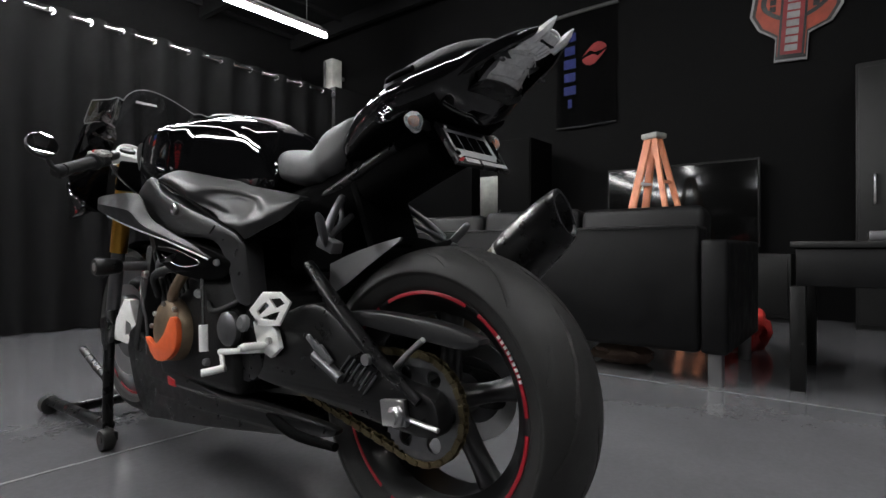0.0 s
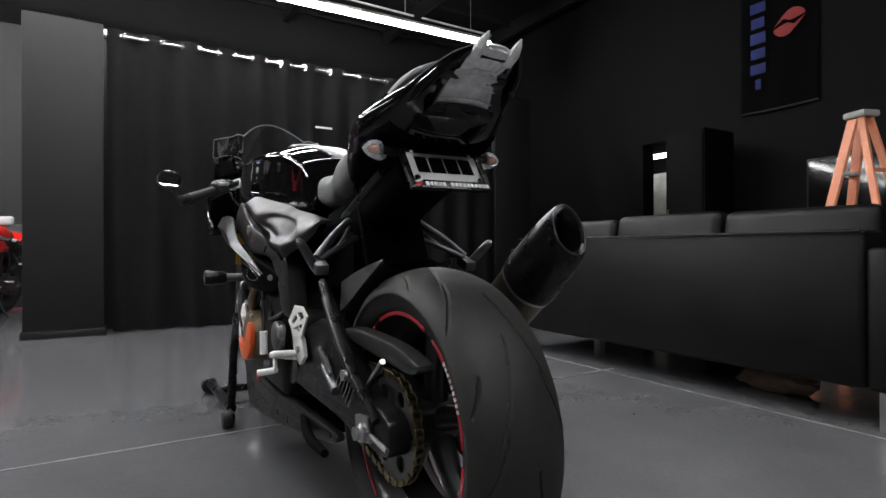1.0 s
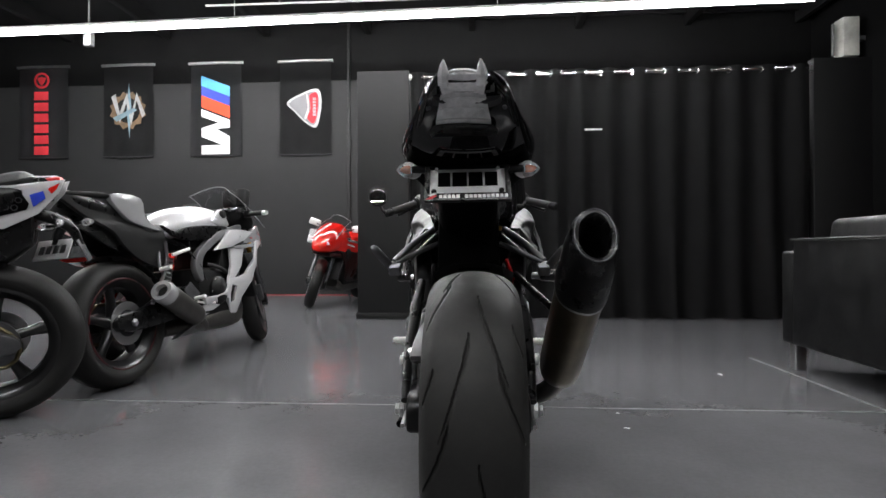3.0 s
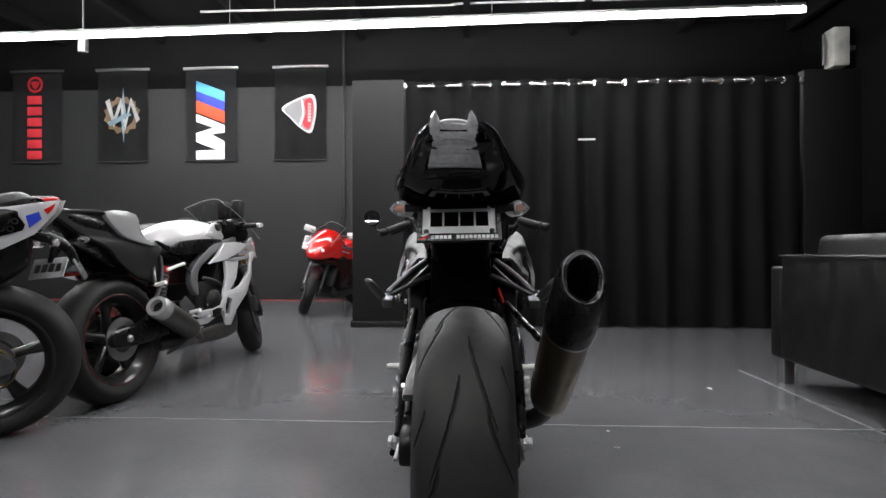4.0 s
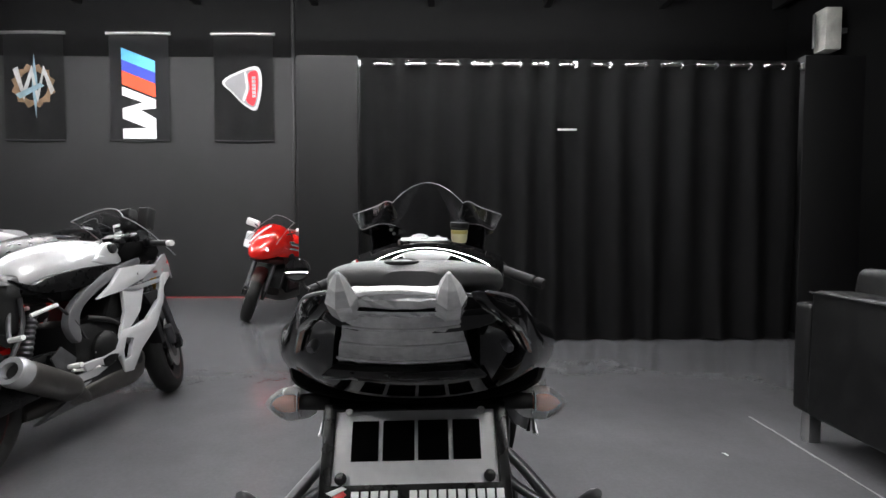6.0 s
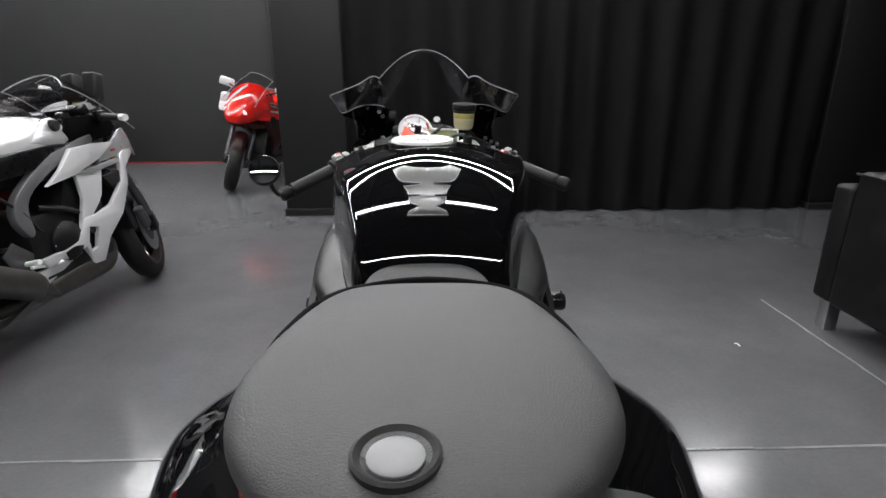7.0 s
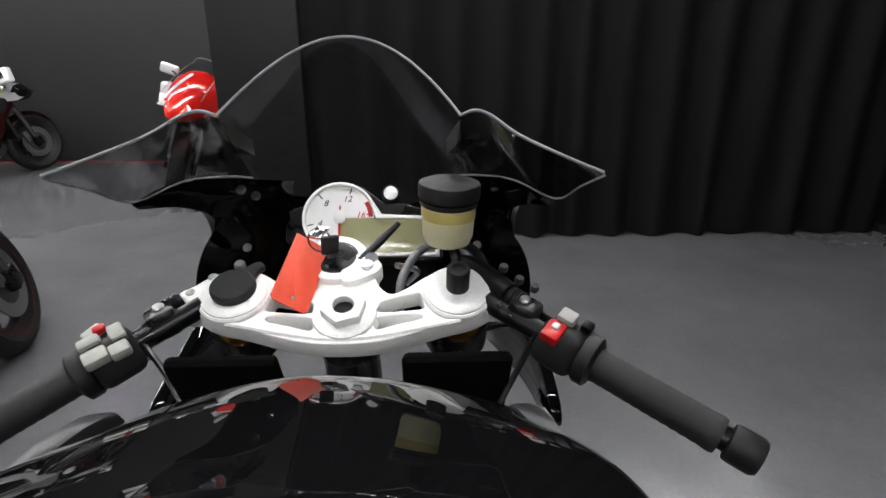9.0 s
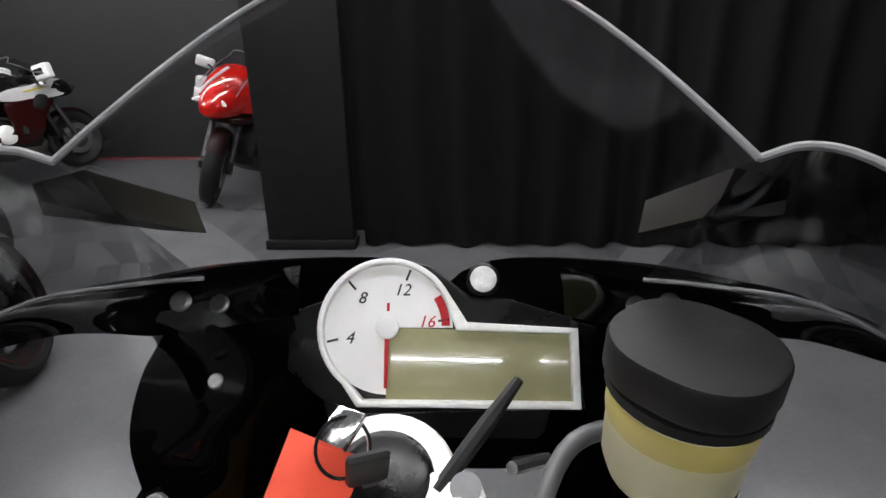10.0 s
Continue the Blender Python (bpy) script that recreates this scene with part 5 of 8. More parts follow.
def on_tank(c):
    y = 0.537 + c.y * 1.03
    return Vector((c.x + 0.003, y, tank_top(c.x + 0.003, y) + 0.0022 + c.z))


part("tank_pad", plate([outline], 0.0016, 0.0007, None, on_tank, 2), "pad", tank, "translucent grey tank pad with cut-in ribs")
pad_edge = smooth_path([(x, y) for x, y in outline], 1, True)
part("pad_rim", piped([on_tank(Vector((x, y, 0.001))) for x, y in pad_edge + pad_edge[:1]], 0.0011, 6, smooth=False), "screen_edge", tank)

# seats and tail
part("rider_seat", body_loft([(0.392, 0.872, 0.82, 0.845, 0.06), (0.372, 0.885, 0.8, 0.84, 0.086), (0.325, 0.882, 0.79, 0.83, 0.099), (0.28, 0.874, 0.78, 0.82, 0.102), (0.24, 0.876, 0.78, 0.82, 0.104), (0.21, 0.897, 0.78, 0.83, 0.105), (0.19, 0.914, 0.79, 0.85, 0.104), (0.15, 0.926, 0.8, 0.86, 0.104), (0.115, 0.932, 0.83, 0.885, 0.098), (0.1, 0.93, 0.84, 0.89, 0.085)],
                             8, 3.2, 48), "seat", bike, "black vinyl rider seat with a stepped back")
part("seat_step", body_loft([(0.112, 0.934, 0.87, 0.9, 0.082), (0.08, 0.948, 0.88, 0.91, 0.09), (0.04, 0.961, 0.89, 0.925, 0.09), (0.0, 0.968, 0.9, 0.935, 0.085), (-0.03, 0.97, 0.91, 0.94, 0.075)], 6, 3.0, 40), "seat", bike, "raised vinyl step behind the rider seat")
PAD = [(0.036, 0.984, 0.966, 0.975, 0.05), (0.027, 0.993, 0.962, 0.977, 0.066), (-0.005, 1.003, 0.963, 0.982, 0.077), (-0.06, 1.014, 0.972, 0.991, 0.085), (-0.115, 1.023, 0.983, 1.0, 0.089), (-0.15, 1.027, 0.99, 1.005, 0.088), (-0.185, 1.03, 0.998, 1.01, 0.08), (-0.212, 1.031, 1.004, 1.014, 0.065), (-0.232, 1.029, 1.008, 1.016, 0.047), (-0.245, 1.025, 1.01, 1.017, 0.024)]
pil = part("pillion_seat", body_loft(PAD, 8, 3.0, 56), "seat", bike, "black vinyl passenger seat pad")
part("seat_piping", piped([(-0.09, -0.075, 0.99), (-0.088, -0.045, 0.988), (-0.077, 0.0, 0.986), (-0.052, 0.027, 0.986), (0, 0.038, 0.988), (0.052, 0.027, 0.986), (0.077, 0.0, 0.986), (0.088, -0.045, 0.988), (0.09, -0.075, 0.99)], 0.0062, 10), "deep", pil)
part("seat_recess", turned([(0.0155, -0.004), (0.0155, 0.0014), (0.0142, 0.0022), (0.013, 0.0014), (0.0118, 0.0004), (0.003, 0.0002)], (-0.01, -0.218, 1.0301), (0, -0.02, 1), 32), "matte", pil, "round black recess")
part("lock_disc", turned([(0.0098, 0.0004), (0.0098, 0.0012), (0.008, 0.0018), (0.001, 0.0018)], (-0.01, -0.219, 1.0301), (0, -0.02, 1), 24), "frame_silver", pil, "silver round disc")
part("seat_base", body_loft([(0.02, 0.962, 0.93, 0.945, 0.065), (-0.06, 0.975, 0.94, 0.955, 0.08), (-0.13, 0.985, 0.95, 0.965, 0.085), (-0.2, 1.0, 0.97, 0.985, 0.06)], 5, 3.0, 32), "deep", bike)
TAIL = [(0.135, 0.9, 0.81, 0.855, 0.09), (0.09, 0.925, 0.825, 0.873, 0.112), (0.04, 0.944, 0.84, 0.895, 0.13), (-0.01, 0.955, 0.85, 0.912, 0.146), (-0.06, 0.964, 0.858, 0.926, 0.155), (-0.1, 0.974, 0.868, 0.936, 0.152), (-0.16, 0.99, 0.89, 0.95, 0.133),
        (-0.2, 0.998, 0.925, 0.963, 0.116), (-0.235, 1.003, 0.968, 0.985, 0.1), (-0.27, 1.008, 0.991, 1.0, 0.084), (-0.305, 1.013, 1.003, 1.008, 0.068), (-0.325, 1.016, 1.004, 1.01, 0.056)]
tail = part("tail_cowl", body_loft(TAIL, 6, 2.3, 48), "gloss", bike, "gloss black tail cowl with flared sides")
rows = [(y, zt + 0.004, zt - 0.03, zt - 0.012, w * 0.8) for y, zt, zb, zc, w in TAIL[7:10]]
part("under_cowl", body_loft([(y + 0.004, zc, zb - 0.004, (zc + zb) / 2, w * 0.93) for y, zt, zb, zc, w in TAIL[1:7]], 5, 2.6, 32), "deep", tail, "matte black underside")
part("tail_top", body_loft(rows, 5, 2.6, 40), "tail_grey", tail, "matte graphite top cover")
for s in (-1, 1):
    part("side_fin", plate([smooth_path([(-0.03, 0.888), (-0.1, 0.93), (-0.2, 0.976), (-0.3, 1.01), (-0.334, 1.019), (-0.31, 0.997), (-0.22, 0.956), (-0.12, 0.902), (-0.06, 0.872)], 3, True)], 0.005, 0.002, None,
                           lambda c, s=s: Vector((s * (0.146 + c.z - 0.3 * max(0, -c.x - 0.06) - 5.0 * max(0, -c.x - 0.275) ** 2), c.x, c.y)), 1), "gloss", tail, "black lower tail blade")
    # thin silver tube painting the lamp's rim light along the fin edge
    part("fin_line", piped([(s * (0.1495 + 0.3 * min(0, y + 0.06) - 5.0 * max(0, -y - 0.275) ** 2), y, z) for y, z in ((-0.1, 0.931), (-0.15, 0.955), (-0.2, 0.977), (-0.25, 0.995), (-0.3, 1.011), (-0.33, 1.0185))], 0.0015, 6), "frame_silver", tail)
    bolt(tail, (s * 0.074, -0.268, 0.971), (s * 0.3, -0.8, -0.4), 0.004, 0.01, "alu_dark")
def lens_wedge(rows, bulge, flute, deep_):
    """A faceted lens face, rows of half width, y, z from top to bottom, closed behind."""
    rings = []
    for i, (w, y, z) in enumerate(rows):
        y -= 0.012
        face = [(-0.007 + w * u, y + bulge * u * u + flute * (2.4 * random.random() + (i + j) % 2), z + flute * (0.6 * (j % 2) + 0.5 * random.random())) for j, u in enumerate(np.linspace(-1, 1, 13))]
        rings.append(face + [(-0.007 + w * 0.94, y + deep_, z - 0.002), (-0.007 - w * 0.94, y + deep_, z - 0.002)])
    return skin(bmesh.new(), rings)


lens = part("tail_lamp", lens_wedge([(0.044, -0.28, 0.9935), (0.046, -0.277, 0.988), (0.048, -0.268, 0.98), (0.05, -0.26, 0.972), (0.053, -0.251, 0.963), (0.0555, -0.242, 0.954), (0.057, -0.234, 0.946), (0.055, -0.226, 0.942)], 0.014, 0.0018, 0.06), "lens_block", bike, "clear faceted tail lamp with pointed corners", 1)
part("upper_lens", lens_wedge([(0.036, -0.316, 1.0195), (0.042, -0.33, 1.0185), (0.0455, -0.331, 1.013), (0.045, -0.318, 1.006), (0.043, -0.302, 0.999), (0.0415, -0.287, 0.9945)], 0.012, 0.0016, 0.03), "lens_upper", lens, "brighter upper lens", 1)
part("lens_lip", lens_wedge([(0.058, -0.233, 0.945), (0.064, -0.236, 0.941), (0.071, -0.231, 0.934), (0.07, -0.222, 0.929)], 0.012, 0.0, 0.05), "satin", lens, "smoked lower lip")
for s in (-1, 1):
    bm = skin(bmesh.new(), [[(-0.007 + s * (0.034 + dx) + 0.0115 * k * math.cos(a), y - 0.008 + 0.006 * k * math.sin(a), z + 0.008 * k * math.sin(a)) for a in np.linspace(0, 2 * math.pi, 7, endpoint=False)]
                            for dx, y, z, k in ((0.002, -0.305, 1.004, 1.0), (0.002, -0.33, 1.016, 0.95), (0.001, -0.343, 1.026, 0.6), (0.0, -0.352, 1.034, 0.12))])
    part("horn", bm, "lens_upper", lens, "pointed clear corner", 1)
for k, (w, y, z) in enumerate(((0.045, -0.279, 0.985), (0.05, -0.2625, 0.969), (0.056, -0.244, 0.952))):
    part("rib", piped([(-0.007 - w, y + 0.003, z), (-0.007 - w * 0.5, y - 0.0095, z), (-0.007, y - 0.0135, z), (-0.007 + w * 0.5, y - 0.0095, z), (-0.007 + w, y + 0.003, z)], 0.0013, 6), "reflector" if k == 2 else "lens_block", lens)
part("lens_band", piped([(-0.04, -0.332, 1.017), (-0.02, -0.34, 1.0205), (0.006, -0.34, 1.0205), (0.026, -0.332, 1.017)], 0.003, 8), "reflector", lens, "bright upper rim")
# number plate and indicators
part("plate_arm", body_loft([(-0.02, 0.87, 0.83, 0.85, 0.085), (-0.08, 0.885, 0.845, 0.865, 0.09), (-0.125, 0.895, 0.862, 0.878, 0.092)], 4, 4.0, 24), "deep", bike, "black plate carrier")
part("rear_shield", boxed((0.16, 0.02, 0.22), (0, 0.095, 0.74), (-22, 0, 0), 0.006), "deep", bike)
pn = Vector((0, -0.84, 0.54))
pm = frame_of((0.0, -0.158, 0.833), (1, 0, 0.02), pn)
fr = part("plate_frame", plate([[(-0.0935, -0.048), (0.0935, -0.048), (0.0935, 0.05), (-0.0935, 0.05)], [(-0.082, -0.028), (-0.082, 0.043), (0.082, 0.043), (0.082, -0.028)]], 0.005, 0.0015, pm), "satin", bike, "black plate frame")
part("plate_sheet", plate([[(-0.089, -0.034), (0.089, -0.034), (0.089, 0.047), (-0.089, 0.047)]], 0.0012, 0.0004, pm @ Matrix.Translation((0, 0, -0.002))), "plate", fr, "pale reflective plate sheet")
# character bars, enlarged to stand in for the tail's shadow on the plate
for x, w in ((-0.051, 0.027), (-0.017, 0.032), (0.018, 0.031), (0.052, 0.028)):
    part("plate_bar", plate([[(x - w / 2, -0.006), (x + w / 2, -0.006), (x + w / 2, 0.033), (x - w / 2, 0.033)]], 0.0006, 0.0002, pm), "deep", fr, "black character bar enlarged to paint the tail shadow on the plate")
for x in (-0.073, 0.073):
    part("plate_clip", plate([circle(0.006, 12, (x, -0.022))], 0.002, 0.0006, pm @ Matrix.Translation((0, 0, 0.003))), "satin", fr, "black plate clip")
xs = np.linspace(-0.058, 0.082, 16)
for i, x in enumerate(xs):
    if i == 5:
        continue
    part("word_bar", plate([[(x - 0.0036, -0.0428), (x + 0.0036, -0.0428), (x + 0.0036, -0.034), (x - 0.0036, -0.034)]], 0.0008, 0.0002, pm @ Matrix.Translation((0, 0, 0.0056))), "white_mark", fr)
part("red_mark", plate([[(-0.09, -0.045), (-0.078, -0.045), (-0.066, -0.037), (-0.07, -0.032), (-0.082, -0.04)]], 0.0008, 0.0002, pm @ Matrix.Translation((0, 0, 0.0056))), "red", fr)
part("white_slash", plate([[(-0.086, -0.035), (-0.07, -0.029), (-0.066, -0.0315), (-0.08, -0.038)]], 0.0008, 0.0002, pm @ Matrix.Translation((0, 0, 0.0066))), "white_mark", fr)
for x in (-0.068, 0.068):
    bolt(fr, pm @ Vector((x, 0.042, 0.002)), pn, 0.004, 0.003, "alu")
for s in (-1, 1):
    part("stalk", piped([(s * 0.085, -0.11, 0.872), (s * 0.128, -0.115, 0.872)], [0.011, 0.008], 12, smooth=False), "matte", bike)
    ind = teardrop((s * 0.124, -0.117, 0.871), s, 0.038, 0.0185, "lens", "indicator", bike, "clear indicator lens")
    teardrop((s * 0.13, -0.116, 0.871), s, 0.022, 0.0075, "amber", "bulb", ind, "orange bulb")
    part("indicator_back", turned([(0.019, 0), (0.02, 0.004), (0.014, 0.01)], (s * 0.124, -0.112, 0.871), (0, 1, 0), 16), "reflector", ind)

# passenger pegs
for s in (-1, 1):
    hg = part("peg_hanger", piped([(s * 0.095, 0.125, 0.745), (s * 0.145, 0.095, 0.708), (s * 0.192, 0.065, 0.66)], [0.009, 0.0085, 0.01], 10), "alu_dark", bike, "forged dark peg hanger")
    part("lower_arm", piped([(s * 0.082, 0.11, 0.706), (s * 0.13, 0.085, 0.685), (s * 0.188, 0.06, 0.656)], 0.007, 10), "alu_dark", hg)
    part("upper_link", piped([(s * 0.09, 0.135, 0.73), (s * 0.13, 0.09, 0.69), (s * 0.172, 0.075, 0.66)], 0.005, 8), "alu_dark", hg)
    part("peg_pivot", boxed((0.03, 0.05, 0.025), (s * 0.19, 0.055, 0.642), (20, 0, 0), 0.005), "alu_dark", hg)
    bm = skin(bmesh.new(), [[(s * (0.2 + 0.042 * v) + 0.011 * k * math.cos(a), 0.055 - 0.03 * v + 0.008 * k * math.sin(a) * 0.6, 0.642 + 0.055 * v + 0.009 * k * math.sin(a)) for a in np.linspace(0, 2 * math.pi, 12, endpoint=False)]
                            for v, k in ((0, 0.8), (0.15, 1.0), (0.5, 1.05), (0.9, 0.95), (1.0, 0.6))])
    part("passenger_peg", bm, "alu_dark", hg, "folded silver passenger peg")
# rider pegs, heel plates, shift and brake levers
for s in (-1, 1):
    pl = part("rearset_plate", side_panel([(0.36, 0.46), (0.33, 0.48), (0.27, 0.45), (0.255, 0.41), (0.29, 0.385), (0.34, 0.4)], 0.158, 0.006, 0.002, s, None, 0, 0), "alu", bike, "machined rearset plate")
    part("heel_guard", side_panel([(0.366, 0.49), (0.31, 0.535), (0.247, 0.538), (0.208, 0.517), (0.25, 0.462), (0.322, 0.455)], 0.168, 0.003, 0.001, s, None, 0, 0,
                                  ([(0.335, 0.49), (0.3, 0.513), (0.285, 0.505), (0.325, 0.48)][::-1], [(0.285, 0.52), (0.245, 0.524), (0.228, 0.513), (0.262, 0.5)][::-1], [(0.32, 0.473), (0.27, 0.49), (0.245, 0.495), (0.262, 0.473)][::-1])), "alu", pl, "silver open heel guard")
    part("rider_peg", turned([(0.006, 0), (0.009, 0.008)] + [(0.0105 if i % 2 else 0.009, 0.012 + 0.005 * i) for i in range(11)] + [(0.006, 0.07)], (s * 0.165, 0.31, 0.412), (s, -0.1, 0.05), 14), "alu", pl, "knurled silver foot peg")
    part("toe_lever", piped([(s * 0.17, 0.31, 0.404), (s * 0.178, 0.39, 0.392), (s * 0.18, 0.475, 0.38)], [0.009, 0.007, 0.008], 10), "alu", pl, "silver foot lever")
    part("toe_drop", piped([(s * 0.18, 0.47, 0.38), (s * 0.184, 0.455, 0.345)], 0.006, 8, smooth=False), "alu", pl)
    part("toe_tip", piped([(s * 0.182, 0.45, 0.345), (s * 0.2, 0.47, 0.338), (s * 0.226, 0.48, 0.335)], 0.0095, 10), "alu", pl)
    bolt(pl, (s * 0.165, 0.29, 0.425), (s, 0, 0), 0.009, 0.008)
    bolt(pl, (s * 0.165, 0.335, 0.465), (s, 0, 0), 0.008, 0.006)
part("side_stand", piped([(-0.13, 0.36, 0.25), (-0.17, 0.2, 0.235), (-0.18, 0.05, 0.24)], [0.012, 0.012, 0.009], 10), "deep", bike)

# exhaust
MUFFLER_SECTION = smooth_path([(0.12, 1.04), (0.66, 0.8), (0.98, 0.3), (0.98, -0.25), (0.74, -0.78), (0.2, -1.03), (-0.45, -0.9), (-0.92, -0.5), (-1.02, 0.1), (-0.86, 0.6), (-0.42, 0.93)], 3, True)


def muffler_ring(v, kx, kz, slant=0.0):
    a, b = Vector((0.245, 0.19, 0.345)), Vector((0.258, -0.235, 0.718))
    p = a + (b - a) * v
    d = (b - a).normalized()
    side = Vector((1, 0, 0))
    up = side.cross(d).normalized()
    if up.z < 0:
        up = -up
    out = []
    for cx, cz in MUFFLER_SECTION:
        out.append(p + side * kx * cx + up * kz * cz + d * slant * cz)
    return out


muf = part("muffler", skin(bmesh.new(), [muffler_ring(v, kx, kz) for v, kx, kz in ((-0.04, 0.028, 0.03), (0.0, 0.04, 0.045), (0.05, 0.05, 0.06), (0.12, 0.053, 0.066), (0.7, 0.053, 0.066))]), "muffler", bike, "dark titanium muffler sleeve")
part("end_cap", skin(bmesh.new(), [muffler_ring(v, kx, kz, 0.02 * min(1.0, max(0.0, (v - 0.69) / 0.2))) for v, kx, kz in ((0.69, 0.0565, 0.0695), (0.72, 0.058, 0.0715), (0.9, 0.054, 0.066), (0.985, 0.048, 0.058), (1.0, 0.044, 0.054), (0.997, 0.033, 0.043), (0.97, 0.029, 0.038), (0.8, 0.026, 0.032))], True, True), "satin", muf, "black angular muffler end cap")
part("tip_ring", skin(bmesh.new(), [muffler_ring(v, kx, kz, 0.02) for v, kx, kz in ((0.999, 0.0395, 0.0505), (1.003, 0.0398, 0.0508), (1.003, 0.0415, 0.0525), (0.997, 0.042, 0.053), (0.999, 0.0395, 0.0505))], True, False), "alu_dark", muf)
part("strap", skin(bmesh.new(), [muffler_ring(v, 0.0555, 0.0685) for v in (0.675, 0.678, 0.688, 0.69)]), "steel", muf)
part("heat_shield", skin(bmesh.new(), [[q + Vector((0.003, 0, 0)) for q in muffler_ring(v, 0.0545, 0.068)[:9] + muffler_ring(v, 0.0545, 0.068)[-7:]] for v in (0.15, 0.25, 0.45, 0.6)], False, False), "exhaust", muf)
part("link_pipe", piped([(0.246, 0.2, 0.335), (0.23, 0.26, 0.28), (0.17, 0.36, 0.23), (0.08, 0.48, 0.2)], [0.03, 0.028, 0.028, 0.03], 14), "exhaust", bike)
part("muffler_bracket", piped([(0.13, 0.2, 0.62), (0.17, 0.08, 0.58), (0.2, 0.0, 0.55)], 0.009), "satin", bike)
part("brake_hose", piped([(0.115, 0.05, 0.3), (0.14, 0.12, 0.42), (0.13, 0.2, 0.58), (0.11, 0.26, 0.66)], 0.005), "red", bike)

# forks, clamp, bars
rake = math.radians(24)
ax = Vector((0, math.sin(rake), -math.cos(rake)))
for s in (-1, 1):
    top = Vector((s * 0.119, 1.164, 0.937))
    leg = (Vector((s * 0.119, *FA[1:])) - top).normalized()
    fk = part("fork_tube", piped([top, top + leg * 0.32], 0.0265, 20, smooth=False), "gold", bike, "gold anodised fork tube")
    part("fork_slider", piped([top + leg * 0.3, top + leg * 0.58], 0.0215, 18, smooth=False), "alu_dark", fk)
    part("fork_foot", boxed((0.05, 0.07, 0.1), top + leg * 0.6, (-12, 0, 0), 0.012), "satin", fk)
part("front_axle", piped([(-0.13, *FA[1:]), (0.13, *FA[1:])], 0.013, 14, smooth=False), "steel", bike)
part("lower_clamp", boxed((0.31, 0.07, 0.045), (0, 1.21, 0.76), (-24, 0, 0), 0.015), "satin", bike)
part("steering_head", piped([(0, 1.158, 0.89), (0, 1.22, 0.74)], 0.032, 20, smooth=False), "satin", bike)
fender(FA, 0.0, 0.07, 0.318, 35, 150, "gloss", bike, "front_fender", "gloss black front fender", 0.03)

CN = Vector((0, -math.sin(rake), math.cos(rake)))
CM = frame_of((0, 1.1406, 0.926), (1, 0, 0), CN)
right = [(0.018, -0.037), (0.05, -0.032), (0.1, -0.016), (0.135, -0.006), (0.158, 0.008), (0.178, 0.018), (0.18, 0.034), (0.166, 0.045), (0.155, 0.056), (0.14, 0.064), (0.118, 0.068), (0.098, 0.062), (0.08, 0.05), (0.06, 0.034), (0.044, 0.03)]
left = [(-x, y) for x, y in right[::-1]]
outer = right + [(0.03, 0.05), (0.034, 0.075), (0.022, 0.088), (-0.01, 0.098), (-0.036, 0.09), (-0.046, 0.07), (-0.046, 0.046)] + left
hole_a = [(0.037, 0.004), (0.078, 0.007), (0.082, 0.012), (0.079, 0.027), (0.072, 0.028), (0.04, 0.0185), (0.035, 0.012)]
hole_b = [(0.034, -0.0185), (0.055, -0.0125), (0.079, -0.006), (0.076, -0.001), (0.038, -0.003), (0.032, -0.009)]
holes = [hole_a[::-1], hole_b[::-1], [(-x, y) for x, y in hole_a], [(-x, y) for x, y in hole_b]]
clamp_top = part("top_clamp", plate([smooth_path(outer, 3, True), *[smooth_path(h, 3, True) for h in holes]], 0.012, 0.003, CM), "alu", bike, "cast silver top clamp with cut-outs", 30)
part("web_rib", piped([CM @ Vector((-0.12, -0.009, 0.011)), CM @ Vector((0, -0.031, 0.011)), CM @ Vector((0.12, -0.009, 0.011))], 0.0035, 8), "alu", clamp_top)
part("stem_boss", turned([(0.035, 0.0), (0.033, 0.016), (0.029, 0.018), (0.012, 0.018)], CM @ Vector((0, 0, 0)), CN, 32), "alu", clamp_top)
nut = plate([circle(0.0235, 6, (0, 0), 0.3), circle(0.011, 18)[::-1]], 0.006, 0.0015, CM @ Matrix.Translation((0, 0, 0.023)))
part("stem_nut", nut, "alu", clamp_top, "hexagonal silver stem nut")
part("stem_hole", turned([(0.0112, 0.016), (0.0112, 0.02)], CM @ Vector((0, 0, 0)), CN, 18), "hole", clamp_top)
for s in (-1, 1):
    o = CM @ Vector((s * 0.119, 0.027, 0.0))
    part("fork_cap", turned([(0.0375, 0.008), (0.0375, 0.0155), (0.0355, 0.0175), (0.0345, 0.0175), (0.034, 0.019), (0.031, 0.0205), (0.012, 0.0205)], o, CN, 40), "alu", clamp_top, "round silver fork cap")
    part("clamp_ear", piped([CM @ Vector((s * 0.15, 0.02, -0.004)), CM @ Vector((s * 0.178, 0.018, -0.01))], [0.016, 0.011], 14, smooth=False), "alu", clamp_top)
    bolt(clamp_top, CM @ Vector((s * 0.168, 0.034, 0.01)), CN, 0.005, 0.004, "steel")
    bolt(clamp_top, CM @ Vector((s * 0.15, 0.056, 0.01)), CN, 0.005, 0.004, "steel")
o = CM @ Vector((-0.119, 0.03, 0.02))
adj = part("preload_cap", turned([(0.0235, 0), (0.0235, 0.007), (0.021, 0.0095), (0.006, 0.0095)], o, CN, 28), "matte", bike, "black preload adjuster")
part("adjuster_tail", plate([smooth_path([(-0.01, 0), (0.01, 0), (0.008, 0.02), (0.009, 0.03), (0.0, 0.032), (-0.007, 0.02)], 3, True)], 0.004, 0.0015, CM @ Matrix.Translation((-0.113, 0.036, 0.024)) @ pose(0, 0, 0, 0, 0, -28)), "matte", adj)
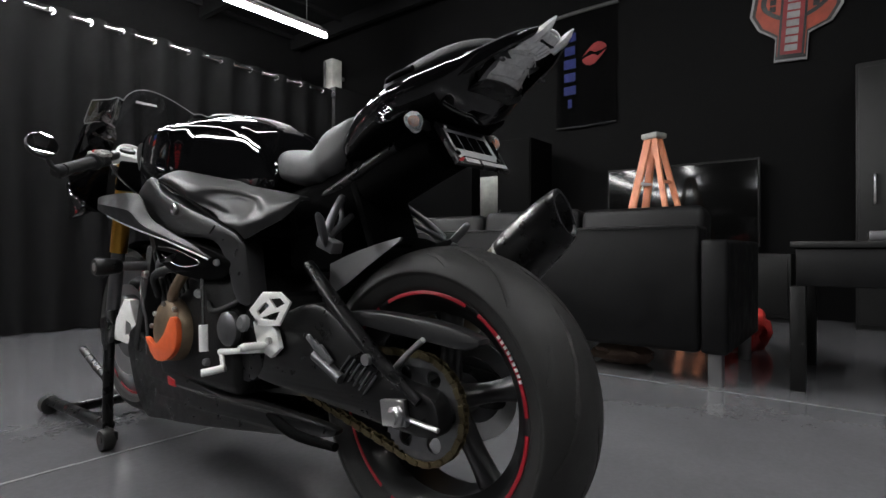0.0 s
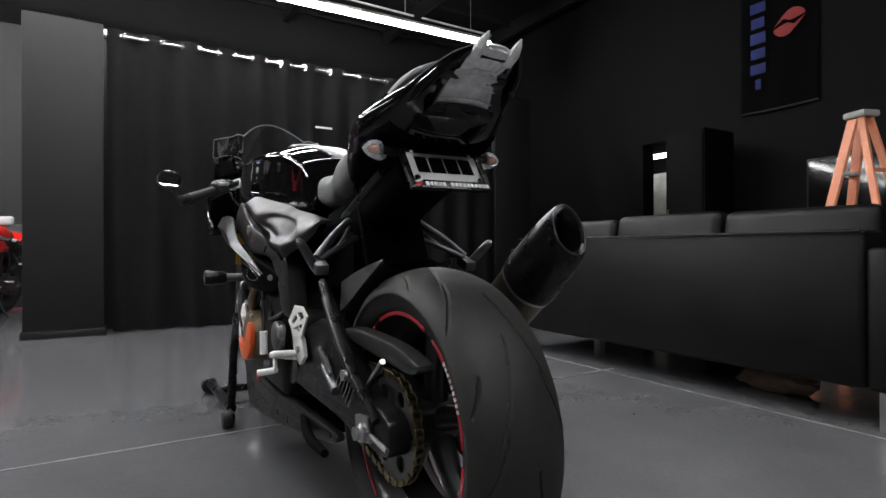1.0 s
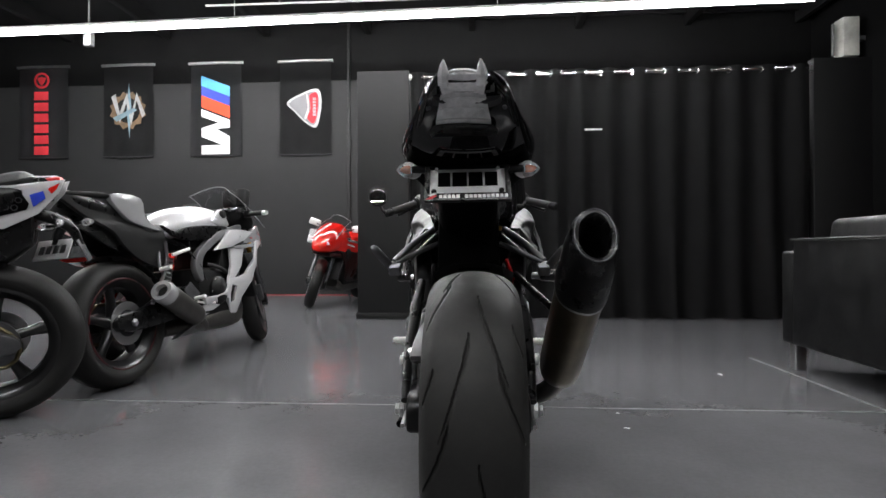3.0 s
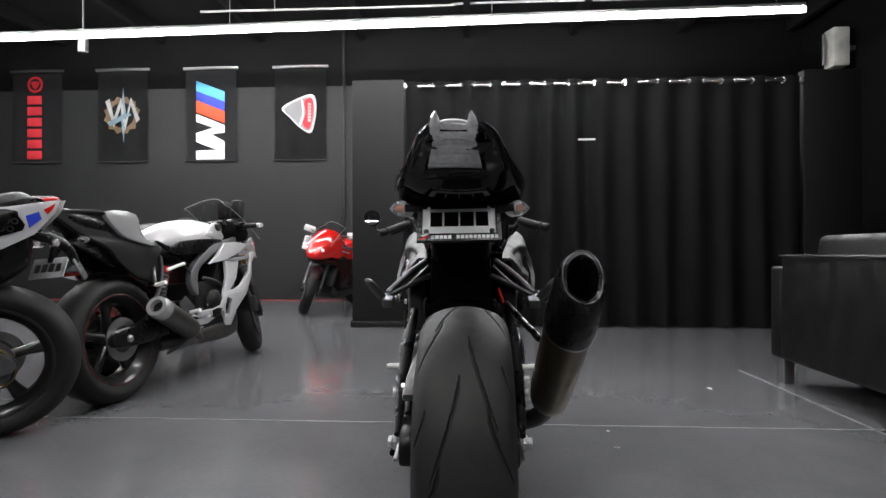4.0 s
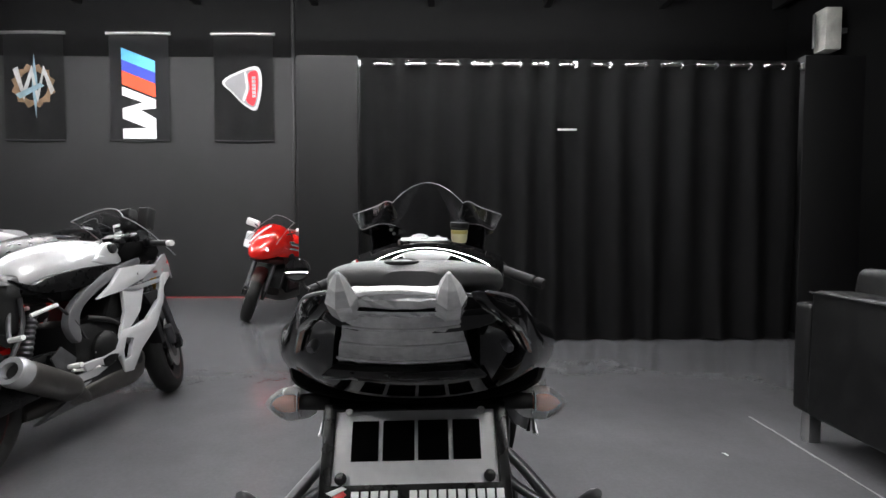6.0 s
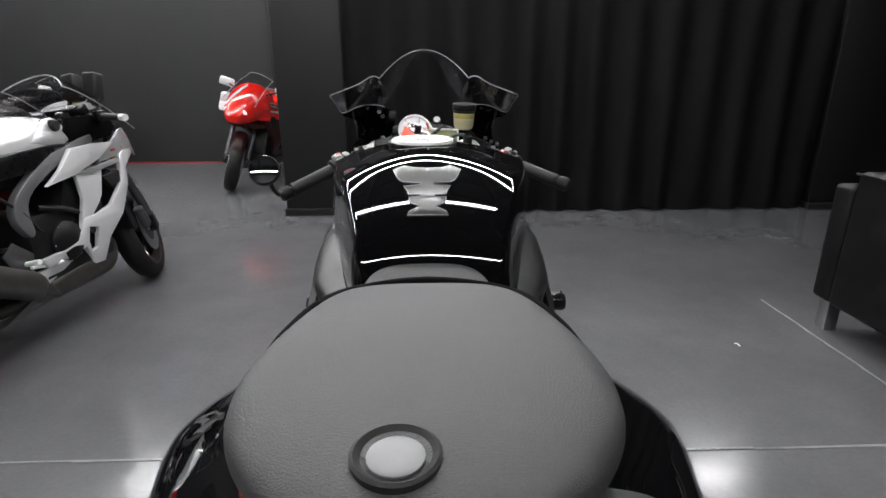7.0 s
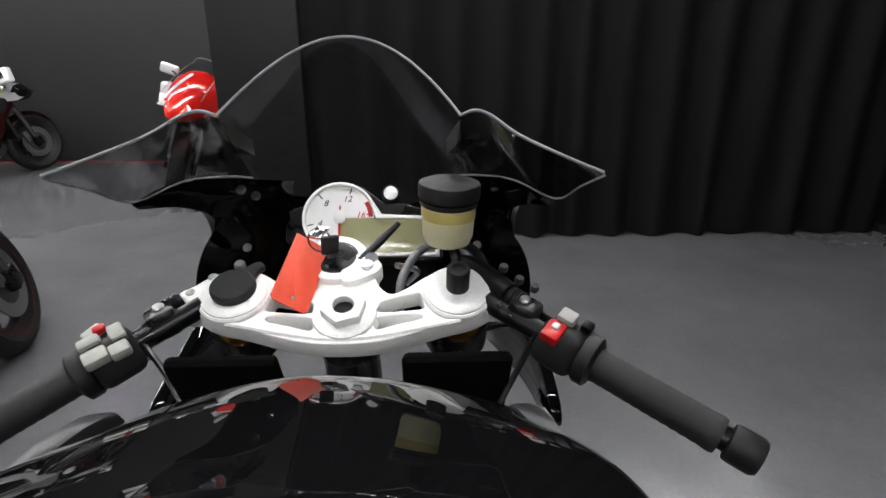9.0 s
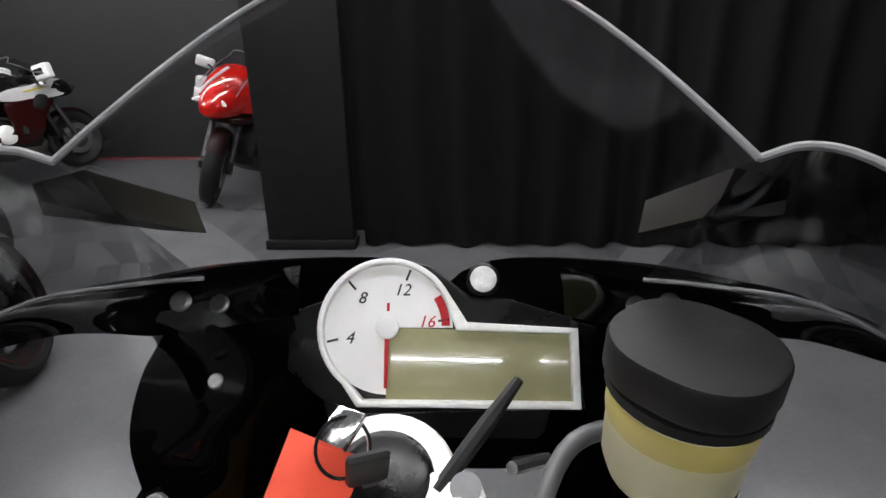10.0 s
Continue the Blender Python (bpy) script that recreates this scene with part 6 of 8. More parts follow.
bolt(adj, CM @ Vector((-0.119, 0.062, 0.02)), CN, 0.006, 0.008, "steel")
o = CM @ Vector((0.119, 0.03, 0.02))
part("damper_knob", turned([(0.0125, 0), (0.0125, 0.026), (0.011, 0.0285), (0.007, 0.0285), (0.006, 0.0265), (0.001, 0.0265)], o, CN, 22), "matte", bike, "black damper adjuster knob")

# ignition, key and tag
io = CM @ Vector((-0.016, 0.078, 0.004))
ign = part("ignition", turned([(0.028, 0.0), (0.028, 0.012), (0.026, 0.015), (0.023, 0.017), (0.02, 0.018), (0.005, 0.018)], io, CN, 30), "satin", bike, "black ignition lock")
part("lock_collar", turned([(0.0365, 0.0), (0.0365, 0.012), (0.0345, 0.0155), (0.029, 0.0155)], io, CN, 30), "alu", ign)
part("lock_lug", plate([smooth_path([(0.02, -0.02), (0.05, -0.012), (0.062, 0.0), (0.058, 0.012), (0.04, 0.02), (0.02, 0.024)], 3, True)], 0.011, 0.003, CM @ Matrix.Translation((-0.026, 0.06, 0.01))), "alu", clamp_top)
bolt(ign, CM @ Vector((0.02, 0.062, 0.021)), CN, 0.007, 0.004, "steel")
part("round_badge", turned([(0.0075, 0), (0.0075, 0.0012)], CM @ Vector((0.024, 0.074, 0.0215)), CN, 20), "alu_dark", clamp_top, "small round badge")
kp = CM @ Vector((-0.02, 0.074, 0.03))
key = part("key", boxed((0.02, 0.006, 0.026), kp + CN * 0.012, (24, 0, 20), 0.003), "matte", bike, "black key in the lock")
part("key_blade", boxed((0.008, 0.002, 0.014), kp + CN * 0.0, (24, 0, 20), 0.0005), "steel", key)
ring_n = Vector((0.5, -0.6, 0.5)).normalized()
part("key_ring", turned([(0.0125, -0.0008), (0.0142, -0.0008), (0.0142, 0.0008), (0.0125, 0.0008)], Vector((-0.033, 1.201, 0.997)), ring_n, 24, True), "chrome", key)
part("tag_clip", boxed((0.016, 0.02, 0.004), Vector((-0.034, 1.206, 1.004)), (20, 0, -25), 0.001), "chrome", key)
t0, t1 = Vector((-0.041, 1.2085, 0.992)), Vector((-0.0565, 1.1315, 0.9495))
dirn = (t1 - t0)
u = Vector((0.034, 0.009, -0.022)).normalized()
tm = frame_of(t0 + dirn / 2, dirn, u.cross(dirn) if u.cross(dirn).z > 0 else dirn.cross(u))
L = dirn.length
part("paper_tag", plate([[(-L / 2, -0.021), (L / 2 - 0.004, -0.021), (L / 2, -0.017), (L / 2, 0.017), (L / 2 - 0.004, 0.021), (-L / 2, 0.021)], circle(0.0025, 10, (L / 2 - 0.012, 0.002))[::-1]], 0.0009, 0.0003, tm), "tag", bike, "red plastic key tag")

# clip-ons, grips, switches, levers
for s in (-1, 1):
    a, b = Vector((s * 0.15, 1.152, 0.942)), Vector((s * 0.362, 0.985 if s > 0 else 1.008, 0.873 if s > 0 else 0.853))
    dr = (b - a).normalized()
    bar = part("clip_on", piped([a, b], 0.0112, 16, smooth=False), "satin", bike)
    part("bar_clamp", turned([(0.036, -0.018), (0.036, 0.018), (0.0275, 0.018), (0.0275, -0.018)], Vector((s * 0.119, 1.164, 0.937)) + ax * 0.045, ax, 28, True), "satin", bar)
    g0, g1 = a + dr * 0.12, a + dr * 0.252
    part("grip", turned([(0.0165, 0.0), (0.0175, 0.002)] + [(0.0172 if i % 2 else 0.0164, 0.006 + 0.0045 * i) for i in range(26)] + [(0.0175, 0.125), (0.0165, 0.128)], g0, dr, 20), "grip", bar, "ribbed rubber grip")
    part("bar_end", turned([(0.011, 0), (0.0165, 0.001), (0.0175, 0.006), (0.0175, 0.024), (0.015, 0.028), (0.006, 0.028)], g1 + dr * 0.002, dr, 20), "matte", bar)
    sx = a + dr * 0.092
    fm = frame_of(sx, dr, Vector((0, -0.45, 1)))
    sw = part("switch_block", boxed((0.046, 0.05, 0.046), sx, (-14, s * 18, s * -38), 0.011, 3), "matte", bar, "switch housing")
    part("housing_ring", turned([(0.024, -0.007), (0.026, -0.004), (0.026, 0.006), (0.021, 0.009)], a + dr * 0.12, dr, 24), "matte", sw)

    def key_on(name, size, at, material, words="", sw=sw, fm=fm, turn=0.0):
        bm = boxed(size, (0, 0, 0), (0, 0, turn), 0.0028, 2)
        bm.transform(fm @ Matrix.Translation(at))
        part(name, bm, material, sw, words)
    if s < 0:
        key_on("button", (0.022, 0.017, 0.012), (0.012, 0.014, 0.024), "lightbox", "pale grey button")
        key_on("button", (0.018, 0.015, 0.012), (-0.008, 0.018, 0.023), "lightbox", "pale grey button")
        key_on("button", (0.02, 0.012, 0.012), (0.012, -0.004, 0.026), "lightbox", "pale grey button")
        key_on("button", (0.014, 0.02, 0.012), (-0.012, -0.002, 0.025), "lightbox", "pale grey button")
        key_on("red_button", (0.012, 0.009, 0.008), (0.0, -0.021, 0.022), "red", "red button")
        key_on("flasher", (0.02, 0.016, 0.014), (0.006, -0.026, 0.012), "lightbox", "grey flasher switch", turn=20)
    else:
        key_on("kill_switch", (0.018, 0.024, 0.012), (-0.008, -0.012, 0.026), "red", "red kill switch")
        key_on("kill_mark", (0.008, 0.008, 0.004), (-0.008, -0.009, 0.033), "white_mark")
        key_on("button", (0.018, 0.016, 0.012), (-0.006, 0.014, 0.024), "lightbox", "pale grey button")
        key_on("button", (0.012, 0.012, 0.01), (0.014, 0.018, 0.022), "satin")
    lv = part("lever", piped([a + dr * 0.055 + Vector((0, 0.03, 0.002)), a + dr * 0.1 + Vector((0, 0.055, -0.004)), a + dr * 0.17 + Vector((0, 0.06, -0.012)), a + dr * 0.235 + Vector((0, 0.058, -0.018))], [0.009, 0.007, 0.006, 0.007], 10), "satin", bar, "black lever")
    part("perch", boxed((0.03, 0.04, 0.03), a + dr * 0.05 + Vector((0, 0.016, 0.004)), (-10, s * 15, s * -33), 0.006), "satin", bar)
    bolt(bar, a + dr * 0.05 + Vector((0, 0.012, 0.02)), (0, -0.3, 1), 0.006, 0.005, "steel")
    part("adjuster_wheel", turned([(0.01, 0)] + [(0.0125 if i % 2 else 0.011, 0.002 + 0.003 * i) for i in range(7)] + [(0.009, 0.024)], a + dr * 0.03 + Vector((0, 0.024, 0.012)), dr, 18), "satin" if s < 0 else "matte", bar)
    part("cable", piped([a + dr * 0.06 + Vector((0, -0.01, 0.0)), a + dr * 0.03 + Vector((0, -0.03, -0.06)), (s * 0.12, 1.06, 0.8)], 0.0035, 8), "chrome" if s < 0 else "matte", bar)
for s in (-1, 1):
    part("fork_shroud", boxed((0.11, 0.016, 0.1), (s * 0.115, 1.108, 0.87), (25, 0, 0), 0.007), "deep", bike, "black shroud behind the fork")
mc = part("master_cylinder", piped([(0.175, 1.155, 0.945), (0.14, 1.2, 0.955), (0.125, 1.215, 0.96)], [0.016, 0.018, 0.013], 14), "satin", bike, "black brake master cylinder")
for dx, dy, dz in ((0.17, 1.175, 0.968), (0.185, 1.16, 0.96), (0.2, 1.15, 0.955)):
    bolt(mc, (dx, dy, dz), (0.1, -0.4, 1), 0.005, 0.008, "alu_dark")
part("throttle_cable", piped([(0.19, 1.13, 0.935), (0.2, 1.18, 0.9), (0.15, 1.24, 0.86), (0.06, 1.2, 0.82)], 0.004, 8), "matte", bike)
# reservoir
rc = Vector((0.109, 1.187, 1.0))
up = Vector((0.03, -0.06, 1)).normalized()
res = part("brake_reservoir", turned([(0.018, 0.0), (0.024, 0.003), (0.0275, 0.012), (0.029, 0.045), (0.029, 0.05)], rc - up * 0.004, up, 32), "fluid", bike, "milky brake fluid reservoir")
part("fluid_level", turned([(0.02, 0.031), (0.0286, 0.032), (0.0293, 0.036), (0.0294, 0.043), (0.0288, 0.045)], rc - up * 0.004, up, 32), "fluid_dark", res)
lid = [(0.0312 + 0.0018 * abs(math.cos(4 * math.pi * i / 48)), 2 * math.pi * i / 48) for i in range(48)]
part("lid", plate([[(r * math.cos(a), r * math.sin(a)) for r, a in lid]], 0.0088, 0.0025, frame_of(rc + up * 0.0575, (1, 0, 0), up)), "matte", res, "black ribbed screw lid")
part("lid_lip", turned([(0.0295, 0.0455), (0.031, 0.047), (0.031, 0.051)], rc - up * 0.004, up, 32), "matte", res)
part("reservoir_bracket", piped([(0.119, 1.165, 0.965), (0.118, 1.18, 0.985), (0.111, 1.186, 0.998)], 0.006, 8), "satin", bike)
part("reservoir_hose", piped([(0.112, 1.195, 0.998), (0.14, 1.23, 0.975), (0.155, 1.225, 0.955), (0.15, 1.2, 0.95)], 0.0055, 8), "matte", bike)
part("steering_damper", piped([(0.05, 1.24, 0.95), (0.075, 1.27, 0.93), (0.06, 1.3, 0.9)], 0.004, 8), "steel", bike)
part("wire_loop", piped([(0.056, 1.165, 0.92), (0.058, 1.2, 0.95), (0.082, 1.236, 0.972), (0.122, 1.242, 0.972), (0.152, 1.205, 0.95), (0.158, 1.17, 0.925)], 0.0052, 10), "frame_silver", bike, "silver grey wire loop")
part("key_lever", piped([(0.01, 1.2, 0.972), (0.032, 1.228, 0.985), (0.053, 1.252, 1.0)], [0.004, 0.0048, 0.003], 8), "matte", bike)
# bar-end mirror
mir = part("mirror_arm", piped([(-0.368, 0.99, 0.855), (-0.382, 0.99, 0.865), (-0.392, 0.988, 0.885)], [0.009, 0.006, 0.006], 10), "matte", bike, "bar-end mirror arm")
mf = frame_of((-0.403, 0.985, 0.921), (1, 0.06, 0), (0.06, -0.88, 0.455))
shell = part("mirror_shell", plate([circle(0.039, 40)], 0.008, 0.005, mf @ Matrix.Translation((0, 0, -0.0095))), "matte", mir, "round black mirror shell")
part("mirror_glass", turned([(0.0365, -0.002), (0.0365, 0.0004), (0.0355, 0.001), (0.0005, 0.001)], mf.translation, mf.to_3x3() @ Vector((0, 0, 1)), 40), "mirror", mir, "round reflecting mirror glass")
part("mirror_pivot", turned([(0.008, -0.006), (0.009, 0.0), (0.008, 0.006)], (-0.392, 0.994, 0.888), (1, 0, 0), 16), "alu_dark", mir)

# instruments
GN = Vector((0, -math.cos(math.radians(33)), math.sin(math.radians(33))))
GM = frame_of((-0.032, 1.347, 0.979), (1, 0, 0), GN)
R_ = 0.051
arc = [(R_ * math.cos(a), R_ * math.sin(a)) for a in np.radians(np.linspace(28, 232, 30))]
body_out = arc + [(-0.02, -0.056), (0.137, -0.056), (0.137, 0.0), (0.058, 0.004)]
inner = [(0.0465 * math.cos(a), 0.0465 * math.sin(a)) for a in np.radians(np.linspace(26, 230, 28))] + [(-0.016, -0.0505), (0.131, -0.0505), (0.131, -0.004), (0.05, -0.002)]
gauge = part("instrument_case", plate([[(-0.074, -0.03), (-0.074, 0.012), (-0.05, 0.02), (-0.03, 0.045), (0.0, 0.054), (0.03, 0.047), (0.06, 0.024), (0.09, 0.022), (0.137, 0.008), (0.142, -0.056), (-0.02, -0.062), (-0.05, -0.05)]], 0.02, 0.004, GM @ Matrix.Translation((0, 0, -0.024))), "satin", bike, "black instrument housing")
part("bezel", plate([body_out, inner[::-1]], 0.005, 0.0018, GM), "alu", gauge, "silver bezel round dial and display")
part("dial_face", plate([[(0.0475 * math.cos(a), 0.0475 * math.sin(a)) for a in np.radians(np.linspace(0, 270, 40))] + [(0.0, -0.0), (0.047, 0.0)]], 0.001, 0.0003, GM @ Matrix.Translation((0, 0, -0.002))), "dial", gauge, "white rev counter face")
part("display", plate([[(0.0, -0.051), (0.132, -0.051), (0.132, -0.003), (0.0, 0.0)]], 0.001, 0.0003, GM @ Matrix.Translation((0, 0, -0.0015))), "lcd", gauge, "olive liquid crystal display")
dm = GM @ Matrix.Translation((0, 0, -0.0008))
for words, ang, r, material in (("4", 196, 0.029, "print_black"), ("8", 133, 0.029, "print_black"), ("12", 70, 0.029, "print_black"), ("16", 8, 0.0285, "crimson_cloth")):
    a = math.radians(ang)
    part("numeral", lettering(words, 0.0125, 0.0003, dm @ Matrix.Translation((r * math.cos(a), r * math.sin(a), 0))), material, gauge)
for k in range(18):
    a = math.radians(206 - 12.4 * k)
    long_ = k in (1, 6, 11, 16)
    if long_:
        r0, r1_, w = 0.037, 0.0455, 0.0008
        c, s_ = math.cos(a), math.sin(a)
        part("tick", plate([[(r0 * c - w * s_, r0 * s_ + w * c), (r1_ * c - w * s_, r1_ * s_ + w * c), (r1_ * c + w * s_, r1_ * s_ - w * c), (r0 * c + w * s_, r0 * s_ - w * c)]], 0.0003, 0.0001, dm), "print_black", gauge)
A = np.radians(np.linspace(2, 32, 8))
part("red_zone", plate([[(0.0455 * math.cos(a), 0.0455 * math.sin(a)) for a in A] + [(0.0395 * math.cos(a), 0.0395 * math.sin(a)) for a in A[::-1]]], 0.0003, 0.0001, dm), "crimson_cloth", gauge, "red rev limit band")
part("needle", plate([[(-0.0012, -0.043), (0.0012, -0.043), (0.0016, 0.0), (-0.0016, 0.0)]], 0.0008, 0.0002, GM @ Matrix.Translation((0, 0, 0.002))), "crimson_cloth", gauge, "red needle at rest")
part("needle_tail", plate([[(-0.001, 0.012), (0.001, 0.012), (0.001, 0.018), (-0.001, 0.018)]], 0.0005, 0.0001, dm), "crimson_cloth", gauge)
part("needle_hub", turned([(0.0085, 0.0), (0.0085, 0.003), (0.007, 0.004)], GM @ Vector((0, 0, 0)), GN, 24), "dial", gauge)
part("shift_light", turned([(0.0125, -0.01), (0.0125, 0.003), (0.0105, 0.004), (0.0098, 0.003)], GM @ Vector((0.07, 0.036, -0.004)), GN, 24), "satin", gauge, "black shift lamp ring")
part("shift_lens", turned([(0.0098, 0.001), (0.0098, 0.0035), (0.006, 0.005)], GM @ Vector((0.07, 0.036, -0.004)), GN, 24), "reflector", gauge, "round silver lamp lens")

# cockpit covers
for s in (-1, 1):
    shelf = [[(-0.232, 1.205, 1.04), (-0.195, 1.225, 1.057), (-0.155, 1.235, 1.06), (-0.12, 1.265, 1.052), (-0.085, 1.33, 1.035)],
             [(-0.232, 1.208, 1.036), (-0.205, 1.24, 1.043), (-0.178, 1.26, 1.04), (-0.15, 1.29, 1.03), (-0.09, 1.335, 1.018)],
             [(-0.23, 1.215, 1.03), (-0.21, 1.26, 1.02), (-0.195, 1.285, 1.008), (-0.175, 1.315, 0.99), (-0.095, 1.345, 0.99)]]
    well = [[(-0.178, 1.315, 0.992), (-0.14, 1.33, 0.992), (-0.1, 1.345, 0.992)],
            [(-0.222, 1.34, 0.935), (-0.16, 1.345, 0.93), (-0.1, 1.36, 0.93)],
            [(-0.235, 1.33, 0.885), (-0.17, 1.35, 0.86), (-0.1, 1.385, 0.85)],
            [(-0.23, 1.325, 0.825), (-0.15, 1.37, 0.78), (-0.1, 1.41, 0.76)]]
    for lines in (well, shelf):
        rows = [smooth_path([(-s * x, y, z) for x, y, z in ln], 5) for ln in lines]
        cols = list(zip(*rows))
        rows = list(zip(*[smooth_path(c, 5) for c in cols]))
        bm = skin(bmesh.new(), rows, False, False)
        bmesh.ops.solidify(bm, geom=bm.faces[:], thickness=0.004)
        ck = part("cockpit_cover", bm, "gloss", bike, "gloss black inner fairing cover")
    for x, y, z in ((-0.134, 1.272, 1.034), (-0.125, 1.297, 1.02), (-0.157, 1.335, 0.938)):
        bolt(ck, (-s * x, y - 0.004, z + 0.004), (0.1 * s, -0.7, 0.6), 0.006, 0.004, "steel", "screw")
part("dash_floor", body_loft([(1.4, 0.93, 0.8, 0.88, 0.2), (1.5, 0.91, 0.78, 0.87, 0.19), (1.62, 0.87, 0.78, 0.83, 0.14), (1.72, 0.84, 0.79, 0.82, 0.06)], 5, 2.6, 32), "deep", bike, "black nose shell")
part("dash_filler", boxed((0.2, 0.03, 0.16), (0, 1.4, 0.88), (20, 0, 0), 0.01), "matte", bike)

# windscreen
def screen_point(u, v):
    t = np.array((0.122 * u, 1.27 - 0.085 * abs(u) ** 2.2, 1.21 - 0.076 * abs(u) ** 2.0))
    m1 = np.array((0.15 * u, 1.42 - 0.07 * u * u, 1.165 - 0.09 * abs(u) ** 2.0))
    b0 = np.array((0.155 * u, 1.62 - 0.12 * u * u, 0.945 - 0.01 * u * u))
    return tuple((1 - v) ** 2 * t + 2 * v * (1 - v) * m1 + v * v * b0)


rows = [[screen_point(u, v) for u in np.linspace(-1, 1, 33)] for v in np.linspace(0, 1, 20)]
bm = skin(bmesh.new(), rows, False, False)
bmesh.ops.solidify(bm, geom=bm.faces[:], thickness=0.003)
scr = part("windscreen", bm, "screen", bike, "smoked clear windscreen", 60)
top_edge = [screen_point(u, 0.0) for u in np.linspace(-1, 1, 41)]
part("screen_edge", piped(top_edge, 0.0014, 8, smooth=False), "screen_edge", scr, "frosted screen edge")
for s in (-1, 1):
    upper = smooth_path([(-0.122, 1.186, 1.134), (-0.135, 1.182, 1.139), (-0.15, 1.172, 1.136), (-0.175, 1.145, 1.12), (-0.212, 1.115, 1.105), (-0.245, 1.098, 1.093)], 4)
    lower = smooth_path([(-0.118, 1.265, 1.054), (-0.14, 1.245, 1.06), (-0.185, 1.228, 1.058), (-0.23, 1.206, 1.041), (-0.24, 1.15, 1.068), (-0.246, 1.1, 1.09)], 4)
    rows = [[tuple(np.array(a) * (1 - v) + np.array(b) * v) for v in np.linspace(0, 1, 6)] for a, b in zip(upper, lower)]
    rows = [[(-s * x, y, z) for x, y, z in r] for r in rows]
    bm = skin(bmesh.new(), rows, False, False)
    bmesh.ops.solidify(bm, geom=bm.faces[:], thickness=0.0025)
    part("screen_wing", bm, "wing", scr, "clear side lip of the windscreen")
    part("screen_edge", piped([(-s * x, y, z) for x, y, z in upper], 0.0016, 8, smooth=False), "screen_edge", scr)
    part("screen_edge", piped([(-s * x, y, z) for x, y, z in lower], 0.0012, 8, smooth=False), "screen_edge", scr)
    bm = skin(bmesh.new(), [[(-s * x, y, z) for x, y, z in r] for r in ([(-0.122, 1.2, 1.128), (-0.14, 1.195, 1.124), (-0.143, 1.2, 1.11), (-0.124, 1.215, 1.105)], [(-0.11, 1.255, 1.1), (-0.128, 1.25, 1.096), (-0.13, 1.255, 1.085), (-0.112, 1.265, 1.08)])])
    part("screen_mount", bm, "pad", scr, "grey plastic screen mount")

# front stand
st = thing("front_stand", "black tubular front paddock stand with rubber wheels", "paddock stand")
for s in (-1, 1):
    part("upright", piped([(s * 0.175, 1.17, 0.06), (s * 0.16, 1.2, 0.25), (s * 0.135, 1.25, 0.42)], 0.016, 12), "satin", st)
    part("side_tube", piped([(s * 0.175, 1.16, 0.06), (s * 0.175, 1.4, 0.055), (s * 0.18, 1.69, 0.05)], 0.019, 12), "satin", st)
    part("gusset", side_panel([(1.16, 0.06), (1.2, 0.3), (1.19, 0.1), (1.36, 0.065)], 0.17, 0.004, 0.001, s, None, 0, 0), "satin", st)
    part("lift_pin", piped([(s * 0.135, 1.25, 0.415), (s * 0.1, 1.26, 0.415)], 0.012, 12, smooth=False), "satin", st)
    w = part("wheel", turned([(0.012, -0.018), (0.03, -0.018), (0.034, -0.012), (0.034, 0.012), (0.03, 0.018), (0.012, 0.018)], (s * 0.2, 1.11, 0.034), (1, 0, 0), 24, True), "rubber", st, "small rubber wheel")
    part("hub", turned([(0.013, -0.02), (0.013, 0.02)], (s * 0.2, 1.11, 0.034), (1, 0, 0), 14), "satin", w)
    part("end_cap", piped([(s * 0.18, 1.68, 0.036), (s * 0.18, 1.72, 0.036)], 0.036, 16, smooth=False), "rubber", st)
    part("wheel_bracket", boxed((0.012, 0.1, 0.03), (s * 0.182, 1.13, 0.045), bevel=0.004), "satin", st)
part("cross_tube", piped([(-0.175, 1.5, 0.055), (0.175, 1.5, 0.055)], 0.018, 12, smooth=False), "satin", st)
part("handle", piped([(0, 1.5, 0.06), (0, 1.75, 0.14), (0, 1.9, 0.2)], 0.016, 12), "satin", st)

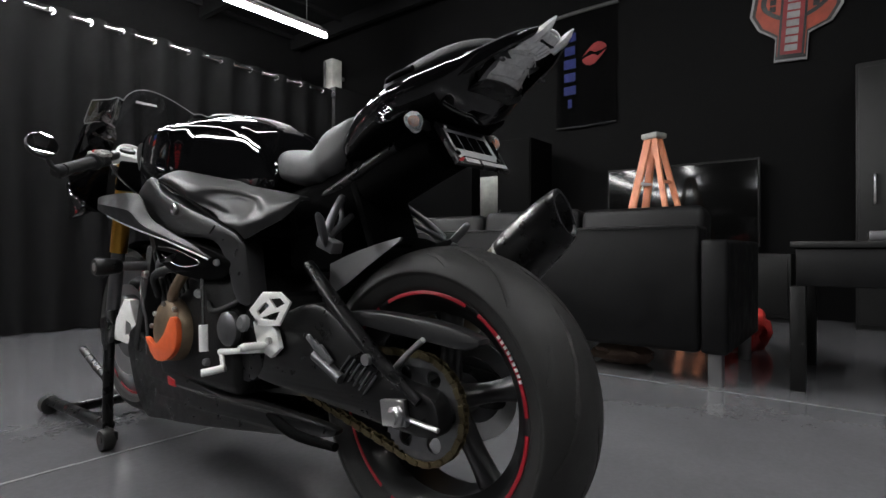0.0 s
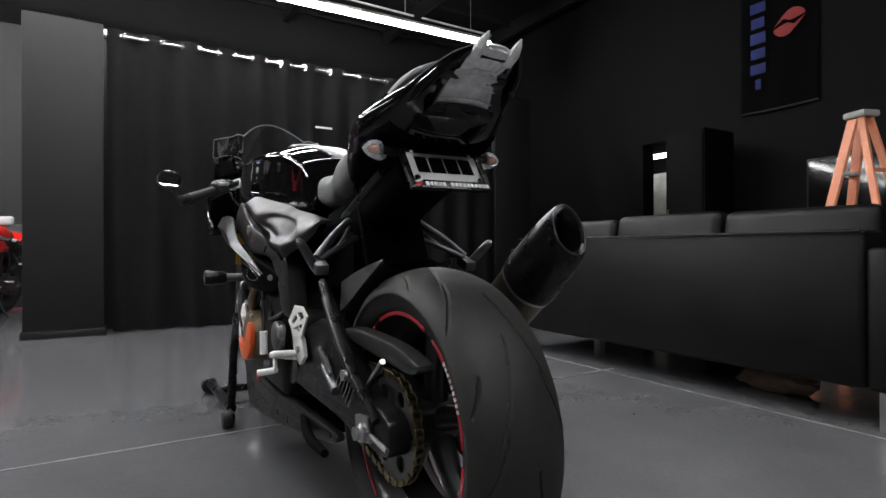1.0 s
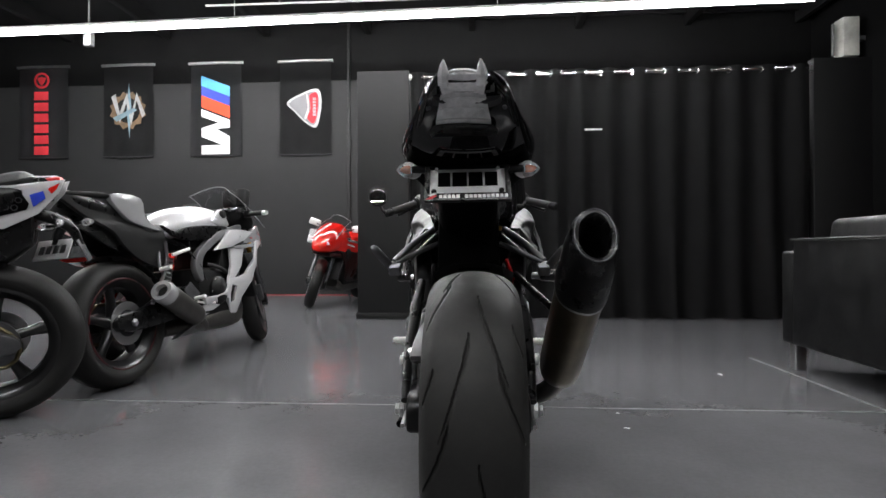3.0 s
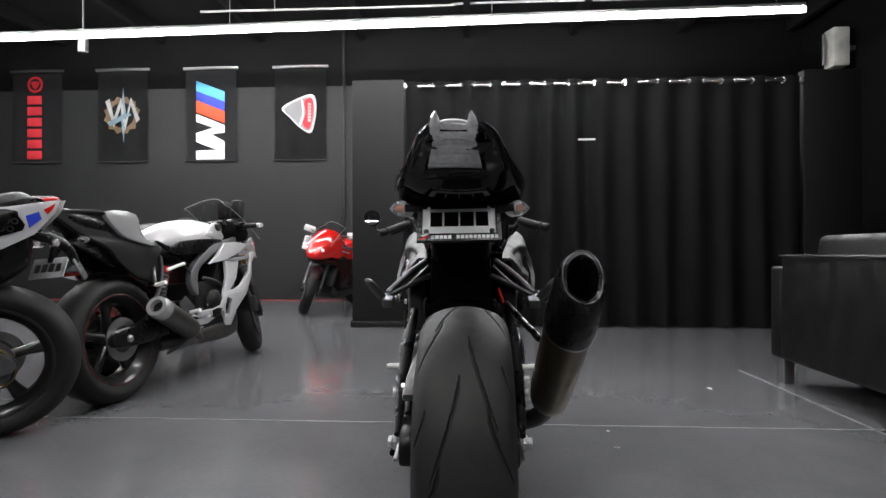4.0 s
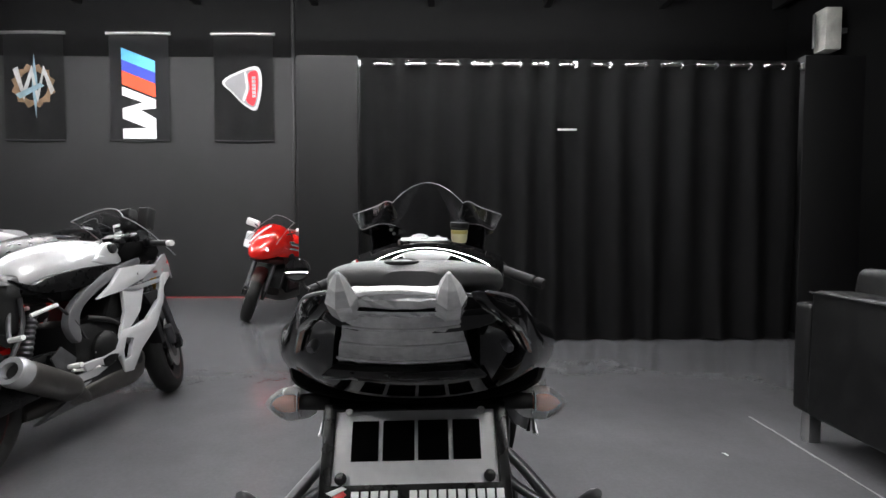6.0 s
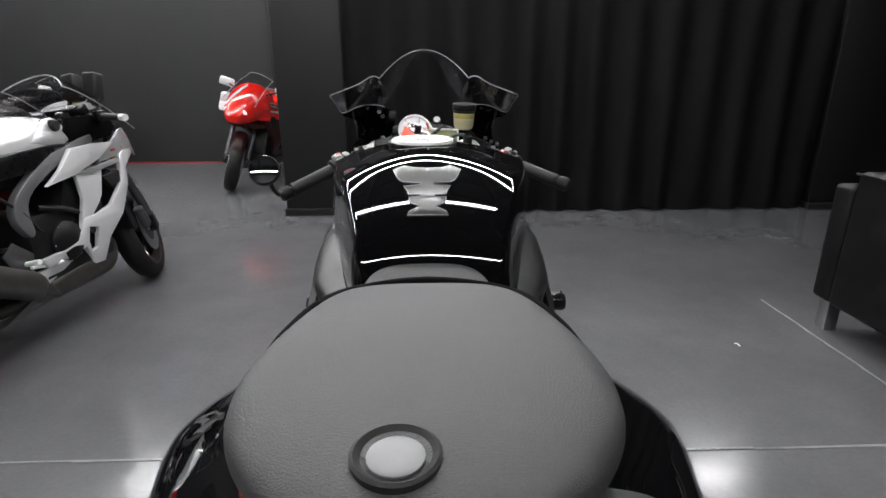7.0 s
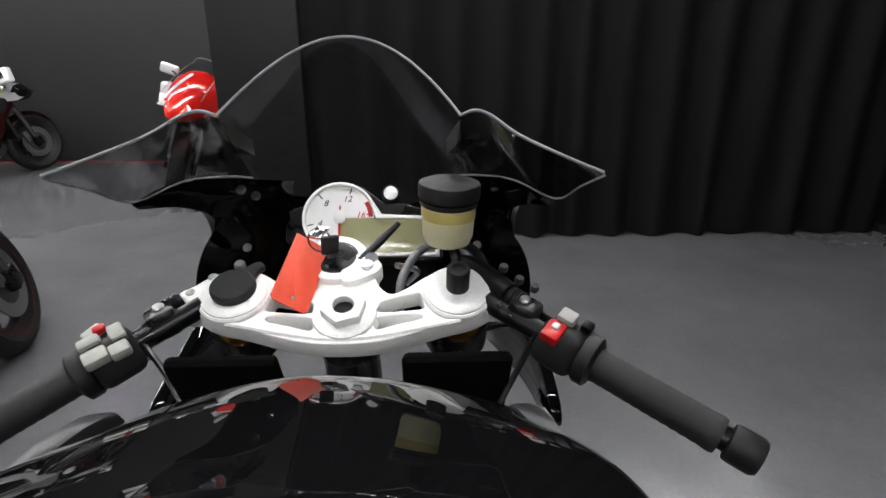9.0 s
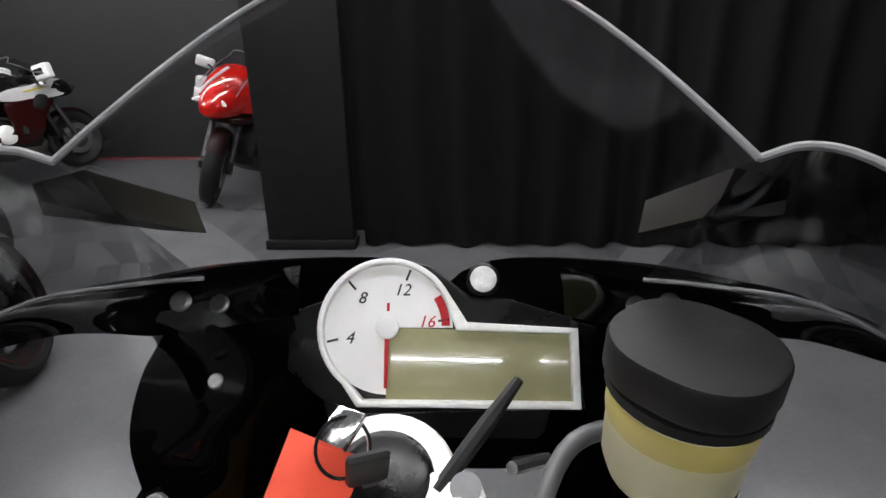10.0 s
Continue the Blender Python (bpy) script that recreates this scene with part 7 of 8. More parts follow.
# ---- the other motorcycles ----
def sport_bike(label, m, c, muffler_side=1, steer=0.0, high_tail=False, bare=False):
    """A sport motorcycle with its rear tyre's foot at the origin, looking along y. c names its paints."""
    b = thing("sport_motorcycle", label, "motorcycle", m, "parked motorcycles")
    RAx = (0.0, 0.0, 0.32)
    cut = c.get("style") == "cut"
    wheel(b, "rear", RAx, 0.32, 0.092, 5, c["rim"], c.get("stripe"), 0, (0.085,), 0.11, 72, 22, 0.228, "rubber_dark")
    # front end turns about the steering axis
    before = set(b.children)
    fa = Vector((0, 1.4, 0.3))
    for s in (-1, 1):
        part("fork_leg", piped([(s * 0.1, 1.13, 0.9), (s * 0.1, 1.24, 0.65)], 0.026, 14, smooth=False), c["fork"], b)
        part("fork_slider", piped([(s * 0.1, 1.22, 0.69), (s * 0.1, 1.39, 0.3)], 0.022, 14, smooth=False), "alu_dark", b)
        part("fork_shoe", boxed((0.045, 0.08, 0.1), (s * 0.1, 1.39, 0.31), (20, 0, 0), 0.01), "satin", b)
        part("front_caliper", boxed((0.045, 0.06, 0.12), (s * 0.088, 1.29, 0.36), (20, 0, 0), 0.012), "alu_dark", b)
    wheel(b, "front", tuple(fa), 0.3, 0.06, 5, c["rim"], c.get("stripe"), 0, (-0.065, 0.065), 0.155, 64, 18, 0.228, "rubber_dark")
    fender(tuple(fa), 0, 0.066, 0.316, 40, 150, c.get("mid", c["body"]), b, "front_fender", "", 0.03)
    mid = c.get("mid", c["body"])
    if steer:
        pivot = Matrix.Translation((0, 1.28, 0.55))
        for ob in set(b.children) - before:
            ob.matrix_basis = pivot @ Matrix.Rotation(math.radians(steer), 4, Vector((0, -0.4, 1)).normalized()) @ pivot.inverted() @ ob.matrix_basis
    # drive side
    for s in (-1, 1):
        part("swingarm", side_panel([(0.5, 0.46), (0.3, 0.47), (0.1, 0.39), (-0.08, 0.36), (-0.09, 0.29), (0.1, 0.28), (0.5, 0.33)], 0.105, 0.02, 0.007, s, None, 0, 3), c["arm"], b)
        part("axle_nut", turned([(0.02, 0), (0.02, 0.008), (0.012, 0.014)], (s * 0.125, 0, 0.32), (s, 0, 0), 6), "steel", b)
        part("frame_beam", side_panel([(1.0, 0.86), (0.808, 0.825), (0.7, 0.796), (0.546, 0.71), (0.471, 0.641), (0.458, 0.568), (0.5, 0.5), (0.53, 0.515), (0.53, 0.606), (0.588, 0.676), (0.773, 0.76), (0.95, 0.78)], 0.165, 0.02, 0.008, s, None, 1, 3), c["frame"], b)
        part("seat_rail", piped([(s * 0.08, 0.5, 0.72), (s * 0.07, 0.1, 0.82), (s * 0.05, -0.2, 0.92)], 0.013, 10), "satin", b)
        hg = part("peg_hanger", piped([(s * 0.08, 0.28, 0.74), (s * 0.14, 0.2, 0.62), (s * 0.16, 0.18, 0.58)], 0.009, 8), "alu_dark", b)
        part("peg", piped([(s * 0.16, 0.18, 0.58), (s * 0.23, 0.17, 0.59)], 0.011, 10, smooth=False), "alu", hg)
        hl = part("heel_plate", side_panel([(0.5, 0.43), (0.42, 0.5), (0.36, 0.46), (0.4, 0.36), (0.47, 0.34)], 0.165, 0.004, 0.001, s, None, 0, 0), "alu_dark", b)
        part("rider_peg", piped([(s * 0.17, 0.45, 0.4), (s * 0.24, 0.44, 0.41)], 0.011, 10, smooth=False), "alu", hl)
        part("toe_lever", piped([(s * 0.175, 0.46, 0.38), (s * 0.18, 0.56, 0.36), (s * 0.2, 0.6, 0.36)], 0.007, 8), "alu", hl)
    part("chain", piped([(-0.09, 0.0, 0.42), (-0.09, 0.5, 0.42), (-0.09, 0.54, 0.38), (-0.09, 0.5, 0.34), (-0.09, 0.0, 0.22), (-0.09, -0.1, 0.32), (-0.09, 0.0, 0.42)], 0.009, 6, 4), "brass", b)
    part("sprocket", turned([(0.06, -0.003), (0.105, -0.003), (0.105, 0.003), (0.06, 0.003)], (-0.09, 0, 0.32), (1, 0, 0), 36, True), "alu_dark", b)
    fender(RAx, 0, 0.09, 0.35, 40, 100, "satin", b, "hugger", "", 0.03)
    eng_ = part("engine_block", boxed((0.34, 0.48, 0.3), (0, 0.74, 0.43), bevel=0.03), "engine", b)
    part("cylinder_bank", boxed((0.33, 0.2, 0.24), (0, 0.86, 0.63), (-28, 0, 0), 0.02), "engine", eng_)
    for s in (-1, 1):
        part("round_cover", turned([(0.088, -0.02), (0.088, 0.014), (0.07, 0.03), (0.02, 0.034)], (s * 0.172, 0.68, 0.43), (s, 0, 0), 28), c["cover"], eng_)
        part("small_cover", turned([(0.05, -0.02), (0.05, 0.01), (0.04, 0.02), (0.01, 0.022)], (s * 0.17, 0.86, 0.46), (s, 0, 0), 24), "alu_dark", eng_)
        for k in range(6):
            q = k * math.pi / 3
            bolt(eng_, (s * 0.185, 0.68 + 0.08 * math.cos(q), 0.43 + 0.08 * math.sin(q)), (s, 0, 0), 0.006, 0.006)
        part("hose", piped([(s * 0.16, 0.6, 0.6), (s * 0.19, 0.7, 0.57), (s * 0.17, 0.82, 0.52)], 0.012, 8), "matte", b)
        part("cable", piped([(s * 0.15, 0.4, 0.72), (s * 0.18, 0.5, 0.6), (s * 0.165, 0.58, 0.5), (s * 0.16, 0.66, 0.54)], 0.006, 8), "matte", b)
    part("airbox", boxed((0.26, 0.4, 0.16), (0, 0.7, 0.77), bevel=0.03), "matte", b)
    part("radiator", boxed((0.36, 0.04, 0.34), (0, 1.1, 0.52), (18, 0, 0), 0.008), "matte", b)
    part("shock", turned([(0.03 if i % 2 else 0.024, 0.012 * i) for i in range(18)], (0.04, 0.36, 0.45), (0, 0.3, 1), 16), c["spring"], b)
    # body
    tank_w = 0.84 if cut else 1.0
    part("fuel_tank", body_loft([(y, zt - (0.012 if cut else 0), zb, zc, w * tank_w) for y, zt, zb, zc, w in [(0.3, 0.84, 0.76, 0.8, 0.1), (0.34, 0.89, 0.76, 0.81, 0.13), (0.45, 0.95, 0.76, 0.83, 0.17), (0.6, 0.985, 0.78, 0.85, 0.2), (0.75, 0.99, 0.79, 0.86, 0.205), (0.88, 0.97, 0.8, 0.86, 0.19), (0.95, 0.93, 0.82, 0.86, 0.15)]], 6, 2.3 if cut else 2.7, 40), c["tank"], b)
    part("filler_cap", turned([(0.05, 0), (0.05, 0.008), (0.03, 0.01)], (0, 0.74, 0.987), (0, 0, 1), 24), "alu_dark", b)
    part("tank_side_cover", side_panel([(0.2, 0.82), (0.3, 0.79), (0.386, 0.817), (0.6, 0.838), (0.83, 0.836), (0.74, 0.79), (0.597, 0.75), (0.339, 0.75)], 0.168, 0.014, 0.005, 1, None, 1, 4), "satin", b)
    part("tank_side_cover", side_panel([(0.2, 0.82), (0.3, 0.79), (0.386, 0.817), (0.6, 0.838), (0.83, 0.836), (0.74, 0.79), (0.597, 0.75), (0.339, 0.75)], 0.168, 0.014, 0.005, -1, None, 1, 4), "satin", b)
    part("rider_seat", body_loft([(0.36, 0.85, 0.77, 0.81, 0.09), (0.26, 0.835, 0.76, 0.8, 0.11), (0.16, 0.84, 0.77, 0.8, 0.12), (0.1, 0.88, 0.79, 0.83, 0.11), (0.06, 0.89, 0.8, 0.84, 0.08)], 5, 3.2, 28), "seat", b)
    up_ = 0.03 if high_tail else 0.0
    k_ = c.get("tail_k", 1.0)

    def ty(rows):
        return [(r[0] * (k_ if r[0] < 0 else 1.0), *r[1:]) for r in rows]
    part("tail_cowl", body_loft(ty([(0.16, 0.87, 0.74, 0.8, 0.1), (0.05, 0.94 + up_, 0.77, 0.86, 0.135 if not cut else 0.11), (-0.1, 0.97 + up_, 0.8 + up_, 0.9, 0.125 if not cut else 0.1), (-0.25, 0.98 + up_, 0.87 + up_, 0.93 + up_, 0.085), (-0.36, 0.985 + up_, 0.94 + up_, 0.96 + up_, 0.04)]), 5, 2.4, 32), c["tail"], b)
    if cut:
        for s in (-1, 1):
            part("tail_side", side_panel([(-0.36, 0.958), (-0.14, 0.972), (-0.06, 0.955), (0.1, 0.945), (0.2, 0.82), (0.3, 0.78), (0.285, 0.66), (0.252, 0.596), (0.101, 0.633), (-0.012, 0.71), (-0.08, 0.782), (-0.213, 0.849), (-0.317, 0.923)], 0.105, 0.012, 0.004, s, lambda y, z: -0.2 * max(0, -y - 0.1), 0, 3), "matte", b, "tall flat black tail side")
            part("tail_panel", side_panel([(-0.09, 0.966), (0.11, 0.964), (0.14, 0.86), (0.25, 0.795), (0.06, 0.827), (-0.02, 0.868)], 0.112, 0.018, 0.005, s, lambda y, z: -0.1 * max(0, -y), 0, 3), c["panel"], b, "silver tail side panel")
            part("seat_strut", piped([(s * 0.12, 0.29, 0.74), (s * 0.13, 0.27, 0.6), (s * 0.14, 0.12, 0.4)], 0.01, 8), "alu_dark", b)
            part("silver_lever", piped([(s * 0.15, 0.3, 0.66), (s * 0.19, 0.4, 0.69)], 0.01, 8, smooth=False), "alu", b)
    for s in (() if cut else (-1, 1)):
        if "accent" in c:
            lift = lambda y, z: -0.12 * max(0, -y - 0.1)
            part("tail_panel", side_panel([(-0.257, 0.998), (-0.237, 0.941), (-0.169, 0.853), (-0.056, 0.788), (0.06, 0.79), (0.12, 0.83), (0.1, 0.95), (-0.079, 0.962), (-0.166, 0.98)], 0.105, 0.01, 0.004, s, lift, 0, 0), c["panel"], b, "white tail side panel")
            part("tail_accent", side_panel([(-0.14, 0.928), (-0.184, 0.946), (-0.192, 0.916), (-0.151, 0.878)], 0.114, 0.004, 0.001, s, lift, 0, 0), c["accent"], b, "blue side flash")
            part("tail_accent", side_panel([(-0.199, 0.955), (-0.24, 0.983), (-0.228, 0.954), (-0.211, 0.935)], 0.114, 0.004, 0.001, s, lift, 0, 0), c["accent2"], b, "red side flash")
            grille = part("tail_grille", side_panel([(-0.02, 0.945), (-0.111, 0.936), (-0.138, 0.892), (-0.13, 0.868), (-0.02, 0.83), (0.08, 0.84), (0.07, 0.93)], 0.113, 0.003, 0.001, s, lift, 0, 0), "deep", b, "black honeycomb grille")
            for k in range(14):
                y, z = -0.105 + 0.028 * (k % 7) + 0.014 * (k // 7), 0.905 - 0.03 * (k // 7)
                part("grille_cell", turned([(0.009, 0), (0.0115, 0.003), (0.0135, 0.0)], (s * (0.115 + lift(y, z)), y, z), (s, 0, 0), 6, True), "alu_dark", grille)
            continue
        part("tail_panel", side_panel([(-0.15 * k_, 0.975 + up_), (0.02, 0.965 + up_), (0.1, 0.9), (0.17, 0.82), (0.02, 0.84), (-0.06, 0.865)], 0.122, 0.008, 0.003, s, lambda y, z: -0.28 * max(0, -y - 0.02), 1, 3), c["panel"], b)
    part("pillion_pad", body_loft(ty([(0.1, 0.915 + up_, 0.88, 0.9, 0.08), (0.0, 0.965 + up_ - (0.02 if cut else 0), 0.92, 0.94, 0.1), (-0.15, 0.995 + up_ - (0.03 if cut else 0), 0.95, 0.96, 0.085), (-0.22, 0.985 + up_ - (0.03 if cut else 0), 0.95, 0.955, 0.05)]), 5, 3.0, 28), "seat" if not bare else c["tail"], b)
    part("tail_light", body_loft(ty([(-0.3, 0.975 + up_, 0.945 + up_, 0.96 + up_, 0.06), (-0.37, 0.98 + up_, 0.955 + up_, 0.967 + up_, 0.045), (-0.385, 0.975 + up_, 0.962 + up_, 0.968 + up_, 0.03)]), 4, 3.0, 20), "red", b, "red tail light")
    part("under_tail", body_loft([(0.3, 0.76, 0.62, 0.68, 0.1), (0.16, 0.8, 0.66, 0.73, 0.1), (0.0, 0.86, 0.75, 0.8, 0.09), (-0.14, 0.9, 0.84, 0.87, 0.07)] if cut else [(0.3, 0.76, 0.6, 0.68, 0.1), (0.1, 0.8, 0.6, 0.7, 0.11), (-0.05, 0.84, 0.64, 0.74, 0.1), (-0.14, 0.87, 0.72, 0.8, 0.08)], 4, 3.0, 24), "satin", b)
    part("plate_holder", piped([(0, -0.14, 0.86), (0, -0.26, 0.8), (0, -0.3, 0.72)], [0.03, 0.022, 0.016], 10), "satin", b)
    pf = part("blank_plate", boxed((0.18, 0.006, 0.1), (0, -0.315, 0.7), (-25, 0, 0), 0.002), c.get("plate", "plate"), b, "blank licence plate")
    for k in range(4):
        part("plate_bar", boxed((0.025, 0.003, 0.04), (-0.055 + 0.037 * k, -0.319, 0.7), (-25, 0, 0), 0.0005), "alu_dark", pf)
    for s in (-1, 1):
        st_ = part("indicator_stalk", piped([(s * 0.02, -0.22, 0.82), (s * 0.1, -0.24, 0.82)], 0.007, 8, smooth=False), "satin", b)
        teardrop((s * 0.1, -0.24, 0.82), s, 0.055, 0.018, "lens", "indicator", st_, "clear indicator")
    if not bare:
        for s in (-1, 1):
            if cut:
                bow = lambda y, z: -0.9 * max(0, y - 1.05) ** 2 - 0.06 * max(0.0, (0.42 - z) / 0.2)
                part("upper_fairing", side_panel([(0.815, 0.816), (0.95, 0.822), (1.114, 0.812), (0.979, 0.747), (0.8, 0.7), (0.627, 0.68), (0.724, 0.737)], 0.2, 0.012, 0.004, s, bow, 0, 0), c["body"], b, "pointed upper side fairing")
                part("fairing_strut", side_panel([(0.801, 0.706), (1.135, 0.734), (1.139, 0.71), (0.91, 0.688)], 0.2, 0.008, 0.003, s, bow, 0, 0), "silver_paint", b, "thin silver strut")
                part("inner_fairing", side_panel([(0.814, 0.7), (0.988, 0.698), (0.941, 0.577), (0.9, 0.54), (0.844, 0.5), (0.772, 0.495), (0.817, 0.589)], 0.19, 0.01, 0.004, s, bow, 0, 0), c["body"], b, "inner fairing blade")
                part("mid_fairing", side_panel([(1.137, 0.745), (1.186, 0.76), (1.175, 0.67), (1.148, 0.592), (1.045, 0.466), (0.926, 0.371), (0.879, 0.243), (0.81, 0.275), (0.758, 0.375), (0.677, 0.36), (0.53, 0.352), (0.494, 0.4), (0.62, 0.402), (0.709, 0.418), (0.745, 0.46), (0.772, 0.505), (0.88, 0.505), (0.977, 0.525), (1.098, 0.614)], 0.198, 0.013, 0.005, s, bow, 0, 0,
                                               ([(0.795, 0.459), (0.849, 0.444), (0.836, 0.352), (0.796, 0.343), (0.776, 0.396)][::-1],)), c["body"], b, "large angular side fairing with an air slot")
                part("fairing_swoosh", side_panel([(0.475, 0.351), (0.691, 0.358), (0.735, 0.37), (0.69, 0.34), (0.569, 0.292), (0.488, 0.262), (0.506, 0.306)], 0.19, 0.012, 0.004, s, bow, 0, 0), c["body"], b, "white lower fairing wing")
                part("slot_back", side_panel([(0.86, 0.48), (0.86, 0.33), (0.75, 0.33), (0.75, 0.48)], 0.186, 0.006, 0.001, s, bow, 0, 0), "deep", b)
                part("lower_guard", side_panel([(0.5, 0.268), (0.6, 0.305), (0.728, 0.33), (0.831, 0.288), (0.823, 0.223), (0.713, 0.205), (0.451, 0.195), (0.304, 0.185)], 0.178, 0.018, 0.006, s, bow, 0, 0), "alu_dark", b, "dull grey exhaust guard")
                part("lamp_pod", side_panel([(0.98, 0.66), (1.13, 0.67), (1.12, 0.62), (1.03, 0.6)], 0.186, 0.014, 0.004, s, bow, 0, 0), "matte", b)
                bolt(b, (s * 0.214, 0.93, 0.775), (s, 0, 0), 0.008, 0.004)
                tip = lambda y, z: -0.25 * max(0, y - 1.15)
                nsd = part("nose_side", side_panel([(1.145, 0.829), (1.215, 0.862), (1.262, 0.87), (1.31, 0.821), (1.352, 0.715), (1.3, 0.757), (0.99, 0.728), (1.03, 0.776)], 0.186, 0.008, 0.003, s, tip, 1, 0), "silver_paint", b, "grey pointed nose side")
                part("nose_mark", side_panel([(1.09, 0.776), (1.2, 0.782), (1.2, 0.768), (1.1, 0.764)], 0.186, 0.0095, 0.001, s, tip, 0, 0), "dull_red", nsd, "dull red mark")
                part("nose_slat", side_panel([(1.18, 0.765), (1.3, 0.76), (1.312, 0.735), (1.22, 0.69), (1.17, 0.66)], 0.184, 0.01, 0.003, s, tip, 0, 0), c["body"], nsd)
                part("tank_shoulder", side_panel([(0.655, 0.862), (0.785, 0.95), (0.85, 0.945), (0.88, 0.87), (0.83, 0.838)], 0.16, 0.014, 0.005, s, lambda y, z: -0.25 * max(0, z - 0.87), 1, 2), "silver_paint", b, "silver shoulder panel of the tank")
                part("pivot_cap", turned([(0.026, -0.02), (0.026, 0.006), (0.02, 0.012), (0.008, 0.012)], (s * 0.168, 0.815, 0.92), (s, 0, 0), 20), "matte", b)
                part("pivot_cap", turned([(0.03, -0.03), (0.03, 0.004), (0.016, 0.008)], (s * 0.15, 0.915, 0.945), (s, 0, 0), 20), "satin", b)
                part("cockpit_side", side_panel([(0.9, 0.945), (1.17, 0.93), (1.15, 0.838), (0.87, 0.842)], 0.165, 0.012, 0.004, s, None, 0, 2), "deep", b, "black cockpit side")
                continue
            part("upper_fairing", side_panel([(0.62, 0.74), (0.78, 0.82), (1.0, 0.85), (1.2, 0.9), (1.36, 0.88), (1.42, 0.8), (1.3, 0.74), (1.08, 0.72), (0.9, 0.71)], 0.2, 0.012, 0.004, s, lambda y, z: -0.9 * max(0, y - 1.05) ** 2, 2, 4), c["body"], b, "side fairing")
            part("mid_fairing", side_panel([(1.1, 0.74), (0.86, 0.72), (0.72, 0.7), (0.72, 0.6), (0.74, 0.52), (0.7, 0.43), (0.42, 0.39), (0.3, 0.28), (0.44, 0.3), (0.6, 0.33), (0.78, 0.33), (0.9, 0.33), (1.0, 0.42), (1.06, 0.56), (1.18, 0.7)], 0.2, 0.013, 0.005, s, lambda y, z: -0.07 * max(0.0, (0.45 - z) / 0.2) - 0.1 * max(0, y - 1.0), 2, 3,
                                           ([(0.82, 0.5), (0.87, 0.46), (0.86, 0.39), (0.81, 0.42)][::-1],)), mid, b, "large side fairing with an air slot")
            part("fairing_slot", side_panel([(1.02, 0.76), (1.12, 0.74), (1.06, 0.62), (0.96, 0.66)], 0.196, 0.02, 0.006, s, None, 0, 3), "matte", b)
            part("flash_strip", side_panel([(0.9, 0.8), (1.1, 0.83), (1.12, 0.815), (0.92, 0.785)], 0.2, 0.0145, 0.002, s, lambda y, z: -0.9 * max(0, y - 1.05) ** 2, 0, 0), c.get("flash", "grey"), b)
        part("belly_guard", body_loft([(0.3, 0.26, 0.2, 0.23, 0.08), (0.5, 0.3, 0.19, 0.25, 0.15), (0.7, 0.34, 0.18, 0.26, 0.17), (0.95, 0.34, 0.18, 0.26, 0.16), (1.05, 0.36, 0.25, 0.3, 0.12)], 4, 3.0, 24), "exhaust", b, "dull exhaust guard")
        noses = {"cut": [(0.9, 0.93, 0.78, 0.86, 0.15), (1.02, 0.945, 0.76, 0.85, 0.165), (1.16, 0.94, 0.73, 0.84, 0.16), (1.28, 0.88, 0.71, 0.8, 0.12), (1.36, 0.8, 0.7, 0.75, 0.05)],
                 "tall": [(0.98, 1.02, 0.7, 0.86, 0.17), (1.12, 1.07, 0.69, 0.86, 0.185), (1.26, 1.02, 0.68, 0.84, 0.18), (1.38, 0.92, 0.68, 0.8, 0.145), (1.46, 0.82, 0.69, 0.76, 0.09), (1.49, 0.77, 0.71, 0.74, 0.04)]}
        nose_keys = noses.get(c.get("style"), [(1.02, 0.93, 0.72, 0.83, 0.2), (1.2, 0.95, 0.72, 0.84, 0.19), (1.36, 0.92, 0.72, 0.82, 0.15), (1.46, 0.86, 0.74, 0.8, 0.09), (1.5, 0.82, 0.77, 0.79, 0.04)])
        part("nose", body_loft(nose_keys, 5, 2.5, 32), c["nose"], b, "nose fairing")

        def on_nose(x, z):
            for y, zt, zb, zc, w in smooth_path(nose_keys, 12)[::-1]:
                if abs(x / w) ** 2.5 + abs((z - zc) / ((zt - zc) if z > zc else (zc - zb))) ** 2.5 < 1:
                    return (x, y, z)
            return (x, nose_keys[0][0], z)
        if c.get("style") == "tall":
            part("nose_stripe", piped([on_nose(0.005 + 0.11 * k, 1.04 - 0.19 * k) for k in np.linspace(0, 1, 6)], 0.015, 10), "white_mark", b, "white diagonal stripe")
            part("chin", body_loft([(1.05, 0.72, 0.62, 0.67, 0.17), (1.25, 0.71, 0.63, 0.67, 0.18), (1.36, 0.7, 0.65, 0.675, 0.12)], 4, 3.0, 24), "maroon_paint", b, "dark red chin under the nose")
            pod = part("lamp_pod", boxed((0.1, 0.12, 0.18), (0.215, 1.22, 0.855), (0, -6, 0), 0.022, 3), "white_paint", b, "white lamp pod")
            part("lamp_face", boxed((0.085, 0.012, 0.08), (0.218, 1.281, 0.815), (0, -6, 0), 0.005), "white_mark", pod)
        for s in (() if cut else (-1, 1)):
            part("headlight", side_panel([(1.3, 0.86), (1.42, 0.84), (1.46, 0.8), (1.36, 0.79)], 0.15, 0.012, 0.004, s, lambda y, z: -1.6 * max(0, y - 1.28), 0, 3), c.get("lamp", "reflector"), b, "headlight")
        rows = []
        sy, sz = {"cut": (0.06, 0.03), "tall": (0.1, 0.05)}.get(c.get("style"), (0.0, 0.0))
        for v in np.linspace(0, 1, 9):
            rows.append([((0.15 + 0.03 * v) * u, 0.98 + sy + 0.36 * v - 0.09 * u * u * (1 - 0.4 * v), 1.115 + sz - 0.06 * u * u - 0.2 * v ** 1.4 - 0.03 * u * u * v) for u in np.linspace(-1, 1, 17)])
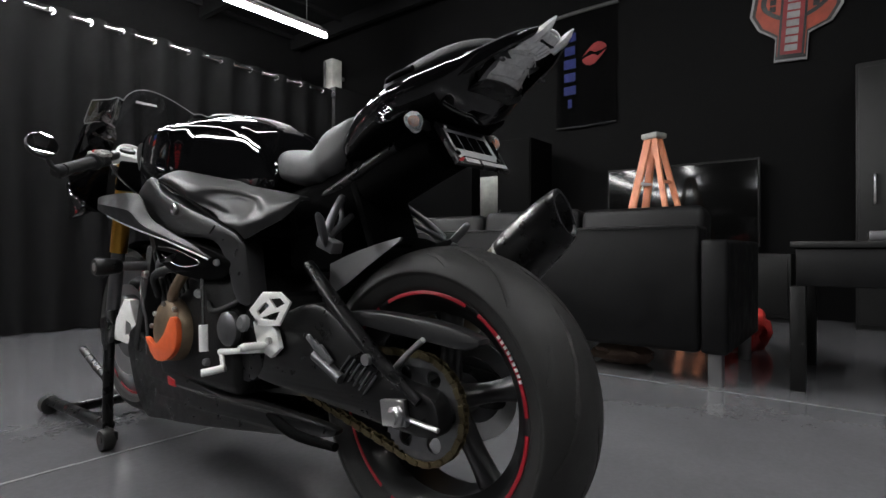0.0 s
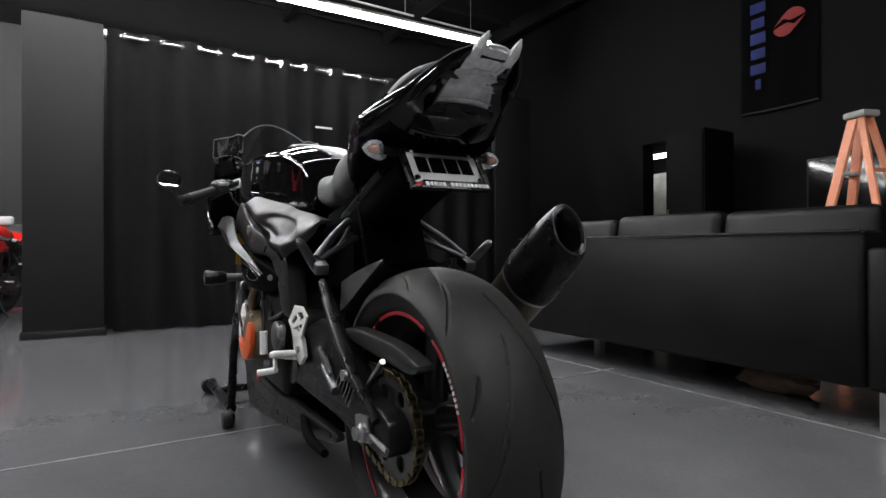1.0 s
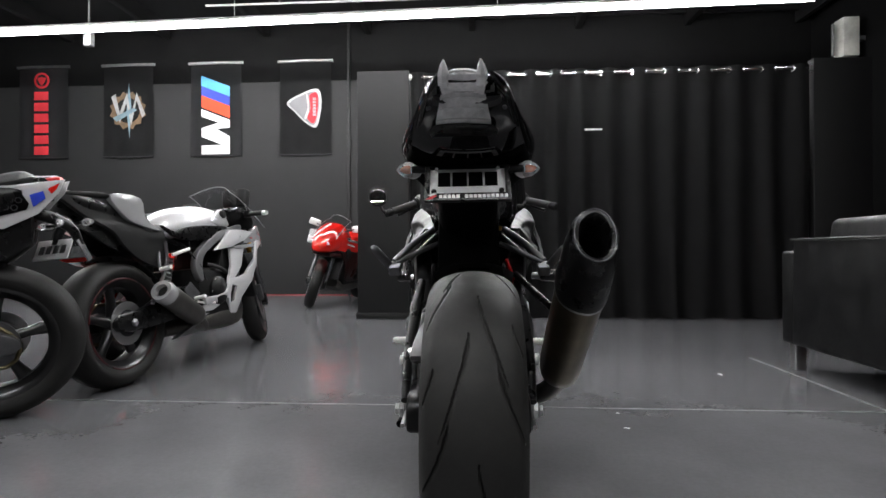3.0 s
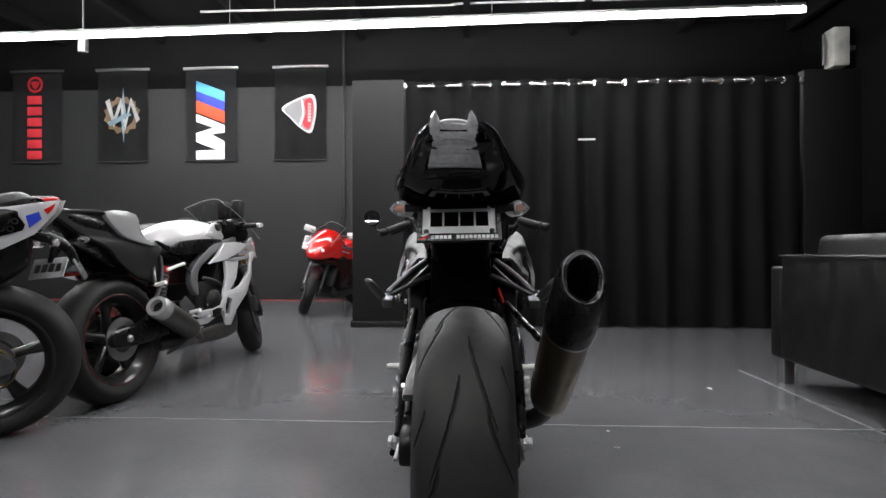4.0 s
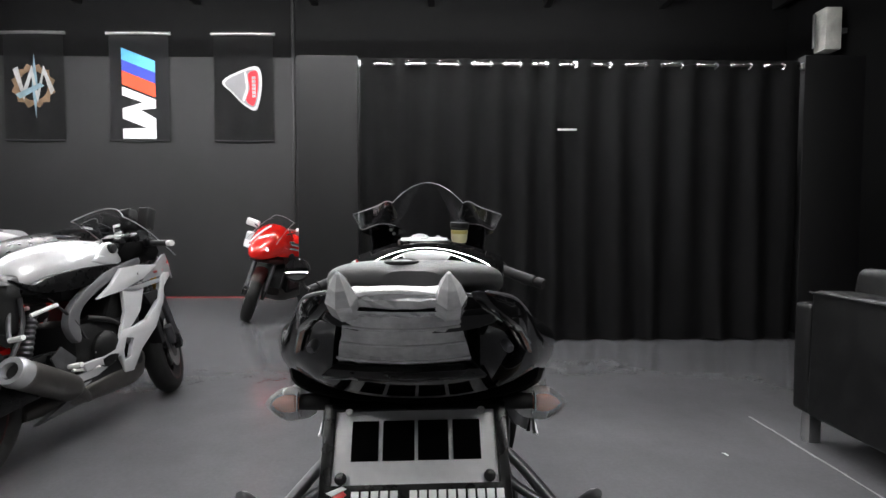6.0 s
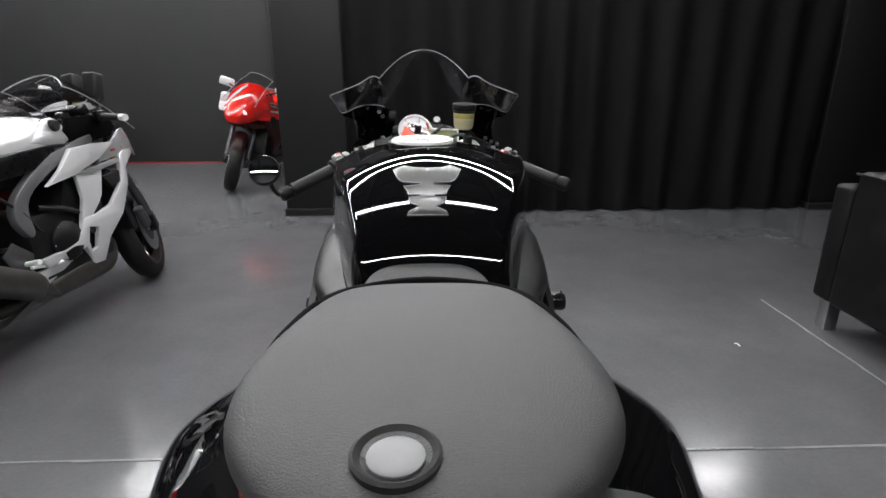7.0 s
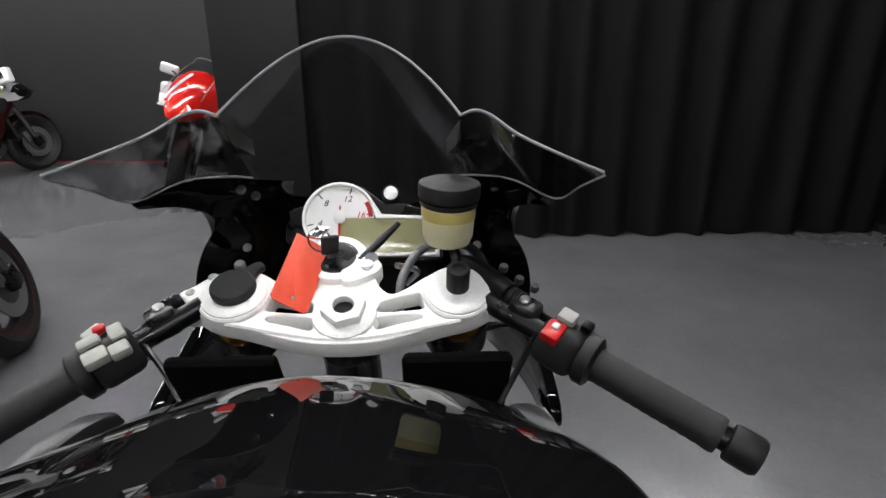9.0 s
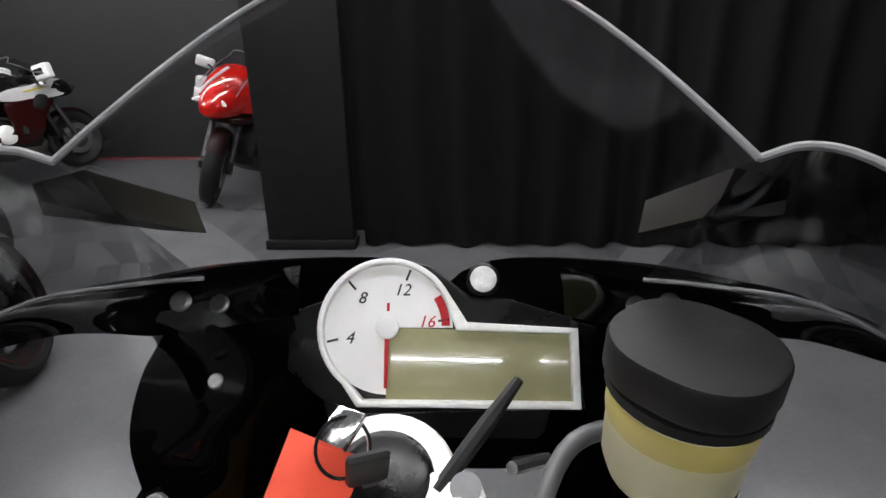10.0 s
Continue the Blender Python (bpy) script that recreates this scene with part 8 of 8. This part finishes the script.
        bm = skin(bmesh.new(), rows, False, False)
        bmesh.ops.solidify(bm, geom=bm.faces[:], thickness=0.003)
        sc = part("windscreen", bm, "screen", b, "clear windscreen")
        part("screen_rim", piped(rows[0], 0.0035, 6, smooth=False), "screen_edge", sc)
        part("screen_rim", piped([r[-1] for r in rows], 0.003, 6, smooth=False), "screen_edge", sc)
        part("screen_rim", piped([r[0] for r in rows], 0.003, 6, smooth=False), "screen_edge", sc)
        part("dash", boxed((0.2, 0.05, 0.1), (0, 1.14, 0.95), (30, 0, 0), 0.01), "satin", b)
        for s in (-1, 1):
            if cut:
                ma = part("mirror_stem", piped([(s * 0.1, 1.24, 0.9), (s * 0.075, 1.27, 1.03)], 0.012, 8, smooth=False), "satin", b)
                part("mirror_head", boxed((0.075, 0.075, 0.135), (s * 0.055, 1.29, 1.085), (-12, s * 5, 0), 0.014, 3), "matte", ma, "black mirror head folded upright")
                continue
            mz = 1.03 - c.get("mirror_drop", 0.0)
            ma = part("mirror_stem", piped([(s * 0.12, 1.2, 0.95), (s * 0.22, 1.12, mz - 0.03), (s * 0.27, 1.1, mz - 0.01)], 0.009, 8), "satin", b)
            part("mirror_head", boxed(c.get("mirror_size", (0.13, 0.05, 0.075)), (s * 0.3, 1.09, mz), (0, s * -10, s * 12), 0.02, 3), c["mirror"], ma, "mirror head")
            part("mirror_face", boxed((0.11, 0.004, 0.06), (s * 0.3 - s * 0.004, 1.09 - c.get("mirror_size", (0, 0.05))[1] / 2 - 0.002, mz), (0, s * -10, s * 12), 0.0015), "mirror", ma)
    if bare:
        for s in (-1, 1):
            tb = part("tail_bracket", piped([(s * 0.05, 0.02, 0.86), (s * 0.08, -0.16, 0.9), (s * 0.1, -0.3, 0.86), (s * 0.08, -0.2, 0.8), (s * 0.05, 0.0, 0.78)], 0.009, 8), "alu", b, "silver tail bracket")
            teardrop((s * 0.11, -0.32, 0.85), s, 0.06, 0.02, "lens", "indicator", tb, "clear indicator")
        part("red_guard", body_loft([(0.2, 0.76, 0.6, 0.68, 0.14), (0.0, 0.76, 0.58, 0.68, 0.16), (-0.16, 0.74, 0.6, 0.67, 0.15), (-0.3, 0.72, 0.63, 0.67, 0.1)], 5, 2.6, 28), "red_paint", b, "red tail guard")
    part("top_yoke", boxed((0.27, 0.06, 0.025), (0, 1.1, 0.9), (20, 0, 0), 0.008), "alu_dark", b)
    bz = 0.065 if cut else 0.0
    for s in (-1, 1):
        hb = part("handlebar", piped([(s * 0.12, 1.11, 0.88 + bz), (s * 0.36, 1.0, 0.86 + bz)], 0.011, 10, smooth=False), "satin", b)
        part("grip", piped([(s * 0.23, 1.06, 0.871 + bz), (s * 0.355, 1.003, 0.861 + bz)], 0.017, 12, smooth=False), "grip", hb)
        part("bar_weight", piped([(s * 0.355, 1.003, 0.861 + bz), (s * 0.385, 0.99, 0.858 + bz)], 0.016, 12, smooth=False), "alu", hb)
        part("lever", piped([(s * 0.17, 1.12, 0.875 + bz), (s * 0.27, 1.09, 0.865 + bz), (s * 0.35, 1.05, 0.855 + bz)], 0.007, 8), "alu_dark", hb)
        part("switches", boxed((0.05, 0.05, 0.05), (s * 0.2, 1.075, 0.875 + bz), (0, 0, s * -25), 0.01), "satin", hb)
    # exhaust
    s = muffler_side
    a_, b_ = Vector((s * 0.15, 0.5, 0.28)), Vector((s * 0.19, 0.13, 0.47))
    dr = (b_ - a_).normalized()
    mu = part("muffler", turned([(0.03, 0), (0.055, 0.03), (0.062, 0.06), (0.062, 0.36), (0.06, 0.37)], a_, dr, 28), "exhaust", b, "short dark muffler")
    part("end_ring", turned([(0.063, 0.355), (0.063, 0.4), (0.055, 0.418), (0.035, 0.418), (0.03, 0.405), (0.03, 0.37)], a_, dr, 28), c["pipe_end"], mu, "pale machined muffler end")
    part("pipe_mouth", turned([(0.0305, 0.38), (0.0305, 0.39)], a_, dr, 20), "hole", mu)
    part("mid_pipe", piped([tuple(a_), (s * 0.12, 0.6, 0.22), (0.02, 0.75, 0.2)], 0.028, 12), "exhaust", b)
    part("kick_stand", piped([(-0.13, 0.5, 0.3), (-0.2, 0.45, 0.12), (-0.262, 0.42, 0.035)], 0.011, 10), "alu_dark", b, "side stand let down")
    return b


def parked(rear, front, lean):
    """Pose of a motorcycle from the feet of its tyres; lean: degrees to its left."""
    d = Vector(front) - Vector(rear)
    return pose(rear[0], rear[1], 0, 0, 0, math.degrees(math.atan2(-d.x, d.y))) @ pose(0, 0, 0, 0, -lean, 0)


white = dict(style="cut", body="white_paint", tank="white_paint", tail="satin", panel="silver_paint", rim="rim", stripe="stripe_dark", fork="gold", arm="satin", frame="frame_silver", cover="engine", spring="alu_dark", nose="satin", mirror="satin", pipe_end="silver_paint", flash="stripe")
sport_bike("white sport motorcycle with a black tail, parked on its side stand", parked((-1.8, 1.31), (-1.66, 2.71), 5), white, 1, 24)
tri = dict(tail_k=0.62, plate="alu_dark", body="white_paint", tank="white_paint", tail="satin", panel="white_paint", accent="blue_paint", accent2="red_paint", rim="rim", fork="gold", arm="alu_dark", frame="alu_dark", cover="engine", spring="red_paint", nose="white_paint", mirror="satin", pipe_end="alu_dark", flash="blue_paint")
sport_bike("white sport motorcycle with blue and red flashes on its tail", parked((-1.98, 0.8), (-3.15, 0.05), 4), tri, 1, 0, True)
naked = dict(plate="alu_dark", body="red_paint", tank="satin", tail="red_paint", panel="red_paint", rim="rim", fork="gold", arm="red_paint", frame="red_paint", cover="alu", spring="red_paint", nose="red_paint", mirror="satin", pipe_end="alu", flash="white_paint")
sport_bike("red motorcycle with silver engine covers, parked between two white ones", parked((-2.3, 2.02), (-2.42, 3.42), 5), naked, 1, 0, False, True)
red = dict(style="tall", mirror_size=(0.15, 0.05, 0.085), mid="maroon_paint", body="red_paint", tank="red_paint", tail="red_paint", panel="red_paint", rim="rim", fork="alu_dark", arm="alu_dark", frame="satin", cover="engine", spring="alu_dark", nose="red_paint", mirror="white_paint", pipe_end="alu", flash="white_paint", lamp="white_mark")
sport_bike("bright red sport motorcycle parked facing out by the dark wall", parked((-1.66, 6.5), (-1.97, 5.14), 10), red, 1, 27)
far = dict(mid="maroon_paint", body="white_paint", tank="satin", tail="white_paint", panel="silver_paint", rim="matte", fork="alu_dark", arm="alu_dark", frame="alu_dark", cover="alu", spring="yellow_paint", nose="satin", mirror="white_mark", mirror_size=(0.17, 0.08, 0.14), mirror_drop=0.07, pipe_end="alu", flash="yellow_paint", lamp="satin")
sport_bike("white motorcycle with pale mirrors parked in the far corner", parked((-4.53, 5.28), (-4.04, 6.6), 4), far, 1, 0)
